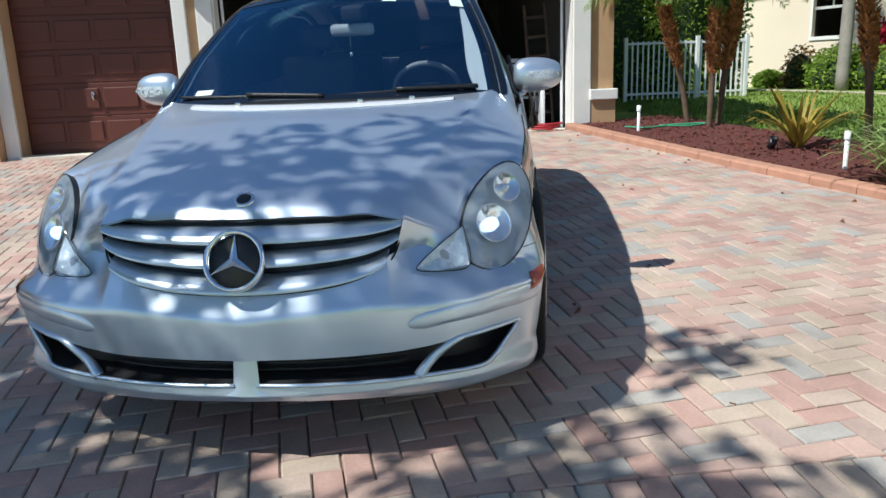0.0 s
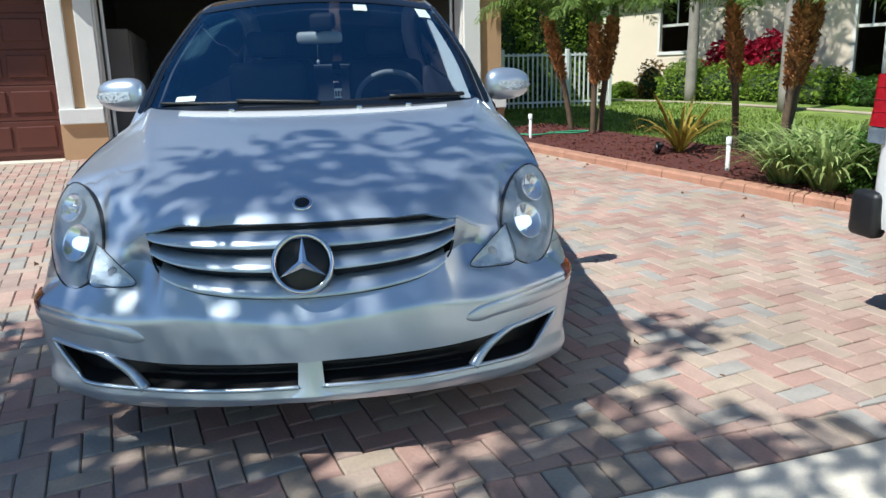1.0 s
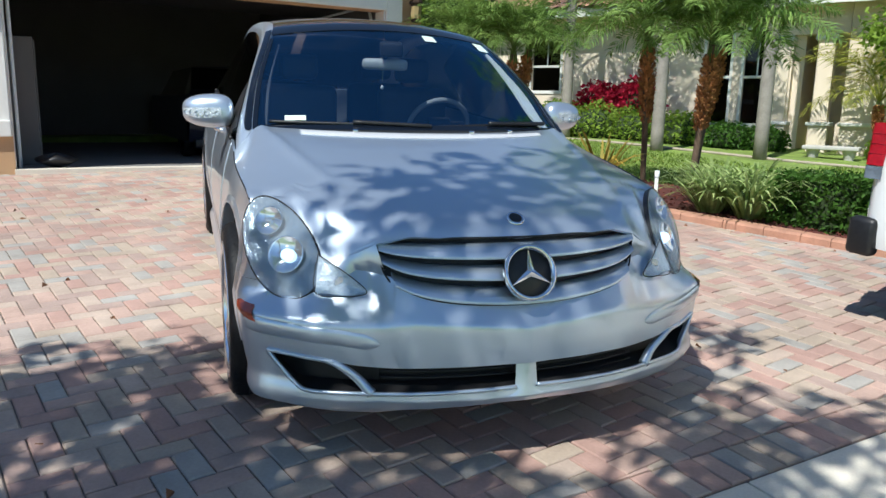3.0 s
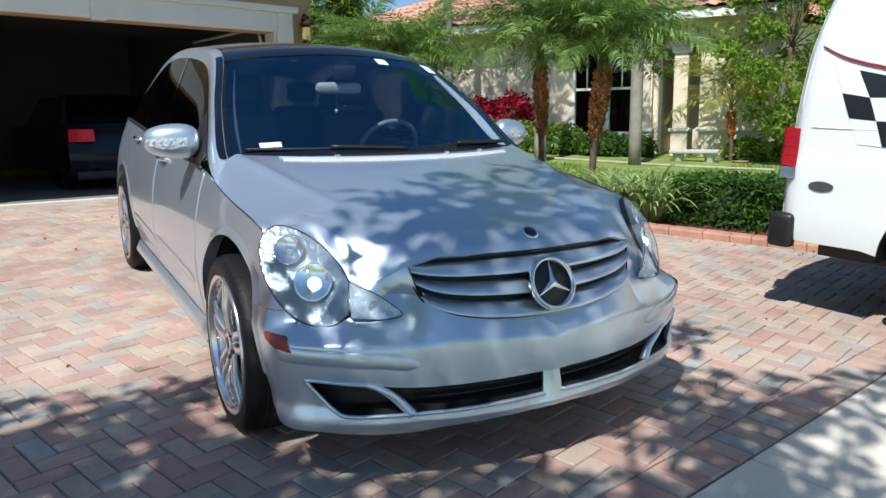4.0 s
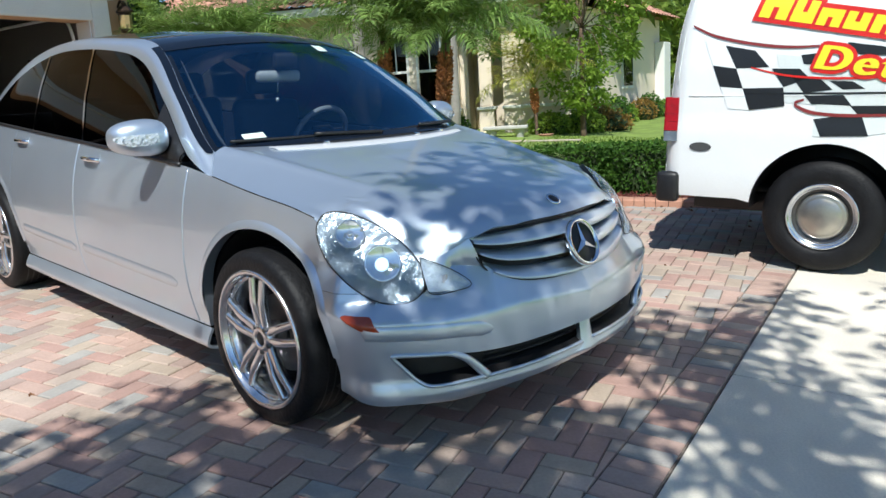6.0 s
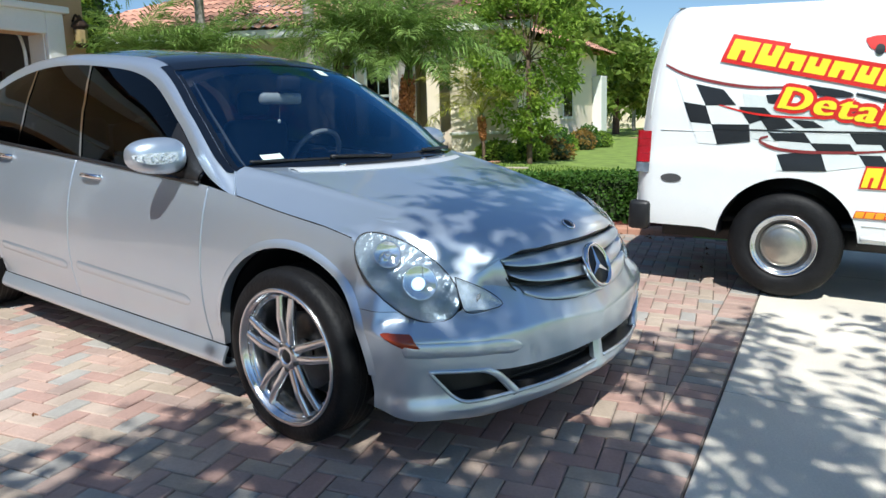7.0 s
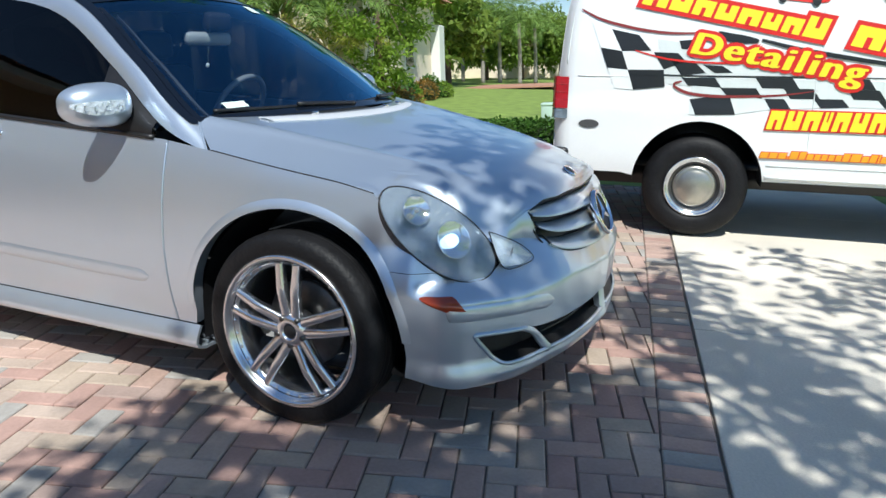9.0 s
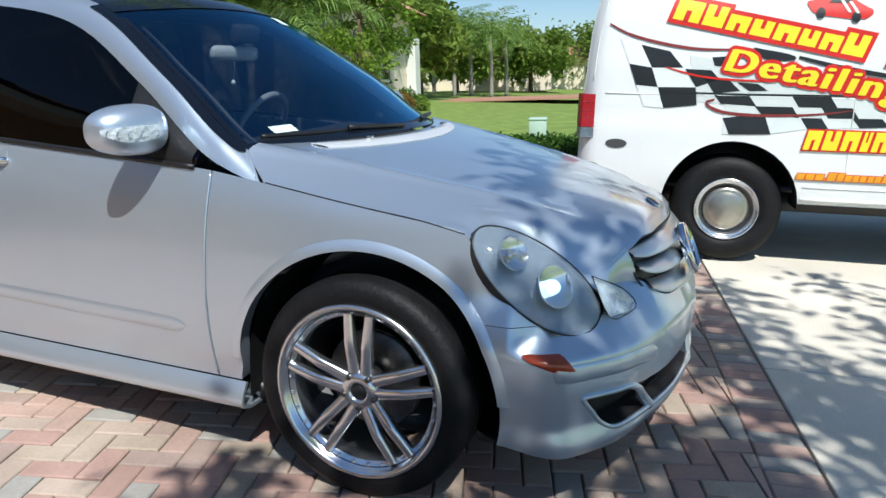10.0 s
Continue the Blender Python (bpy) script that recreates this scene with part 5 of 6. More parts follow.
# the open door's panels overhead, near-black to carry the ceiling's shade, and its rails
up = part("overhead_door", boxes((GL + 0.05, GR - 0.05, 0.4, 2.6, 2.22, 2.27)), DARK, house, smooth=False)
for x in (GL + 0.06, GR - 0.06):
    part("door_rail", tube([Vector((x, 0.32, 0)), Vector((x, 0.32, 1.4)), Vector((x, 0.34, 2.0)), Vector((x, 0.6, 2.18)), Vector((x, 1.6, 2.2)), Vector((x, 2.7, 2.2))], 0.022, 6, 40), WHITEMETAL, up)
part("spring_bar", tube([Vector((GL, 0.36, 2.35)), Vector((0, 0.36, 2.35)), Vector((GR, 0.36, 2.35))], 0.025, 8), BLACK, up)
# wall lantern
lan = thing("wall_lantern", pose(3.22, HY0 - 0.14, HZ0 + 2.05), "dark bronze lantern on the tan garage wall", "lantern", "wall lanterns")
part("lantern_body", lathe([(0.0, 0.0), (0.05, 0.0), (0.075, 0.02), (0.085, 0.25), (0.11, 0.26), (0.11, 0.28), (0.07, 0.33), (0.03, 0.36), (0.035, 0.38), (0.0, 0.42)], 8, "z"), BRONZE, lan, smooth=False)
part("lantern_glass", lathe([(0.079, 0.05), (0.086, 0.22)], 8, "z"), mat("amber_glass", (0.35, 0.26, 0.12), 0.2), lan, smooth=False)
part("lantern_arm", tube([Vector((0, 0.0, 0.3)), Vector((0, 0.06, 0.42)), Vector((0, 0.14, 0.34))], 0.015), BRONZE, lan)
copy_thing(lan, pose(1.045 * (PL + GL) / 2 - 0.02, HY0 - 0.14, HZ0 + 1.98))

# ---- things in the garage ----
blue = thing("parked_car", pose(1.12, HY0 + 1.3, HZ0, 0, 0, -1), "dark blue saloon car parked inside the garage", "car")
CX = lambda y, z: 0.86 - 0.12 * max(0, z - 0.65) ** 1.2 * 2 - 0.10 * max(0, 0.25 - y)
part("boot", grid(lambda u, v: (lambda z: Vector(((u * 2 - 1) * CX(0, z), 0.05 * (2 * u - 1) ** 2 * 3 + interp(z, [0.25, 0.5, 0.75, 0.95], [0.06, 0.0, 0.05, 0.14]), z)))(0.25 + 0.7 * v), 24, 12), BLUECAR, blue)
part("deck", grid(lambda u, v: Vector(((u * 2 - 1) * (0.80 - 0.1 * v), 0.14 + 0.15 * (2 * u - 1) ** 2 * (1 - v) + 0.55 * v, 0.95 + 0.08 * v)), 16, 6), BLUECAR, blue)
part("rear_screen", grid(lambda u, v: Vector(((u * 2 - 1) * (0.70 - 0.15 * v), 0.69 + 0.7 * v, 1.03 + 0.36 * v)), 12, 6), TINT, blue)
part("roof", grid(lambda u, v: Vector(((u * 2 - 1) * 0.55, 1.39 + 1.4 * v, 1.39 + 0.04 * math.sin(math.pi * u))), 12, 6), BLUECAR, blue)
for sd in (-1, 1):
    part("flank", grid(lambda u, v: Vector((sd * CX(1, 0.25 + 0.7 * v), 0.2 + 4.0 * u, 0.25 + 0.7 * v)), 12, 8), BLUECAR, blue)
    part("side_glass", grid(lambda u, v: Vector((sd * (0.80 - 0.24 * v), 0.72 + 2.4 * u + 0.6 * v * (1 - u), 0.95 + 0.44 * v)), 8, 4), TINT, blue)
    part("tail_lamp", grid(lambda u, v: Vector((sd * (0.52 + 0.30 * u), 0.01 + 0.16 * u * u + 0.03 * v - 0.015, 0.70 + 0.17 * v)), 8, 5), mat("matt_red_lens", (0.80, 0.02, 0.03), 0.4), blue)
    part("exhaust", lathe([(0.035, 0.0), (0.04, 0.01), (0.04, 0.1)], 16, "z"), CHROME, blue).matrix_local = pose(sd * 0.55, 0.02, 0.30, -90)
    w = part("wheel", lathe([(0.2, 0.02), (0.3, 0.0), (0.32, 0.03), (0.32, 0.2), (0.2, 0.2)], 32), RUBBER, blue)
    w.matrix_local = pose(sd * 0.84, 0.95, 0.32, 0, 0, 0 if sd < 0 else 180)
plate = part("number_plate", boxes((-0.15, 0.15, -0.03, -0.012, 0.58, 0.73)), PAPER, blue, smooth=False)
for k in range(6):
    part("plate_bar", boxes((-0.12 + 0.042 * k, -0.09 + 0.042 * k, -0.034, -0.030, 0.61, 0.69)), INKBLACK, plate, smooth=False)
part("boot_badge", boxes((-0.07, 0.07, -0.005, 0.045, 0.82, 0.835)), CHROME, blue, smooth=False)
part("rear_skirt", boxes((-0.78, 0.78, 0.04, 0.2, 0.16, 0.3)), BLACK, blue, mods=(("BEVEL", 0.03),))

bag = tagged(obj("black_bag", grid(lambda u, v: Vector((0.22 * math.cos(math.tau * u) * math.sin(math.pi * v) ** 0.7 * (1 + 0.15 * math.sin(5 * math.tau * u)), 0.15 * math.sin(math.tau * u) * math.sin(math.pi * v) ** 0.7, 0.16 * (1 - v) ** 0.8 * (1 + 0.2 * math.sin(3 * math.tau * u)))), 24, 10, closed=True), BLACK), "crumpled black bag on the garage floor", "bag")
bag.matrix_world = pose(-1.55, HY0 + 0.25, HZ0)
cab = thing("storage_cabinet", pose(-2.0, HY0 + 2.2, HZ0), "dull grey storage cabinet against the garage wall", "cabinet")
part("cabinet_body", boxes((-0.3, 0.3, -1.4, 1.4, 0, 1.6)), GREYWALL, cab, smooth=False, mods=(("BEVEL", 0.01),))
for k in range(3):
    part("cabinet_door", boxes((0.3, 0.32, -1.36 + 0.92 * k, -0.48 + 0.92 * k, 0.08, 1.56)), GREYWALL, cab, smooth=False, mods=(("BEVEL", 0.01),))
# stacked white chairs, a leaning ladder and a folded frame by the jamb
chair = thing("plastic_chair", pose(2.25, HY0 + 1.0, HZ0), "white stacking plastic chair in the garage", "chair", "stacked chairs")
part("seat", boxes((-0.22, 0.22, -0.22, 0.22, 0.42, 0.45)), WHITEMETAL, chair, mods=(("BEVEL", 0.02),))
for x, y in ((-0.2, -0.2), (0.2, -0.2), (-0.2, 0.2), (0.2, 0.2)):
    part("leg", tube([Vector((x, y, 0.42)), Vector((x * 1.15, y * 1.15, 0))], 0.02, 6, 2), WHITEMETAL, chair)
for k in range(4):
    part("back_slat", boxes((-0.21, 0.21, 0.2, 0.23, 0.52 + 0.085 * k, 0.58 + 0.085 * k)), WHITEMETAL, chair, mods=(("BEVEL", 0.008),))
for x in (-0.22, 0.22):
    part("arm_post", tube([Vector((x, 0.22, 0.42)), Vector((x, 0.24, 0.86)), Vector((x * 1.05, 0.0, 0.68)), Vector((x * 1.1, -0.2, 0.64)), Vector((x, -0.22, 0.42))], 0.018, 6), WHITEMETAL, chair)
for k in (1, 2):
    copy_thing(chair, pose(2.25, HY0 + 1.0 + 0.03 * k, HZ0 + 0.09 * k))
lad = thing("step_ladder", pose(2.50, HY0 + 0.55, HZ0, 0, -4), "dark wooden ladder leaning inside the garage", "ladder")
for x in (-0.15, 0.15):
    part("ladder_rail", boxes((x - 0.02, x + 0.02, -0.03, 0.03, 0, 1.75)), BRONZE, lad, smooth=False)
for k in range(6):
    part("rung", boxes((-0.13, 0.13, -0.02, 0.02, 0.2 + 0.27 * k, 0.24 + 0.27 * k)), BRONZE, lad, smooth=False)
frame_ob = thing("folded_table", pose(2.45, HY0 + 0.32, HZ0), "white folded table with thin metal legs", "table")
part("top", boxes((-0.02, 0.02, -0.05, 0.35, 0.02, 0.75), ), WHITEMETAL, frame_ob, mods=(("BEVEL", 0.01),))
part("leg", tube([Vector((-0.05, 0.0, 0)), Vector((-0.22, 0.1, 0.7))], 0.012, 6, 2), BLACK, frame_ob)
part("leg", tube([Vector((-0.22, 0.0, 0)), Vector((-0.05, 0.1, 0.7))], 0.012, 6, 2), BLACK, frame_ob)
REDHOSE = mat("red_rubber_hose", (0.40, 0.02, 0.03), 0.5, 0, 0.2, 10)
hose = tagged(obj("red_hose", tube([Vector((2.30 + 0.16 * math.cos(k * 1.3) + 0.01 * k, HY0 - 0.22 + 0.09 * math.sin(k * 1.3), ground_z(2.3, HY0 - 0.2) + 0.02 + 0.006 * k)) for k in range(16)], 0.014, 6, 120), REDHOSE), "coiled red air hose on the pavers", "hose")

# ---- the neighbour's house, facing the drive from the side ----
NH = pose(10.0, 17.0, 0.62, 0, 0, -66)
nb = thing("neighbour_house", NH, "peach stucco house with white columns and a tile roof", "house")
# local x runs along the front towards the street, -y is the front
WINS = [(0.35, 1.2, 1.25, 2.5), (4.95, 5.5, 0.55, 2.6), (5.8, 6.35, 0.55, 2.6)]
part("wall", boxes((-2.4, 0.0, 0, 0.2, -0.4, 3.1)), PEACH, nb, smooth=False)
xs = [0.0] + [v for w in WINS for v in w[:2]] + [6.8]
for k in range(len(xs) - 1):
    if k % 2 == 0:
        part("wall", boxes((xs[k], xs[k + 1], 0, 0.2, -0.4, 3.1)), PEACH, nb, smooth=False)
    else:
        w = WINS[k // 2]
        part("wall", boxes((w[0], w[1], 0, 0.2, -0.4, w[2])), PEACH, nb, smooth=False)
        part("wall", boxes((w[0], w[1], 0, 0.2, w[3], 3.1)), PEACH, nb, smooth=False)
        win = part("window", boxes((w[0] - 0.06, w[1] + 0.06, -0.03, 0.0, w[2] - 0.08, w[2]), (w[0] - 0.06, w[1] + 0.06, -0.03, 0.0, w[3], w[3] + 0.06), (w[0] - 0.06, w[0], -0.03, 0, w[2], w[3]), (w[1], w[1] + 0.06, -0.03, 0, w[2], w[3])), TRIM, nb, "white-framed sash window with dark glass", smooth=False)
        part("pane", boxes((w[0], w[1], 0.08, 0.085, w[2], w[3])), WINDARK, win, smooth=False)
        part("sash_rail", boxes((w[0], w[1], 0.05, 0.08, (w[2] + w[3]) / 2 - 0.03, (w[2] + w[3]) / 2 + 0.03)), TRIM, win, smooth=False)
        part("mullion", boxes(((w[0] + w[1]) / 2 - 0.015, (w[0] + w[1]) / 2 + 0.015, 0.06, 0.08, (w[2] + w[3]) / 2, w[3])), TRIM, win, smooth=False)
        part("room_dark", boxes((w[0] - 0.2, w[1] + 0.2, 0.6, 0.65, w[2] - 0.2, w[3] + 0.2)), DARK, win, smooth=False)
part("wall", boxes((0, 0.2, 0.2, 9, -0.4, 3.1)), PEACH, nb, smooth=False)
part("wall", boxes((6.8, 9.0, 1.5, 1.7, -0.4, 3.1)), PEACH, nb, smooth=False)
part("wall", boxes((6.8, 7.0, 0.2, 1.5, -0.4, 3.1)), PEACH, nb, smooth=False)
part("porch_door", boxes((7.4, 8.1, 1.44, 1.5, -0.2, 2.2)), DOORRED, nb, smooth=False)
part("wall", boxes((7.88, 9.52, -0.1, 0.2, -0.4, 3.1)), PEACH, nb, smooth=False)
part("wall", boxes((9.3, 9.5, 0.2, 9, -0.4, 3.1)), PEACH, nb, smooth=False)
part("porch_beam", boxes((6.4, 7.86, -0.05, 0.25, 2.45, 3.1)), PEACH, nb, smooth=False)
for x in (6.6, 7.45):
    col = part("column", boxes((x - 0.16, x + 0.16, -0.06, 0.26, 0.62, 2.32)), PEACH, nb, "square peach porch column", smooth=False, mods=(("BEVEL", 0.02),))
    part("column_cap", boxes((x - 0.22, x + 0.22, -0.12, 0.32, 2.32, 2.45)), TRIM, col, smooth=False, mods=(("BEVEL", 0.03),))
    part("column_ledge", boxes((x - 0.24, x + 0.24, -0.14, 0.34, 0.54, 0.62)), TRIM, col, smooth=False, mods=(("BEVEL", 0.02),))
    part("column_base", boxes((x - 0.19, x + 0.19, -0.09, 0.29, -0.4, 0.54)), PEACH, col, smooth=False, mods=(("BEVEL", 0.02),))
part("wall_ledge", boxes((7.84, 9.56, -0.17, -0.1, 0.54, 0.62)), TRIM, nb, smooth=False, mods=(("BEVEL", 0.02),))
part("fascia", boxes((-2.6, 9.9, -0.62, -0.55, 3.0, 3.2)), TRIM, nb, smooth=False)
part("soffit", boxes((-2.6, 9.9, -0.6, 9.6, 3.1, 3.2)), PEACH, nb, smooth=False)
part("fascia", boxes((-2.66, -2.6, -0.6, 9.6, 3.0, 3.2)), TRIM, nb, smooth=False)
for bm in hip(-2.7, 10.0, -0.7, 9.7, 3.2, 2.2):
    part("roof_slope", bm, TILE, nb, smooth=False)
# side wing of the same house, its plain wall to the street
wing_m = NH.inverted()
wing_b = part("wing", boxes((14.2, 23.6, 9.05, 15.0, 0.3, 3.75)), PEACH, nb, smooth=False)
wing_b.matrix_local = wing_m
part("wing_plinth", boxes((14.2, 23.65, 9.0, 9.05, 0.3, 1.0)), TRIM, wing_b, smooth=False)
part("wing_pier", boxes((23.0, 23.75, 8.7, 9.05, 0.3, 3.0)), TRIM, wing_b, smooth=False, mods=(("BEVEL", 0.03),))
for x in (16.5, 19.6):
    wn3 = part("wing_window", boxes((x, x + 1.0, 9.0, 9.05, 1.5, 2.75)), TRIM, wing_b, smooth=False)
    part("pane", boxes((x + 0.08, x + 0.92, 8.985, 9.0, 1.58, 2.67)), WINDARK, wn3, smooth=False)
for bm in hip(13.6, 24.2, 8.45, 15.6, 3.75, 1.9):
    rs = part("roof_slope", bm, TILE, nb, smooth=False)
    rs.matrix_local = wing_m
part("porch_floor", boxes((6.8, 9.0, -0.6, 1.5, -0.4, -0.25)), CONCRETE, nb, smooth=False)
bench = thing("stone_bench", NH @ pose(8.0, -1.6, -0.30), "small carved stone bench before the porch", "bench")
part("bench_top", boxes((-0.5, 0.5, -0.18, 0.18, 0.40, 0.48)), CLOUD, bench, mods=(("BEVEL", 0.02),))
for x in (-0.32, 0.32):
    part("bench_leg", lathe([(0.14, 0.0), (0.13, 0.05), (0.07, 0.12), (0.09, 0.25), (0.13, 0.4)], 12, "z"), CLOUD, bench).matrix_local = pose(x, 0, 0)
pot = tagged(obj("plant_pot", lathe([(0.0, 0.0), (0.12, 0.0), (0.16, 0.2), (0.18, 0.22), (0.16, 0.22), (0.0, 0.2)], 20, "z"), KERBRED), "dark terracotta pot on the lawn edge", "pot")
pot.matrix_world = NH @ pose(8.9, -1.4, -0.28)
# ---- planting ----
rng = random.Random(4)


def leaf_quads(points, length, width, droop=0.25, spread=1.0, seed=1):
    """Many small folded leaves at the given points."""
    r = random.Random(seed)
    verts, faces = [], []
    for p in points:
        d = Vector((r.gauss(0, 1), r.gauss(0, 1), r.gauss(0, 0.7) + 0.2)).normalized()
        n = d.orthogonal().normalized()
        n.rotate(Matrix.Rotation(r.uniform(0, math.tau), 3, d))
        s = r.uniform(0.7, 1.25)
        a = Vector(p)
        b, c = a + d * length * s * 0.5 + n * width * s * 0.5, a + d * length * s * 0.5 - n * width * s * 0.5
        e = a + d * length * s - Vector((0, 0, droop * length * s))
        i = len(verts)
        verts += [a, b, e, c]
        faces += [(i, i + 1, i + 2), (i, i + 2, i + 3)]
    me = bpy.data.meshes.new("leaves")
    me.from_pydata(verts, [], faces)
    return me


def leafy(name, me, material, parent=None, m=None):
    me.materials.append(material)
    ob = new(name, me)
    if parent:
        ob.parent = parent
    if m:
        ob.matrix_world = m
    return ob


def blades(n, length, width, arch, seed, upright=0.5, base=0.05):
    """A tuft of long arching blades."""
    r = random.Random(seed)
    verts, faces = [], []
    for k in range(n):
        a = r.uniform(0, math.tau)
        out = Vector((math.cos(a), math.sin(a), 0))
        sidev = Vector((-out.y, out.x, 0))
        L = length * r.uniform(0.6, 1.1)
        up = r.uniform(upright * 0.5, upright * 1.4)
        p = out * r.uniform(0, base)
        d = (out + Vector((0, 0, 1)) * (0.4 + 2 * up)).normalized()
        i = len(verts)
        steps = 6
        for s in range(steps + 1):
            t = s / steps
            w = width * (0.6 + 0.8 * t) * (1 - t) ** 0.55 + 0.001
            verts += [p + sidev * w, p - sidev * w]
            p = p + d * L / steps
            d = (d + Vector((0, 0, -arch * r.uniform(0.7, 1.3) * (0.3 + t)))).normalized()
        for s in range(steps):
            j = i + 2 * s
            faces.append((j, j + 1, j + 3, j + 2))
    me = bpy.data.meshes.new("blades")
    me.from_pydata(verts, [], faces)
    return me


def frond_mesh(length, leaflets, seed, droop=0.9, leaf=0.32):
    """A feather palm leaf along +x with two rows of narrow leaflets."""
    r = random.Random(seed)
    verts, faces = [], []
    d, p = Vector((1, 0, 0.75)).normalized(), Vector((0, 0, 0))
    steps = 14
    path = []
    for s in range(steps + 1):
        path.append((p.copy(), d.copy()))
        p = p + d * length / steps
        d = (d + Vector((0, 0, -droop * 2.2 / steps))).normalized()
    for s in range(steps):
        w0, w1 = 0.012 * (1 - s / steps) + 0.003, 0.012 * (1 - (s + 1) / steps) + 0.003
        i = len(verts)
        (a, _), (b, _) = path[s], path[s + 1]
        verts += [a + Vector((0, w0, 0)), a - Vector((0, w0, 0)), b - Vector((0, w1, 0)), b + Vector((0, w1, 0))]
        faces.append((i, i + 1, i + 2, i + 3))
    for k in range(leaflets):
        t = 0.26 + 0.74 * k / leaflets
        f = t * steps
        i0 = min(int(f), steps - 1)
        a = path[i0][0].lerp(path[i0 + 1][0], f - i0)
        dd = path[i0][1]
        L = leaf * math.sin(math.pi * min(1, 0.15 + 0.85 * t)) ** 0.6 * r.uniform(0.85, 1.15) + 0.03
        for sgn in (-1, 1):
            out = (Vector((0, sgn, 0.15 + r.uniform(-0.5, 0.5))) + dd * r.uniform(0.5, 0.8)).normalized()
            mid = a + out * L * 0.55
            tip = a + out * L - Vector((0, 0, L * r.uniform(0.10, 0.45)))
            n = dd.cross(out).normalized().cross(out).normalized() * 0.0095
            i = len(verts)
            verts += [a, mid + n, tip, mid - n]
            faces.append((i, i + 1, i + 2, i + 3))
    me = bpy.data.meshes.new("frond")
    me.from_pydata(verts, [], faces)
    me.materials.append(FROND)
    return me


FRONDS = [frond_mesh(1.40, 46, 3, 0.80, 0.30), frond_mesh(1.25, 42, 7, 0.95, 0.28), frond_mesh(1.50, 50, 11, 0.66, 0.32)]


def palm(x, y, height, lean, fronds, seed, size=1.0, label=""):
    """A small feather palm: thin trunk, shaggy orange leaf bases, arching fronds."""
    r = random.Random(seed)
    p = thing("palm_tree", pose(x, y, ground_z(x, y)), label or "small feather palm with a shaggy orange trunk", "palm", "garden palms")
    top = Vector((lean[0], lean[1], height))
    pts = [Vector((0, 0, -0.05)), Vector((lean[0] * 0.25, lean[1] * 0.25, height * 0.33)), Vector((lean[0] * 0.65, lean[1] * 0.65, height * 0.68)), top]
    trunk = part("trunk", tube(pts, (0.036, 0.05), 10, 16), TRUNKBROWN, p)
    verts, faces = [], []
    for k in range(420):
        t = 0.42 + 0.46 * k / 420
        c = smooth_curve(pts, t)
        a = k * 2.4 + r.uniform(-0.5, 0.5)
        g = r.uniform(0.45, 1.15)
        o = Vector((math.cos(a), math.sin(a), 0))
        s = Vector((-o.y, o.x, 0))
        rad = (0.045 + 0.05 * math.sin(math.pi * min(1, (t - 0.42) * 1.85)) ** 0.8)
        i = len(verts)
        verts += [c + o * rad * 0.5 + s * 0.022 * g, c + o * rad * 0.5 - s * 0.022 * g, c + o * (rad + r.uniform(-0.015, 0.035)) + Vector((0, 0, 0.08 * g)) - s * r.uniform(0.002, 0.016), c + o * (rad + r.uniform(-0.015, 0.035)) + Vector((0, 0, 0.08 * g)) + s * r.uniform(0.002, 0.016), c + o * rad * 0.4 + Vector((0, 0, 0.1))]
        faces += [(i, i + 1, i + 2, i + 3), (i + 3, i + 2, i + 4)]
    me = bpy.data.meshes.new("boots")
    me.from_pydata(verts, [], faces)
    boots = leafy("boot_sheath", me, BOOT, trunk)
    shaft = bmesh.new()
    foot = smooth_curve(pts, 0.86)
    for k in range(12):
        o = Vector((math.cos(k * 2.4), math.sin(k * 2.4), 0))
        tube([foot + o * 0.045, foot.lerp(top, 0.6) + o * 0.05, top + o * 0.03 + Vector((0, 0, 0.05))], (0.016, 0.008), 5, 4, shaft)
    part("leaf_stalks", shaft, FROND, trunk, "green upright leaf stalks")
    for k in range(fronds):
        f = new("frond", FRONDS[k % 3])
        f.parent = p
        t = k / fronds
        f.matrix_local = Matrix.Translation(top + Vector((0, 0, 0.05 * t))) @ pose(0, 0, 0, 0, 2 - 58 * t + r.uniform(-9, 9), k * 137.5 + r.uniform(-12, 12)) @ Matrix.Scale(size * r.uniform(0.85, 1.1), 4)
    return p


palm(4.26, 9.75, 1.72, (-0.45, 0.05), 28, 1, 0.85)
palm(4.32, 9.25, 1.62, (0.02, 0.0), 28, 2, 0.85)
palm(4.50, 9.40, 1.70, (0.18, -0.05), 26, 3, 0.85)
palm(5.26, 7.45, 1.80, (-0.46, -0.38), 32, 4)
palm(5.0, 6.4, 1.76, (0.08, -0.1), 32, 5)
palm(5.12, 6.5, 1.82, (0.32, 0.0), 26, 6)
yellow = palm(12.5, 8.6, 1.1, (0.1, 0.1), 12, 8, 1.3, "young palm with drooping yellow-green fronds")
YELLOW = [m.copy() for m in FRONDS]
for m in YELLOW:
    m.materials[0] = YFROND
for ch in yellow.children:
    if ch.name.startswith("frond"):
        ch.data = YELLOW[FRONDS.index(ch.data)]


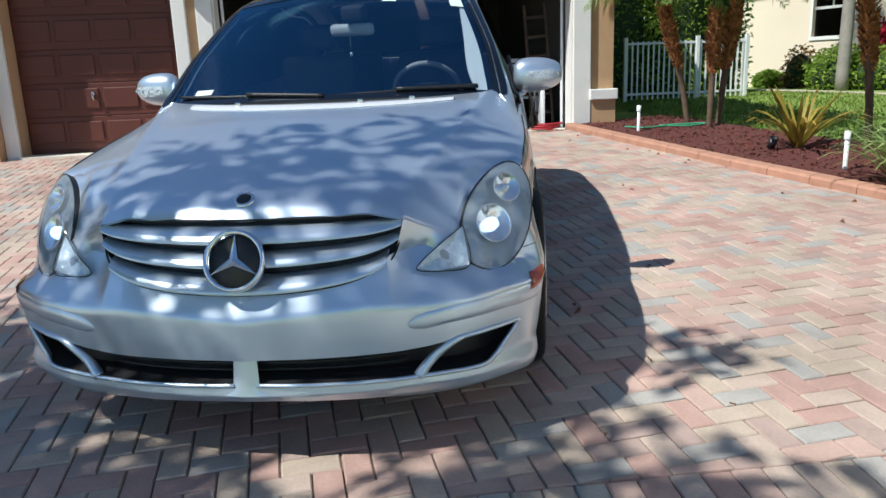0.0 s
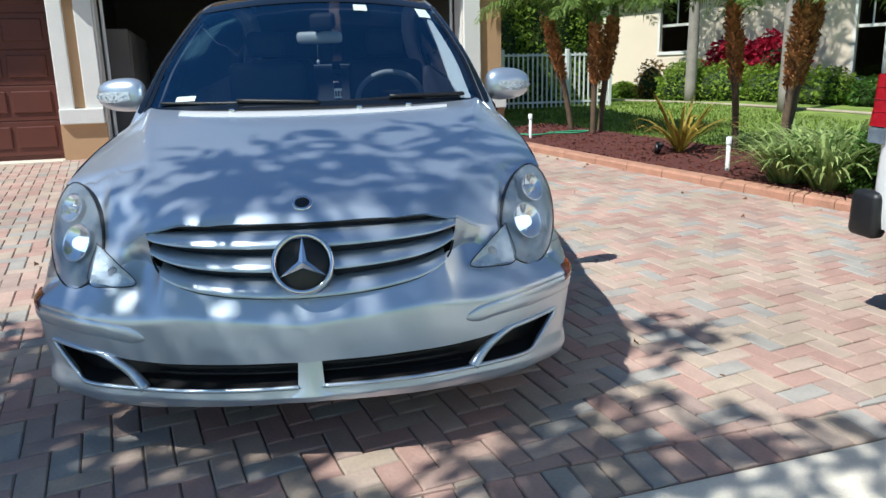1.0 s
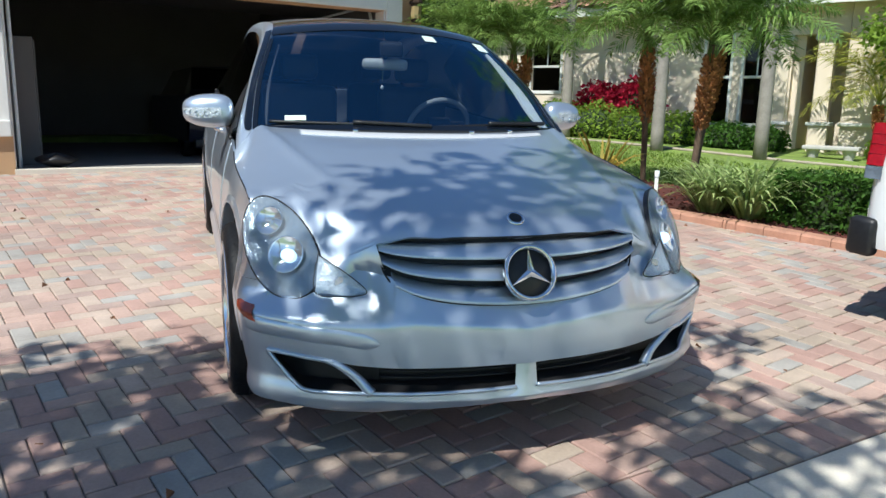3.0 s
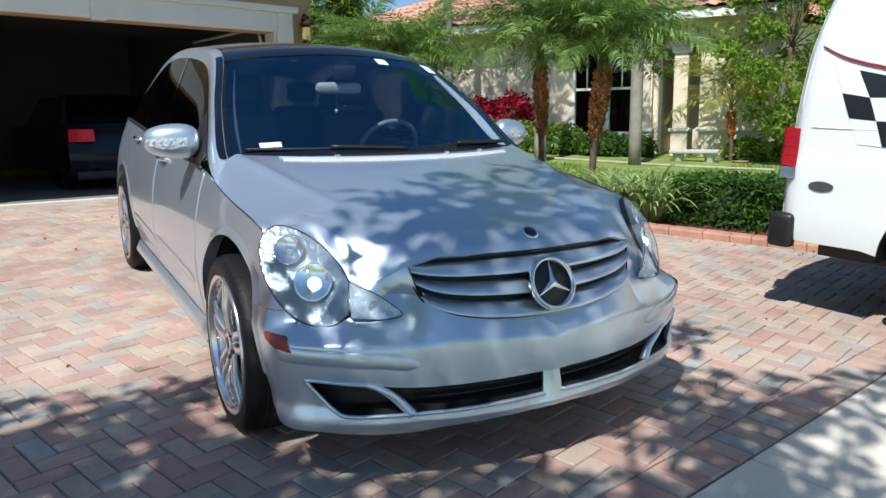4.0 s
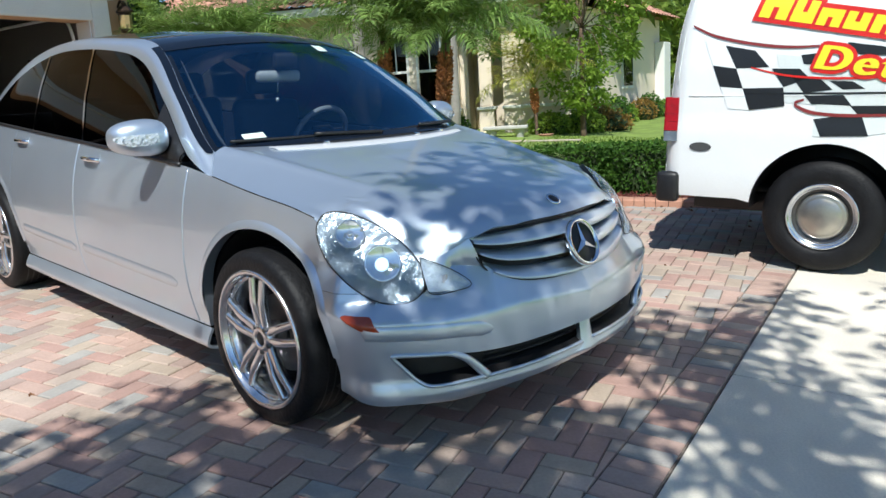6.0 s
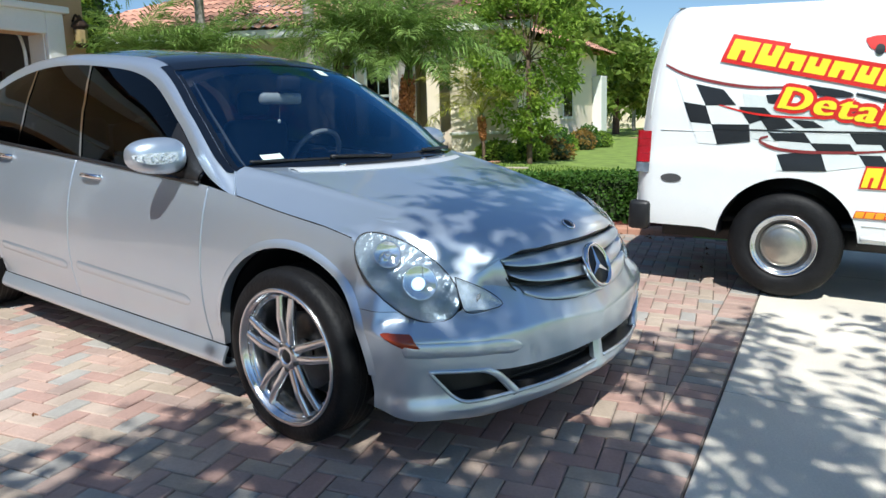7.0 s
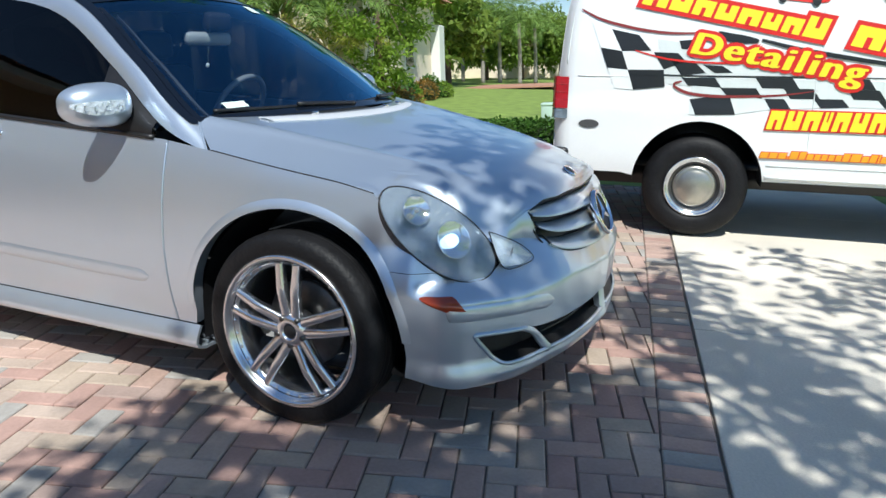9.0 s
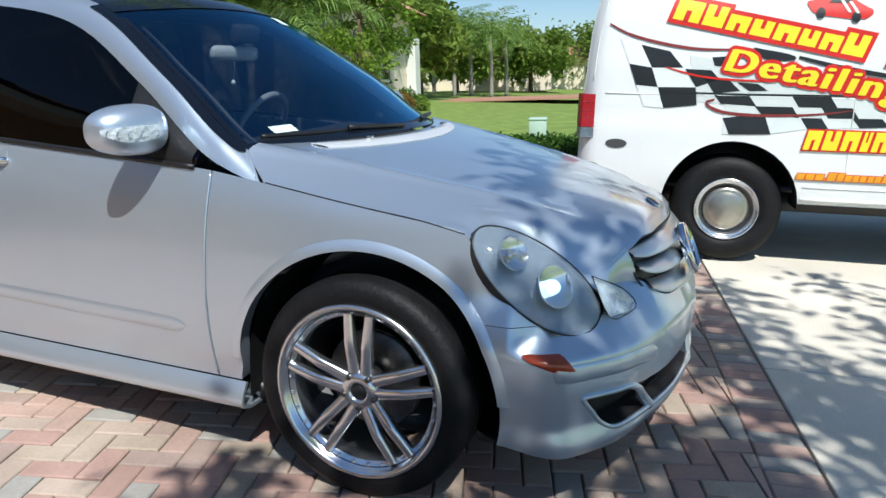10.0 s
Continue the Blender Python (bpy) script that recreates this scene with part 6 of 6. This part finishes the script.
def tall_palm(x, y, height, seed, size=1.6):
    p = thing("tall_palm", pose(x, y, ground_z(x, y)), "tall palm with a smooth pale grey trunk", "palm", "tall palms")
    part("trunk", tube([Vector((0, 0, -0.05)), Vector((0.02, 0, height * 0.5)), Vector((0.06, 0.05, height))], (0.125, 0.095), 12, 10), BARK, p)
    r = random.Random(seed)
    for k in range(22):
        f = new("frond", FRONDS[k % 3])
        f.parent = p
        f.matrix_local = Matrix.Translation((0.06, 0.05, height)) @ pose(0, 0, 0, 0, 25 - 65 * k / 22, k * 137.5) @ Matrix.Scale(size * r.uniform(0.9, 1.1), 4)
    return p


tall_palm(9.2, 14.0, 4.5, 1)
tall_palm(8.8, 10.7, 5.7, 2)
tall_palm(9.9, 9.2, 9.6, 3)

# kerb, mulch bed, lawn
K0, K1, K2 = Vector((2.66, 10.2)), Vector((4.02, 4.25)), Vector((4.50, 2.6))


def kerb_line(t):
    a = smooth_curve([(*K0, 0), (3.33, 7.0, 0), (*K1, 0), (4.27, 3.3, 0), (*K2, 0)], t)
    return a


kerb = thing("kerb", Matrix(), "low red-brown concrete garden kerb", "kerb", kind="structure")
NK = 26
for k in range(NK):
    a, b = kerb_line(k / NK), kerb_line((k + 1) / NK)
    d = (b - a).normalized()
    nrm = Vector((-d.y, d.x, 0)) * -1
    nrm = nrm if nrm.x > 0 else -nrm
    bm = bmesh.new()
    q = []
    for p in (a + d * 0.003, b - d * 0.003):
        z = ground_z(p.x, p.y)
        for off, h in ((0, -0.05), (0.004, 0.055), (0.02, 0.075), (0.135, 0.082), (0.15, 0.07), (0.15, -0.05)):
            q.append(bm.verts.new(Vector((p.x, p.y, z + h)) + nrm * off))
    for j in range(5):
        bm.faces.new((q[j], q[j + 1], q[j + 7], q[j + 6]))
    bm.faces.new(q[5::-1]), bm.faces.new(q[6:])
    bmesh.ops.recalc_face_normals(bm, faces=bm.faces)
    part("kerb_block", bm, KERBRED, kerb, smooth=False)


def bed_sheet(u, v):
    p = kerb_line(u)
    x = p.x + 0.13 + v * interp(u, [0, 0.3, 0.6, 1], [1.6, 1.75, 1.7, 1.4])
    y = p.y + 0.5 * v
    return Vector((x, y, ground_z(x, y) + 0.055 + 0.02 * noise.noise((x * 4, y * 4, 0)) - 0.05 * (v > 0.99)))


bed = tagged(obj("mulch_bed", grid(bed_sheet, 60, 16), MULCH), "bed of dark red bark mulch", "mulch", kind="structure")
pts, r = [], random.Random(9)
for k in range(5000):
    p = bed_sheet(r.uniform(0, 1), r.uniform(0.02, 0.98))
    pts.append(p + Vector((0, 0, 0.004)))
chips = leafy("mulch_chips", leaf_quads(pts, 0.055, 0.02, 0.4, seed=5), mat("bark_chip", (0.16, 0.045, 0.03), 0.95, 0, 0.4, 30, island="island"))
chips.parent = bed
tagged(chips, kind="stuff")


def lawn_ok(x, y):
    k = min((abs(kerb_line(i / 40).y - y), kerb_line(i / 40).x) for i in range(41))[1] if y < 9.8 else 3.4
    return x > k + interp(y, [2.6, 5, 9.8, 13], [1.5, 1.75, 1.6, 0.2])


lx = []
r = random.Random(12)
while len(lx) < 26000:
    x, y = 3.4 + 9 * r.random() ** 1.5, r.uniform(2.6, 15.5)
    if x > 8.8 and y > 8 or not lawn_ok(x, y):
        continue
    lx.append((x, y, ground_z(x, y)))
verts, faces = [], []
for x, y, z in lx:
    a = r.uniform(0, math.tau)
    h = r.uniform(0.03, 0.06)
    o, s = Vector((math.cos(a), math.sin(a), 0)), Vector((-math.sin(a), math.cos(a), 0))
    b = Vector((x, y, z - 0.004))
    i = len(verts)
    verts += [b + s * 0.012, b - s * 0.012, b + o * 0.02 + Vector((0, 0, h))]
    faces.append((i, i + 1, i + 2))
me = bpy.data.meshes.new("grass")
me.from_pydata(verts, [], faces)
tagged(leafy("grass", me, GRASS), "short green lawn grass", "grass", kind="stuff")


# plants of the bed
def tuft(name, x, y, me, material, label, category, group="", lift=0.05):
    t = thing(name, pose(x, y, ground_z(x, y) + lift), label, category, group)
    leafy("foliage", me, material, t)
    return t


brom = thing("bromeliad", pose(4.35, 7.25, ground_z(4.35, 7.25) + 0.05), "spiky bromeliad with green and orange blades", "plant")
BLADE_MESH = [blades(1, 0.75, 0.024, 0.16 + 0.10 * k, 3 + k, 0.85 - 0.28 * k, 0.0) for k in range(3)]
for me in BLADE_MESH:
    me.materials.append(ORANGE_ONE)
for k in range(44):
    o = new("blade", BLADE_MESH[k % 3])
    o.parent = brom
    o.matrix_local = pose(0.02 * math.cos(k), 0.02 * math.sin(k), 0, 0, 0, 137.5 * k) @ Matrix.Scale(0.95 + 0.4 * ((k * 7) % 10) / 10, 4)
for k, (x, y, s) in enumerate(((4.20, 5.40, 1.05), (4.28, 5.02, 1.05), (4.62, 5.30, 1.0), (4.95, 5.45, 1.1), (4.75, 5.75, 1.0))):
    tuft("spider_plant", x, y, blades(150, 0.76 * s, 0.018, 0.44, 20 + k, 0.62, 0.14), BLADE, "tuft of striped arching pale green blades", "plant", "striped tufts")
for x, y, h in ((3.36, 9.20, 0.30), (4.08, 6.06, 0.32)):
    st = thing("garden_stake", pose(x, y, ground_z(x, y) + 0.05), "slim white plastic riser pipe in mulch", "pipe", "white risers")
    part("pipe", lathe([(0.02, -0.05), (0.02, h), (0.0, h)], 12, "z"), WHITEMETAL, st)
    part("sprinkler_head", lathe([(0.027, h - 0.05), (0.027, h + 0.02), (0.0, h + 0.025)], 12, "z"), WHITEMETAL, st)
up_l = thing("path_spotlight", pose(4.08, 7.3, ground_z(4.08, 7.3) + 0.05, 25), "small black garden spotlight in the mulch", "spotlight")
part("spot_can", lathe([(0.0, 0.02), (0.035, 0.02), (0.045, 0.14), (0.035, 0.13), (0.0, 0.11)], 16, "z"), BLACK, up_l)


def bush(name, x, y, sx, sy, h, n, leaf, material, label, category, seed, group="", square=False, lift=0.0, turn=0.0):
    r = random.Random(seed)
    b = thing(name, pose(x, y, ground_z(x, y) + lift, 0, 0, turn), label, category, group)
    pts = []
    while len(pts) < n:
        p = Vector((r.uniform(-1, 1), r.uniform(-1, 1), r.uniform(0, 1)))
        if square:
            q = max(abs(p.x), abs(p.y), abs(p.z * 2 - 1) if p.z > 0.5 else 0)
        else:
            q = math.sqrt(p.x ** 2 + p.y ** 2 + ((p.z - 0.35) / 0.65) ** 2)
        w = 0.12 * noise.noise((p.x * 3 + seed, p.y * 3, p.z * 3))
        if 0.72 < q + w < 1.02 or (q < 0.72 and r.random() < 0.08):
            pts.append((p.x * sx, p.y * sy, p.z * h))
    leafy("foliage", leaf_quads(pts, leaf, leaf * 0.5, 0.2, seed=seed), material, b)
    # a solid dark core in place of the shaded depth behind the leaves
    core = part("core", grid(lambda u, v: Vector((sx * 0.78 * math.cos(math.tau * u) * (1 if square else math.sin(math.pi * (0.25 + 0.75 * v)) ** 0.5), sy * 0.78 * math.sin(math.tau * u) * (1 if square else math.sin(math.pi * (0.25 + 0.75 * v)) ** 0.5), h * 0.82 * v)), 20, 6, closed=True), DARKCORE, b)
    return b


bush("hedge", 4.68, 4.45, 0.36, 0.46, 0.56, 4600, 0.055, HEDGE, "clipped dark green hedge of small leaves", "hedge", 30, "front hedge", True, turn=14)
bush("hedge", 4.98, 3.72, 0.40, 0.44, 0.58, 5200, 0.055, HEDGE, "clipped dark green hedge of small leaves", "hedge", 31, "front hedge", True, turn=12)
bush("hedge", 5.22, 2.92, 0.42, 0.46, 0.60, 5200, 0.055, HEDGE, "clipped dark green hedge of small leaves", "hedge", 32, "front hedge", True, turn=-4)
BED = (
    (1.9, -1.2, 0.7, 0.9, LIME), (2.9, -1.3, 0.75, 0.85, LIME), (3.9, -1.3, 0.7, 0.75, LIME), (4.9, -1.3, 0.7, 0.7, LIME), (5.9, -1.2, 0.6, 0.55, HEDGE), (6.6, -1.0, 0.5, 0.5, HEDGE),
    (2.6, -0.55, 0.6, 1.35, CRIMSON), (3.5, -0.55, 0.65, 1.4, CRIMSON), (9.0, -0.7, 0.5, 0.5, LIME), (9.8, -0.3, 0.5, 0.5, LIME), (10.5, 0.4, 0.5, 0.5, ORANGELEAF), (0.6, -0.7, 0.4, 0.95, ORANGELEAF), (-0.4, -0.4, 0.35, 0.4, LIME))
LOOKS = {LIME: ("shrub", "bright green rounded shrub by the house wall"), HEDGE: ("shrub", "low dark green shrub by the porch"), CRIMSON: ("red_shrub", "crimson-leaved shrub against the house wall"), ORANGELEAF: ("shrub", "sparse orange and green shrub by the house")}
for k, (x, y, s, h, m) in enumerate(BED):
    q = NH @ Vector((x, y, 0))
    bush(LOOKS[m][0], q.x, q.y, s, s, h, 1500 if m is not ORANGELEAF else 500, 0.10 if m is not CRIMSON else 0.16, m, LOOKS[m][1], "shrub", 50 + k, "house shrubs")
for k, x in enumerate((14.8, 15.9, 17.1, 18.2, 19.5, 20.6, 21.7)):
    bush("shrub", x, 8.35 + 0.15 * (k % 2), 0.55, 0.4, 0.55 + 0.12 * (k % 3), 900, 0.10, (LIME, ORANGELEAF, HEDGE)[k % 3], LOOKS[(LIME, ORANGELEAF, HEDGE)[k % 3]][1], "shrub", 90 + k, "house shrubs")
edge = tagged(obj("bed_edging", tube([Vector((x, y, ground_z(x, y) + 0.02)) for x, y in ((8.0, 15.8), (8.3, 14), (9.0, 12), (9.6, 10.4), (10.2, 8.6), (11.2, 7.0))], 0.03, 6, 40), EDGING), "pale concrete edging round the house bed", "edging", kind="structure")

# the clipped ficus screen and the white fence beside the garage
for k, (x, y, sx, sy, h) in enumerate(((4.75, 14.9, 0.95, 0.5, 4.0), (6.2, 15.0, 0.8, 0.55, 3.9), (7.15, 15.2, 0.5, 0.6, 4.2), (3.85, 14.2, 0.25, 0.9, 3.6))):
    bush("tall_hedge", x, y, sx, sy, h, 6500, 0.10, LIME if k != 2 else HEDGE, "tall clipped green ficus screen", "hedge", 80 + k, "ficus screen", True)
fence = thing("fence", pose(4.62, 13.5, ground_z(5.2, 13.5)), "white metal picket fence before the hedge", "fence")
for z in (0.12, 1.02):
    part("rail", boxes((0, 2.35, -0.015, 0.015, z, z + 0.04)), WHITEMETAL, fence, smooth=False)
for k in range(23):
    part("picket", boxes((0.05 + 0.1 * k, 0.078 + 0.1 * k, -0.01, 0.01, 0.04, 1.08)), WHITEMETAL, fence, smooth=False)
for x in (0.0, 1.36, 2.3):
    part("post", boxes((x, x + 0.07, -0.035, 0.035, 0, 1.15)), WHITEMETAL, fence, smooth=False, mods=(("BEVEL", 0.008),))


# ---- trees ----
def spread(q):
    """How thickly the shade tree's clumps stand, by their place in its lopsided crown."""
    if q.y > 0.42:
        return 0.03 if -0.5 < q.x < -0.04 else 0.10 if -0.5 < q.x < 0.25 else 0.18
    if q.y > 0.1:
        return 0.06 if q.y > 0.22 and -0.4 < q.x < -0.02 else 0.58
    if q.x > 0.2 or (q.x > 0.04 and q.y < -0.25):
        return 0.2
    return 0.95 if q.x > -0.25 else 1.0


def tree(name, x, y, height, clumps, crown, leaf, per, material, label, seed, trunk=0.12, group="", lift=0.0, puff=0.0, turn=0.0, thin=False):
    """Tapered trunk, limbs, and a crown of leaf clumps with gaps; crown: (cx, cy, cz, rx, ry, rz) from the base."""
    r = random.Random(seed)
    t = thing(name, pose(x, y, ground_z(x, y) + lift), label, "tree", group)
    cx, cy, cz, rx, ry, rz = crown
    fork = Vector((cx * 0.35, cy * 0.35, height * 0.45))
    tr = part("trunk", tube([Vector((0, 0, -0.1)), Vector((cx * 0.1, cy * 0.1, height * 0.2)), fork], (trunk, trunk * 0.7), 10, 8), TRUNKBROWN, t)
    pts = []
    for k in range(clumps):
        while True:
            q = Vector((r.uniform(-1, 1), r.uniform(-1, 1.25 if thin else 1), r.uniform(-1, 1)))
            if (0 if thin else 0.35) < (Vector((q.x, min(q.y, q.y * 0.8), q.z)) if thin else q).length < 1 and (not thin or r.random() < spread(q)):
                break
        c = Vector((cx, cy, cz)) + Matrix.Rotation(radians(turn), 3, "Z") @ Vector((q.x * rx, q.y * ry, q.z * rz))
        s = r.uniform(0.6, 1.3)
        if k % 6 == 0:
            part("limb", tube([fork, fork.lerp(c, 0.5) + Vector((0, 0, 0.1 * rz)), c], (trunk * 0.24, trunk * 0.06), 6, 6), TRUNKBROWN, tr)
        for j in range(per):
            pts.append(c + Vector((r.gauss(0, 0.26), r.gauss(0, 0.26), r.gauss(0, 0.18))) * s * (puff or (rx + ry) / 5))
    leafy("crown", leaf_quads(pts, leaf, leaf * 0.45, 0.3, seed=seed), material, t)
    return t


# shade tree beside the street, behind the walk
tree("shade_tree", -4.9, -1.6, 5.8, 132, (0.55, 1.98, 5.3, 3.1, 1.9, 0.9), 0.19, 46, FARLEAF, "broad leafy shade tree by the sidewalk", 3, 0.16, puff=0.62, turn=-42, thin=True)
tree("small_tree", 12.6, 7.5, 5.2, 110, (0, 0, 3.1, 1.35, 1.35, 2.5), 0.13, 90, LIME, "young bright green tree on the lawn", 5, 0.07)
for k, (x, y, h, rx) in enumerate(((27.5, 12.5, 6.5, 2.0), (31, 14, 6.5, 2.4))):
    tree("garden_tree", x, y, h, 60, (0, 0, h * 0.66, rx, rx, h * 0.34), 0.22, 60, FARLEAF, "leafy green tree between the houses", 40 + k, 0.12, "garden trees")
for k, (az, d, h, rx) in enumerate(((69, 24, 6.5, 2.2), (71.5, 30, 7, 2.8), (74, 36, 7.5, 3), (76.3, 40, 6.5, 2.6), (79.3, 52, 6.0, 2.8), (82, 55, 6.0, 3), (85, 58, 6.5, 3.2), (70, 52, 9, 4), (74, 60, 9, 4.5), (78.5, 70, 9, 3.5), (83.5, 75, 8.5, 5), (87, 80, 8.5, 6), (91, 80, 9, 7), (97, 75, 9, 7), (60, 48, 9, 4), (104, 70, 9, 6), (65, 50, 8, 4))):
    x, y = -3 + d * math.sin(radians(az)), 2 + d * math.cos(radians(az))
    h *= 0.74 if az > 73 else 1.0
    tree("far_tree", x, y, h, 46, (0, 0, h * 0.6, rx, rx, h * 0.4), 0.5, 60, FARLEAF, "dark green tree far down the street", 60 + k, 0.2, "far trees")
for k, (az, d, h) in enumerate(((79.0, 44, 5.6), (80.3, 45, 6.2), (81.8, 43, 5.4), (83.0, 46, 5.2), (77.5, 47, 6.0))):
    x, y = -3 + d * math.sin(radians(az)), 2 + d * math.cos(radians(az))
    tall_palm(x, y, h * 0.62, 30 + k, 1.7)
# houses and drive far behind
for k, (az, d, w, turn) in enumerate(((76.3, 60, 12, -84), (79.2, 62, 16, -80), (85.5, 78, 16, -88))):
    x, y = -3 + d * math.sin(radians(az)), 2 + d * math.cos(radians(az))
    fh = thing("far_house", pose(x, y, ground_z(x, y), 0, 0, turn), "peach stucco house far down the street", "house", "far houses")
    part("wall", boxes((-w / 2, w / 2, 0, 6, -0.2, 2.7)), PEACH, fh, smooth=False)
    for j in range(int(w / 3)):
        wn2 = part("window", boxes((-w / 2 + 1 + 3 * j, -w / 2 + 1.9 + 3 * j, -0.05, 0.02, 0.9, 2.1)), TRIM, fh, smooth=False)
        part("pane", boxes((-w / 2 + 1.08 + 3 * j, -w / 2 + 1.82 + 3 * j, -0.07, -0.05, 1.0, 2.0)), WINDARK, wn2, smooth=False)
    for bm in hip(-w / 2 - 0.4, w / 2 + 0.4, -0.5, 6.5, 2.7, 1.9):
        part("roof_slope", bm, TILE, fh, smooth=False)
fd2 = tagged(obj("far_driveway", boxes((-4, 18, -3, 3, -0.05, 0.02)), KERBRED, smooth=False), "pinkish paved drive across the far lawn", "driveway", kind="structure")
fd2.matrix_world = pose(34, 9.2, ground_z(34, 9.2), 0, 0, -78)
ub = thing("utility_box", pose(10.8, 3.55, ground_z(10.8, 3.55)), "pale green utility box on the lawn", "utility box")
part("box_body", boxes((-0.2, 0.2, -0.16, 0.16, 0.0, 0.42)), mat("pale_green_metal", (0.45, 0.58, 0.48), 0.5, 0, 0.08, 5), ub, mods=(("BEVEL", 0.015),))
part("box_lid", boxes((-0.21, 0.21, -0.17, 0.17, 0.42, 0.47)), mat("box_lid_green", (0.45, 0.58, 0.48), 0.5, 0, 0.08, 5), ub, mods=(("BEVEL", 0.015),))

hose = tagged(obj("garden_hose", tube([Vector((x, y, ground_z(x, y) + 0.07)) for x, y in ((3.3, 9.55), (3.5, 9.35), (3.8, 9.4), (4.1, 9.3), (4.35, 9.42), (4.1, 9.5), (3.75, 9.48))], 0.012, 6, 60), mat("hose_green", (0.06, 0.30, 0.16), 0.4, 0, 0.15, 20)), "green garden hose lying at the edge of the bed", "hose")
# dry leaves blown on the pavers
r, pts = random.Random(77), []
for k in range(70):
    x, y = r.uniform(-2.5, 4.0), r.uniform(1.95, 9.0)
    if k % 3 == 0:
        q = kerb_line(r.random())
        x, y = q.x - r.uniform(0.02, 0.25), q.y
    pts.append((x, y, gz(x, y) + 0.008))
tagged(leafy("dry_leaves", leaf_quads(pts, 0.05, 0.028, 0.6, seed=8), mat("dry_leaf", (0.20, 0.09, 0.04), 0.8, 0, 0.4, 20, island="island")), "small dry brown leaves strewn on the pavers", "leaves", kind="stuff")

# ---- pavers, last ----
PL_, PW = 0.200, 0.100
TOP = 0.0


def paver_shape(l, w):
    g, c, h = 0.003, 0.005, 0.05
    x, y = l / 2 - g, w / 2 - g
    vs = [(sx * x, sy * y, -h) for sx, sy in ((-1, -1), (1, -1), (1, 1), (-1, 1))] + [(sx * x, sy * y, -c) for sx, sy in ((-1, -1), (1, -1), (1, 1), (-1, 1))] + [(sx * (x - c), sy * (y - c), 0) for sx, sy in ((-1, -1), (1, -1), (1, 1), (-1, 1))]
    fs = [(8, 9, 10, 11)] + [(4 + i, 4 + (i + 1) % 4, 8 + (i + 1) % 4, 8 + i) for i in range(4)] + [(i, (i + 1) % 4, 4 + (i + 1) % 4, 4 + i) for i in range(4)]
    return vs, fs


SHAPE_V, SHAPE_F = paver_shape(PL_, PW)
pm = bpy.data.meshes.new("paver")
pm.from_pydata(SHAPE_V, [], SHAPE_F)
pm.materials.append(PAVER_ONE)
r = random.Random(21)
places = []
turn = Matrix.Rotation(radians(7), 3, "Z")
for i in range(-105, 105):
    for j in range(-105, 105):
        # herringbone: each cell of the zigzag holds one paver along x and one along y
        for dx, dy, a in ((0.5 * PL_, 0.5 * PW, 0), (0.5 * PW, PW + 0.5 * PL_, 90)):
            places.append((i, j, dx, dy, a))
flat, cuts, EDGE_Y = [], [], SLAB_Y + 0.008 + PL_
for i, j, dx, dy, a in places:
    bx, by = i * PW + j * PL_ * 1.0, i * PW * 1.0 - j * PL_
    p = turn @ Vector((bx + dx, by + dy, 0)) + Vector((0.4, 5.0, 0))
    if -6.5 < p.x < 4.4 and abs(p.y - EDGE_Y) < 0.13:
        cuts.append((p.x, p.y, a + 7))
    elif -6.5 < p.x < 4.4 and EDGE_Y < p.y < 10.3:
        k = kerb_line(max(0, min(1, (10.2 - p.y) / 7.6))).x
        if p.x < k - 0.02:
            flat.append((p.x, p.y, a + 7))
for k in range(-80, 44):
    flat.append((k * PW, SLAB_Y + 0.005 + PL_ / 2, 90))
near, rest_v, rest_f = 0, [], []
flat.sort(key=lambda q: (q[0] + 0.2) ** 2 + (q[1] - 2.1) ** 2 * 2)
for x, y, a in flat:
    m = pose(x, y, TOP + r.gauss(0, 0.0012), r.gauss(0, 0.35), r.gauss(0, 0.35), a + r.gauss(0, 0.5))
    if near < 300:
        o = new("paver", pm)
        o.parent = drive
        o.matrix_local = m
        near += 1
    else:
        b = len(rest_v)
        rest_v += [m @ Vector(v) for v in SHAPE_V]
        rest_f += [tuple(b + q for q in f) for f in SHAPE_F]
# pavers cut along the border course
for x, y, a in cuts:
    m = pose(x, y, TOP, 0, 0, a)
    ring = [m @ Vector((sx * (PL_ / 2 - 0.003), sy * (PW / 2 - 0.003), 0)) for sx, sy in ((-1, -1), (1, -1), (1, 1), (-1, 1))]
    kept = []
    for p, q in zip(ring, ring[1:] + ring[:1]):
        if p.y >= EDGE_Y:
            kept.append(p)
        if (p.y >= EDGE_Y) != (q.y >= EDGE_Y):
            kept.append(p.lerp(q, (EDGE_Y - p.y) / (q.y - p.y)))
    if len(kept) > 2:
        mid = sum(kept, Vector()) / len(kept)
        b, n = len(rest_v), len(kept)
        rest_v += [p + Vector((0, 0, -0.05)) for p in kept] + [p + Vector((0, 0, -0.005)) for p in kept] + [p + (mid - p) * min(0.5, 0.005 / max(0.006, (mid - p).length)) for p in kept]
        rest_f += [tuple(b + 2 * n + i for i in range(n))] + [(b + s + i, b + s + (i + 1) % n, b + s + n + (i + 1) % n, b + s + n + i) for s in (0, n) for i in range(n)]
me = bpy.data.meshes.new("pavers_rest")
me.from_pydata(rest_v, [], rest_f)
me.materials.append(PAVER_ALL)
ro = new("paver_field", me)
ro.parent = drive
tagged(ro, kind="stuff")
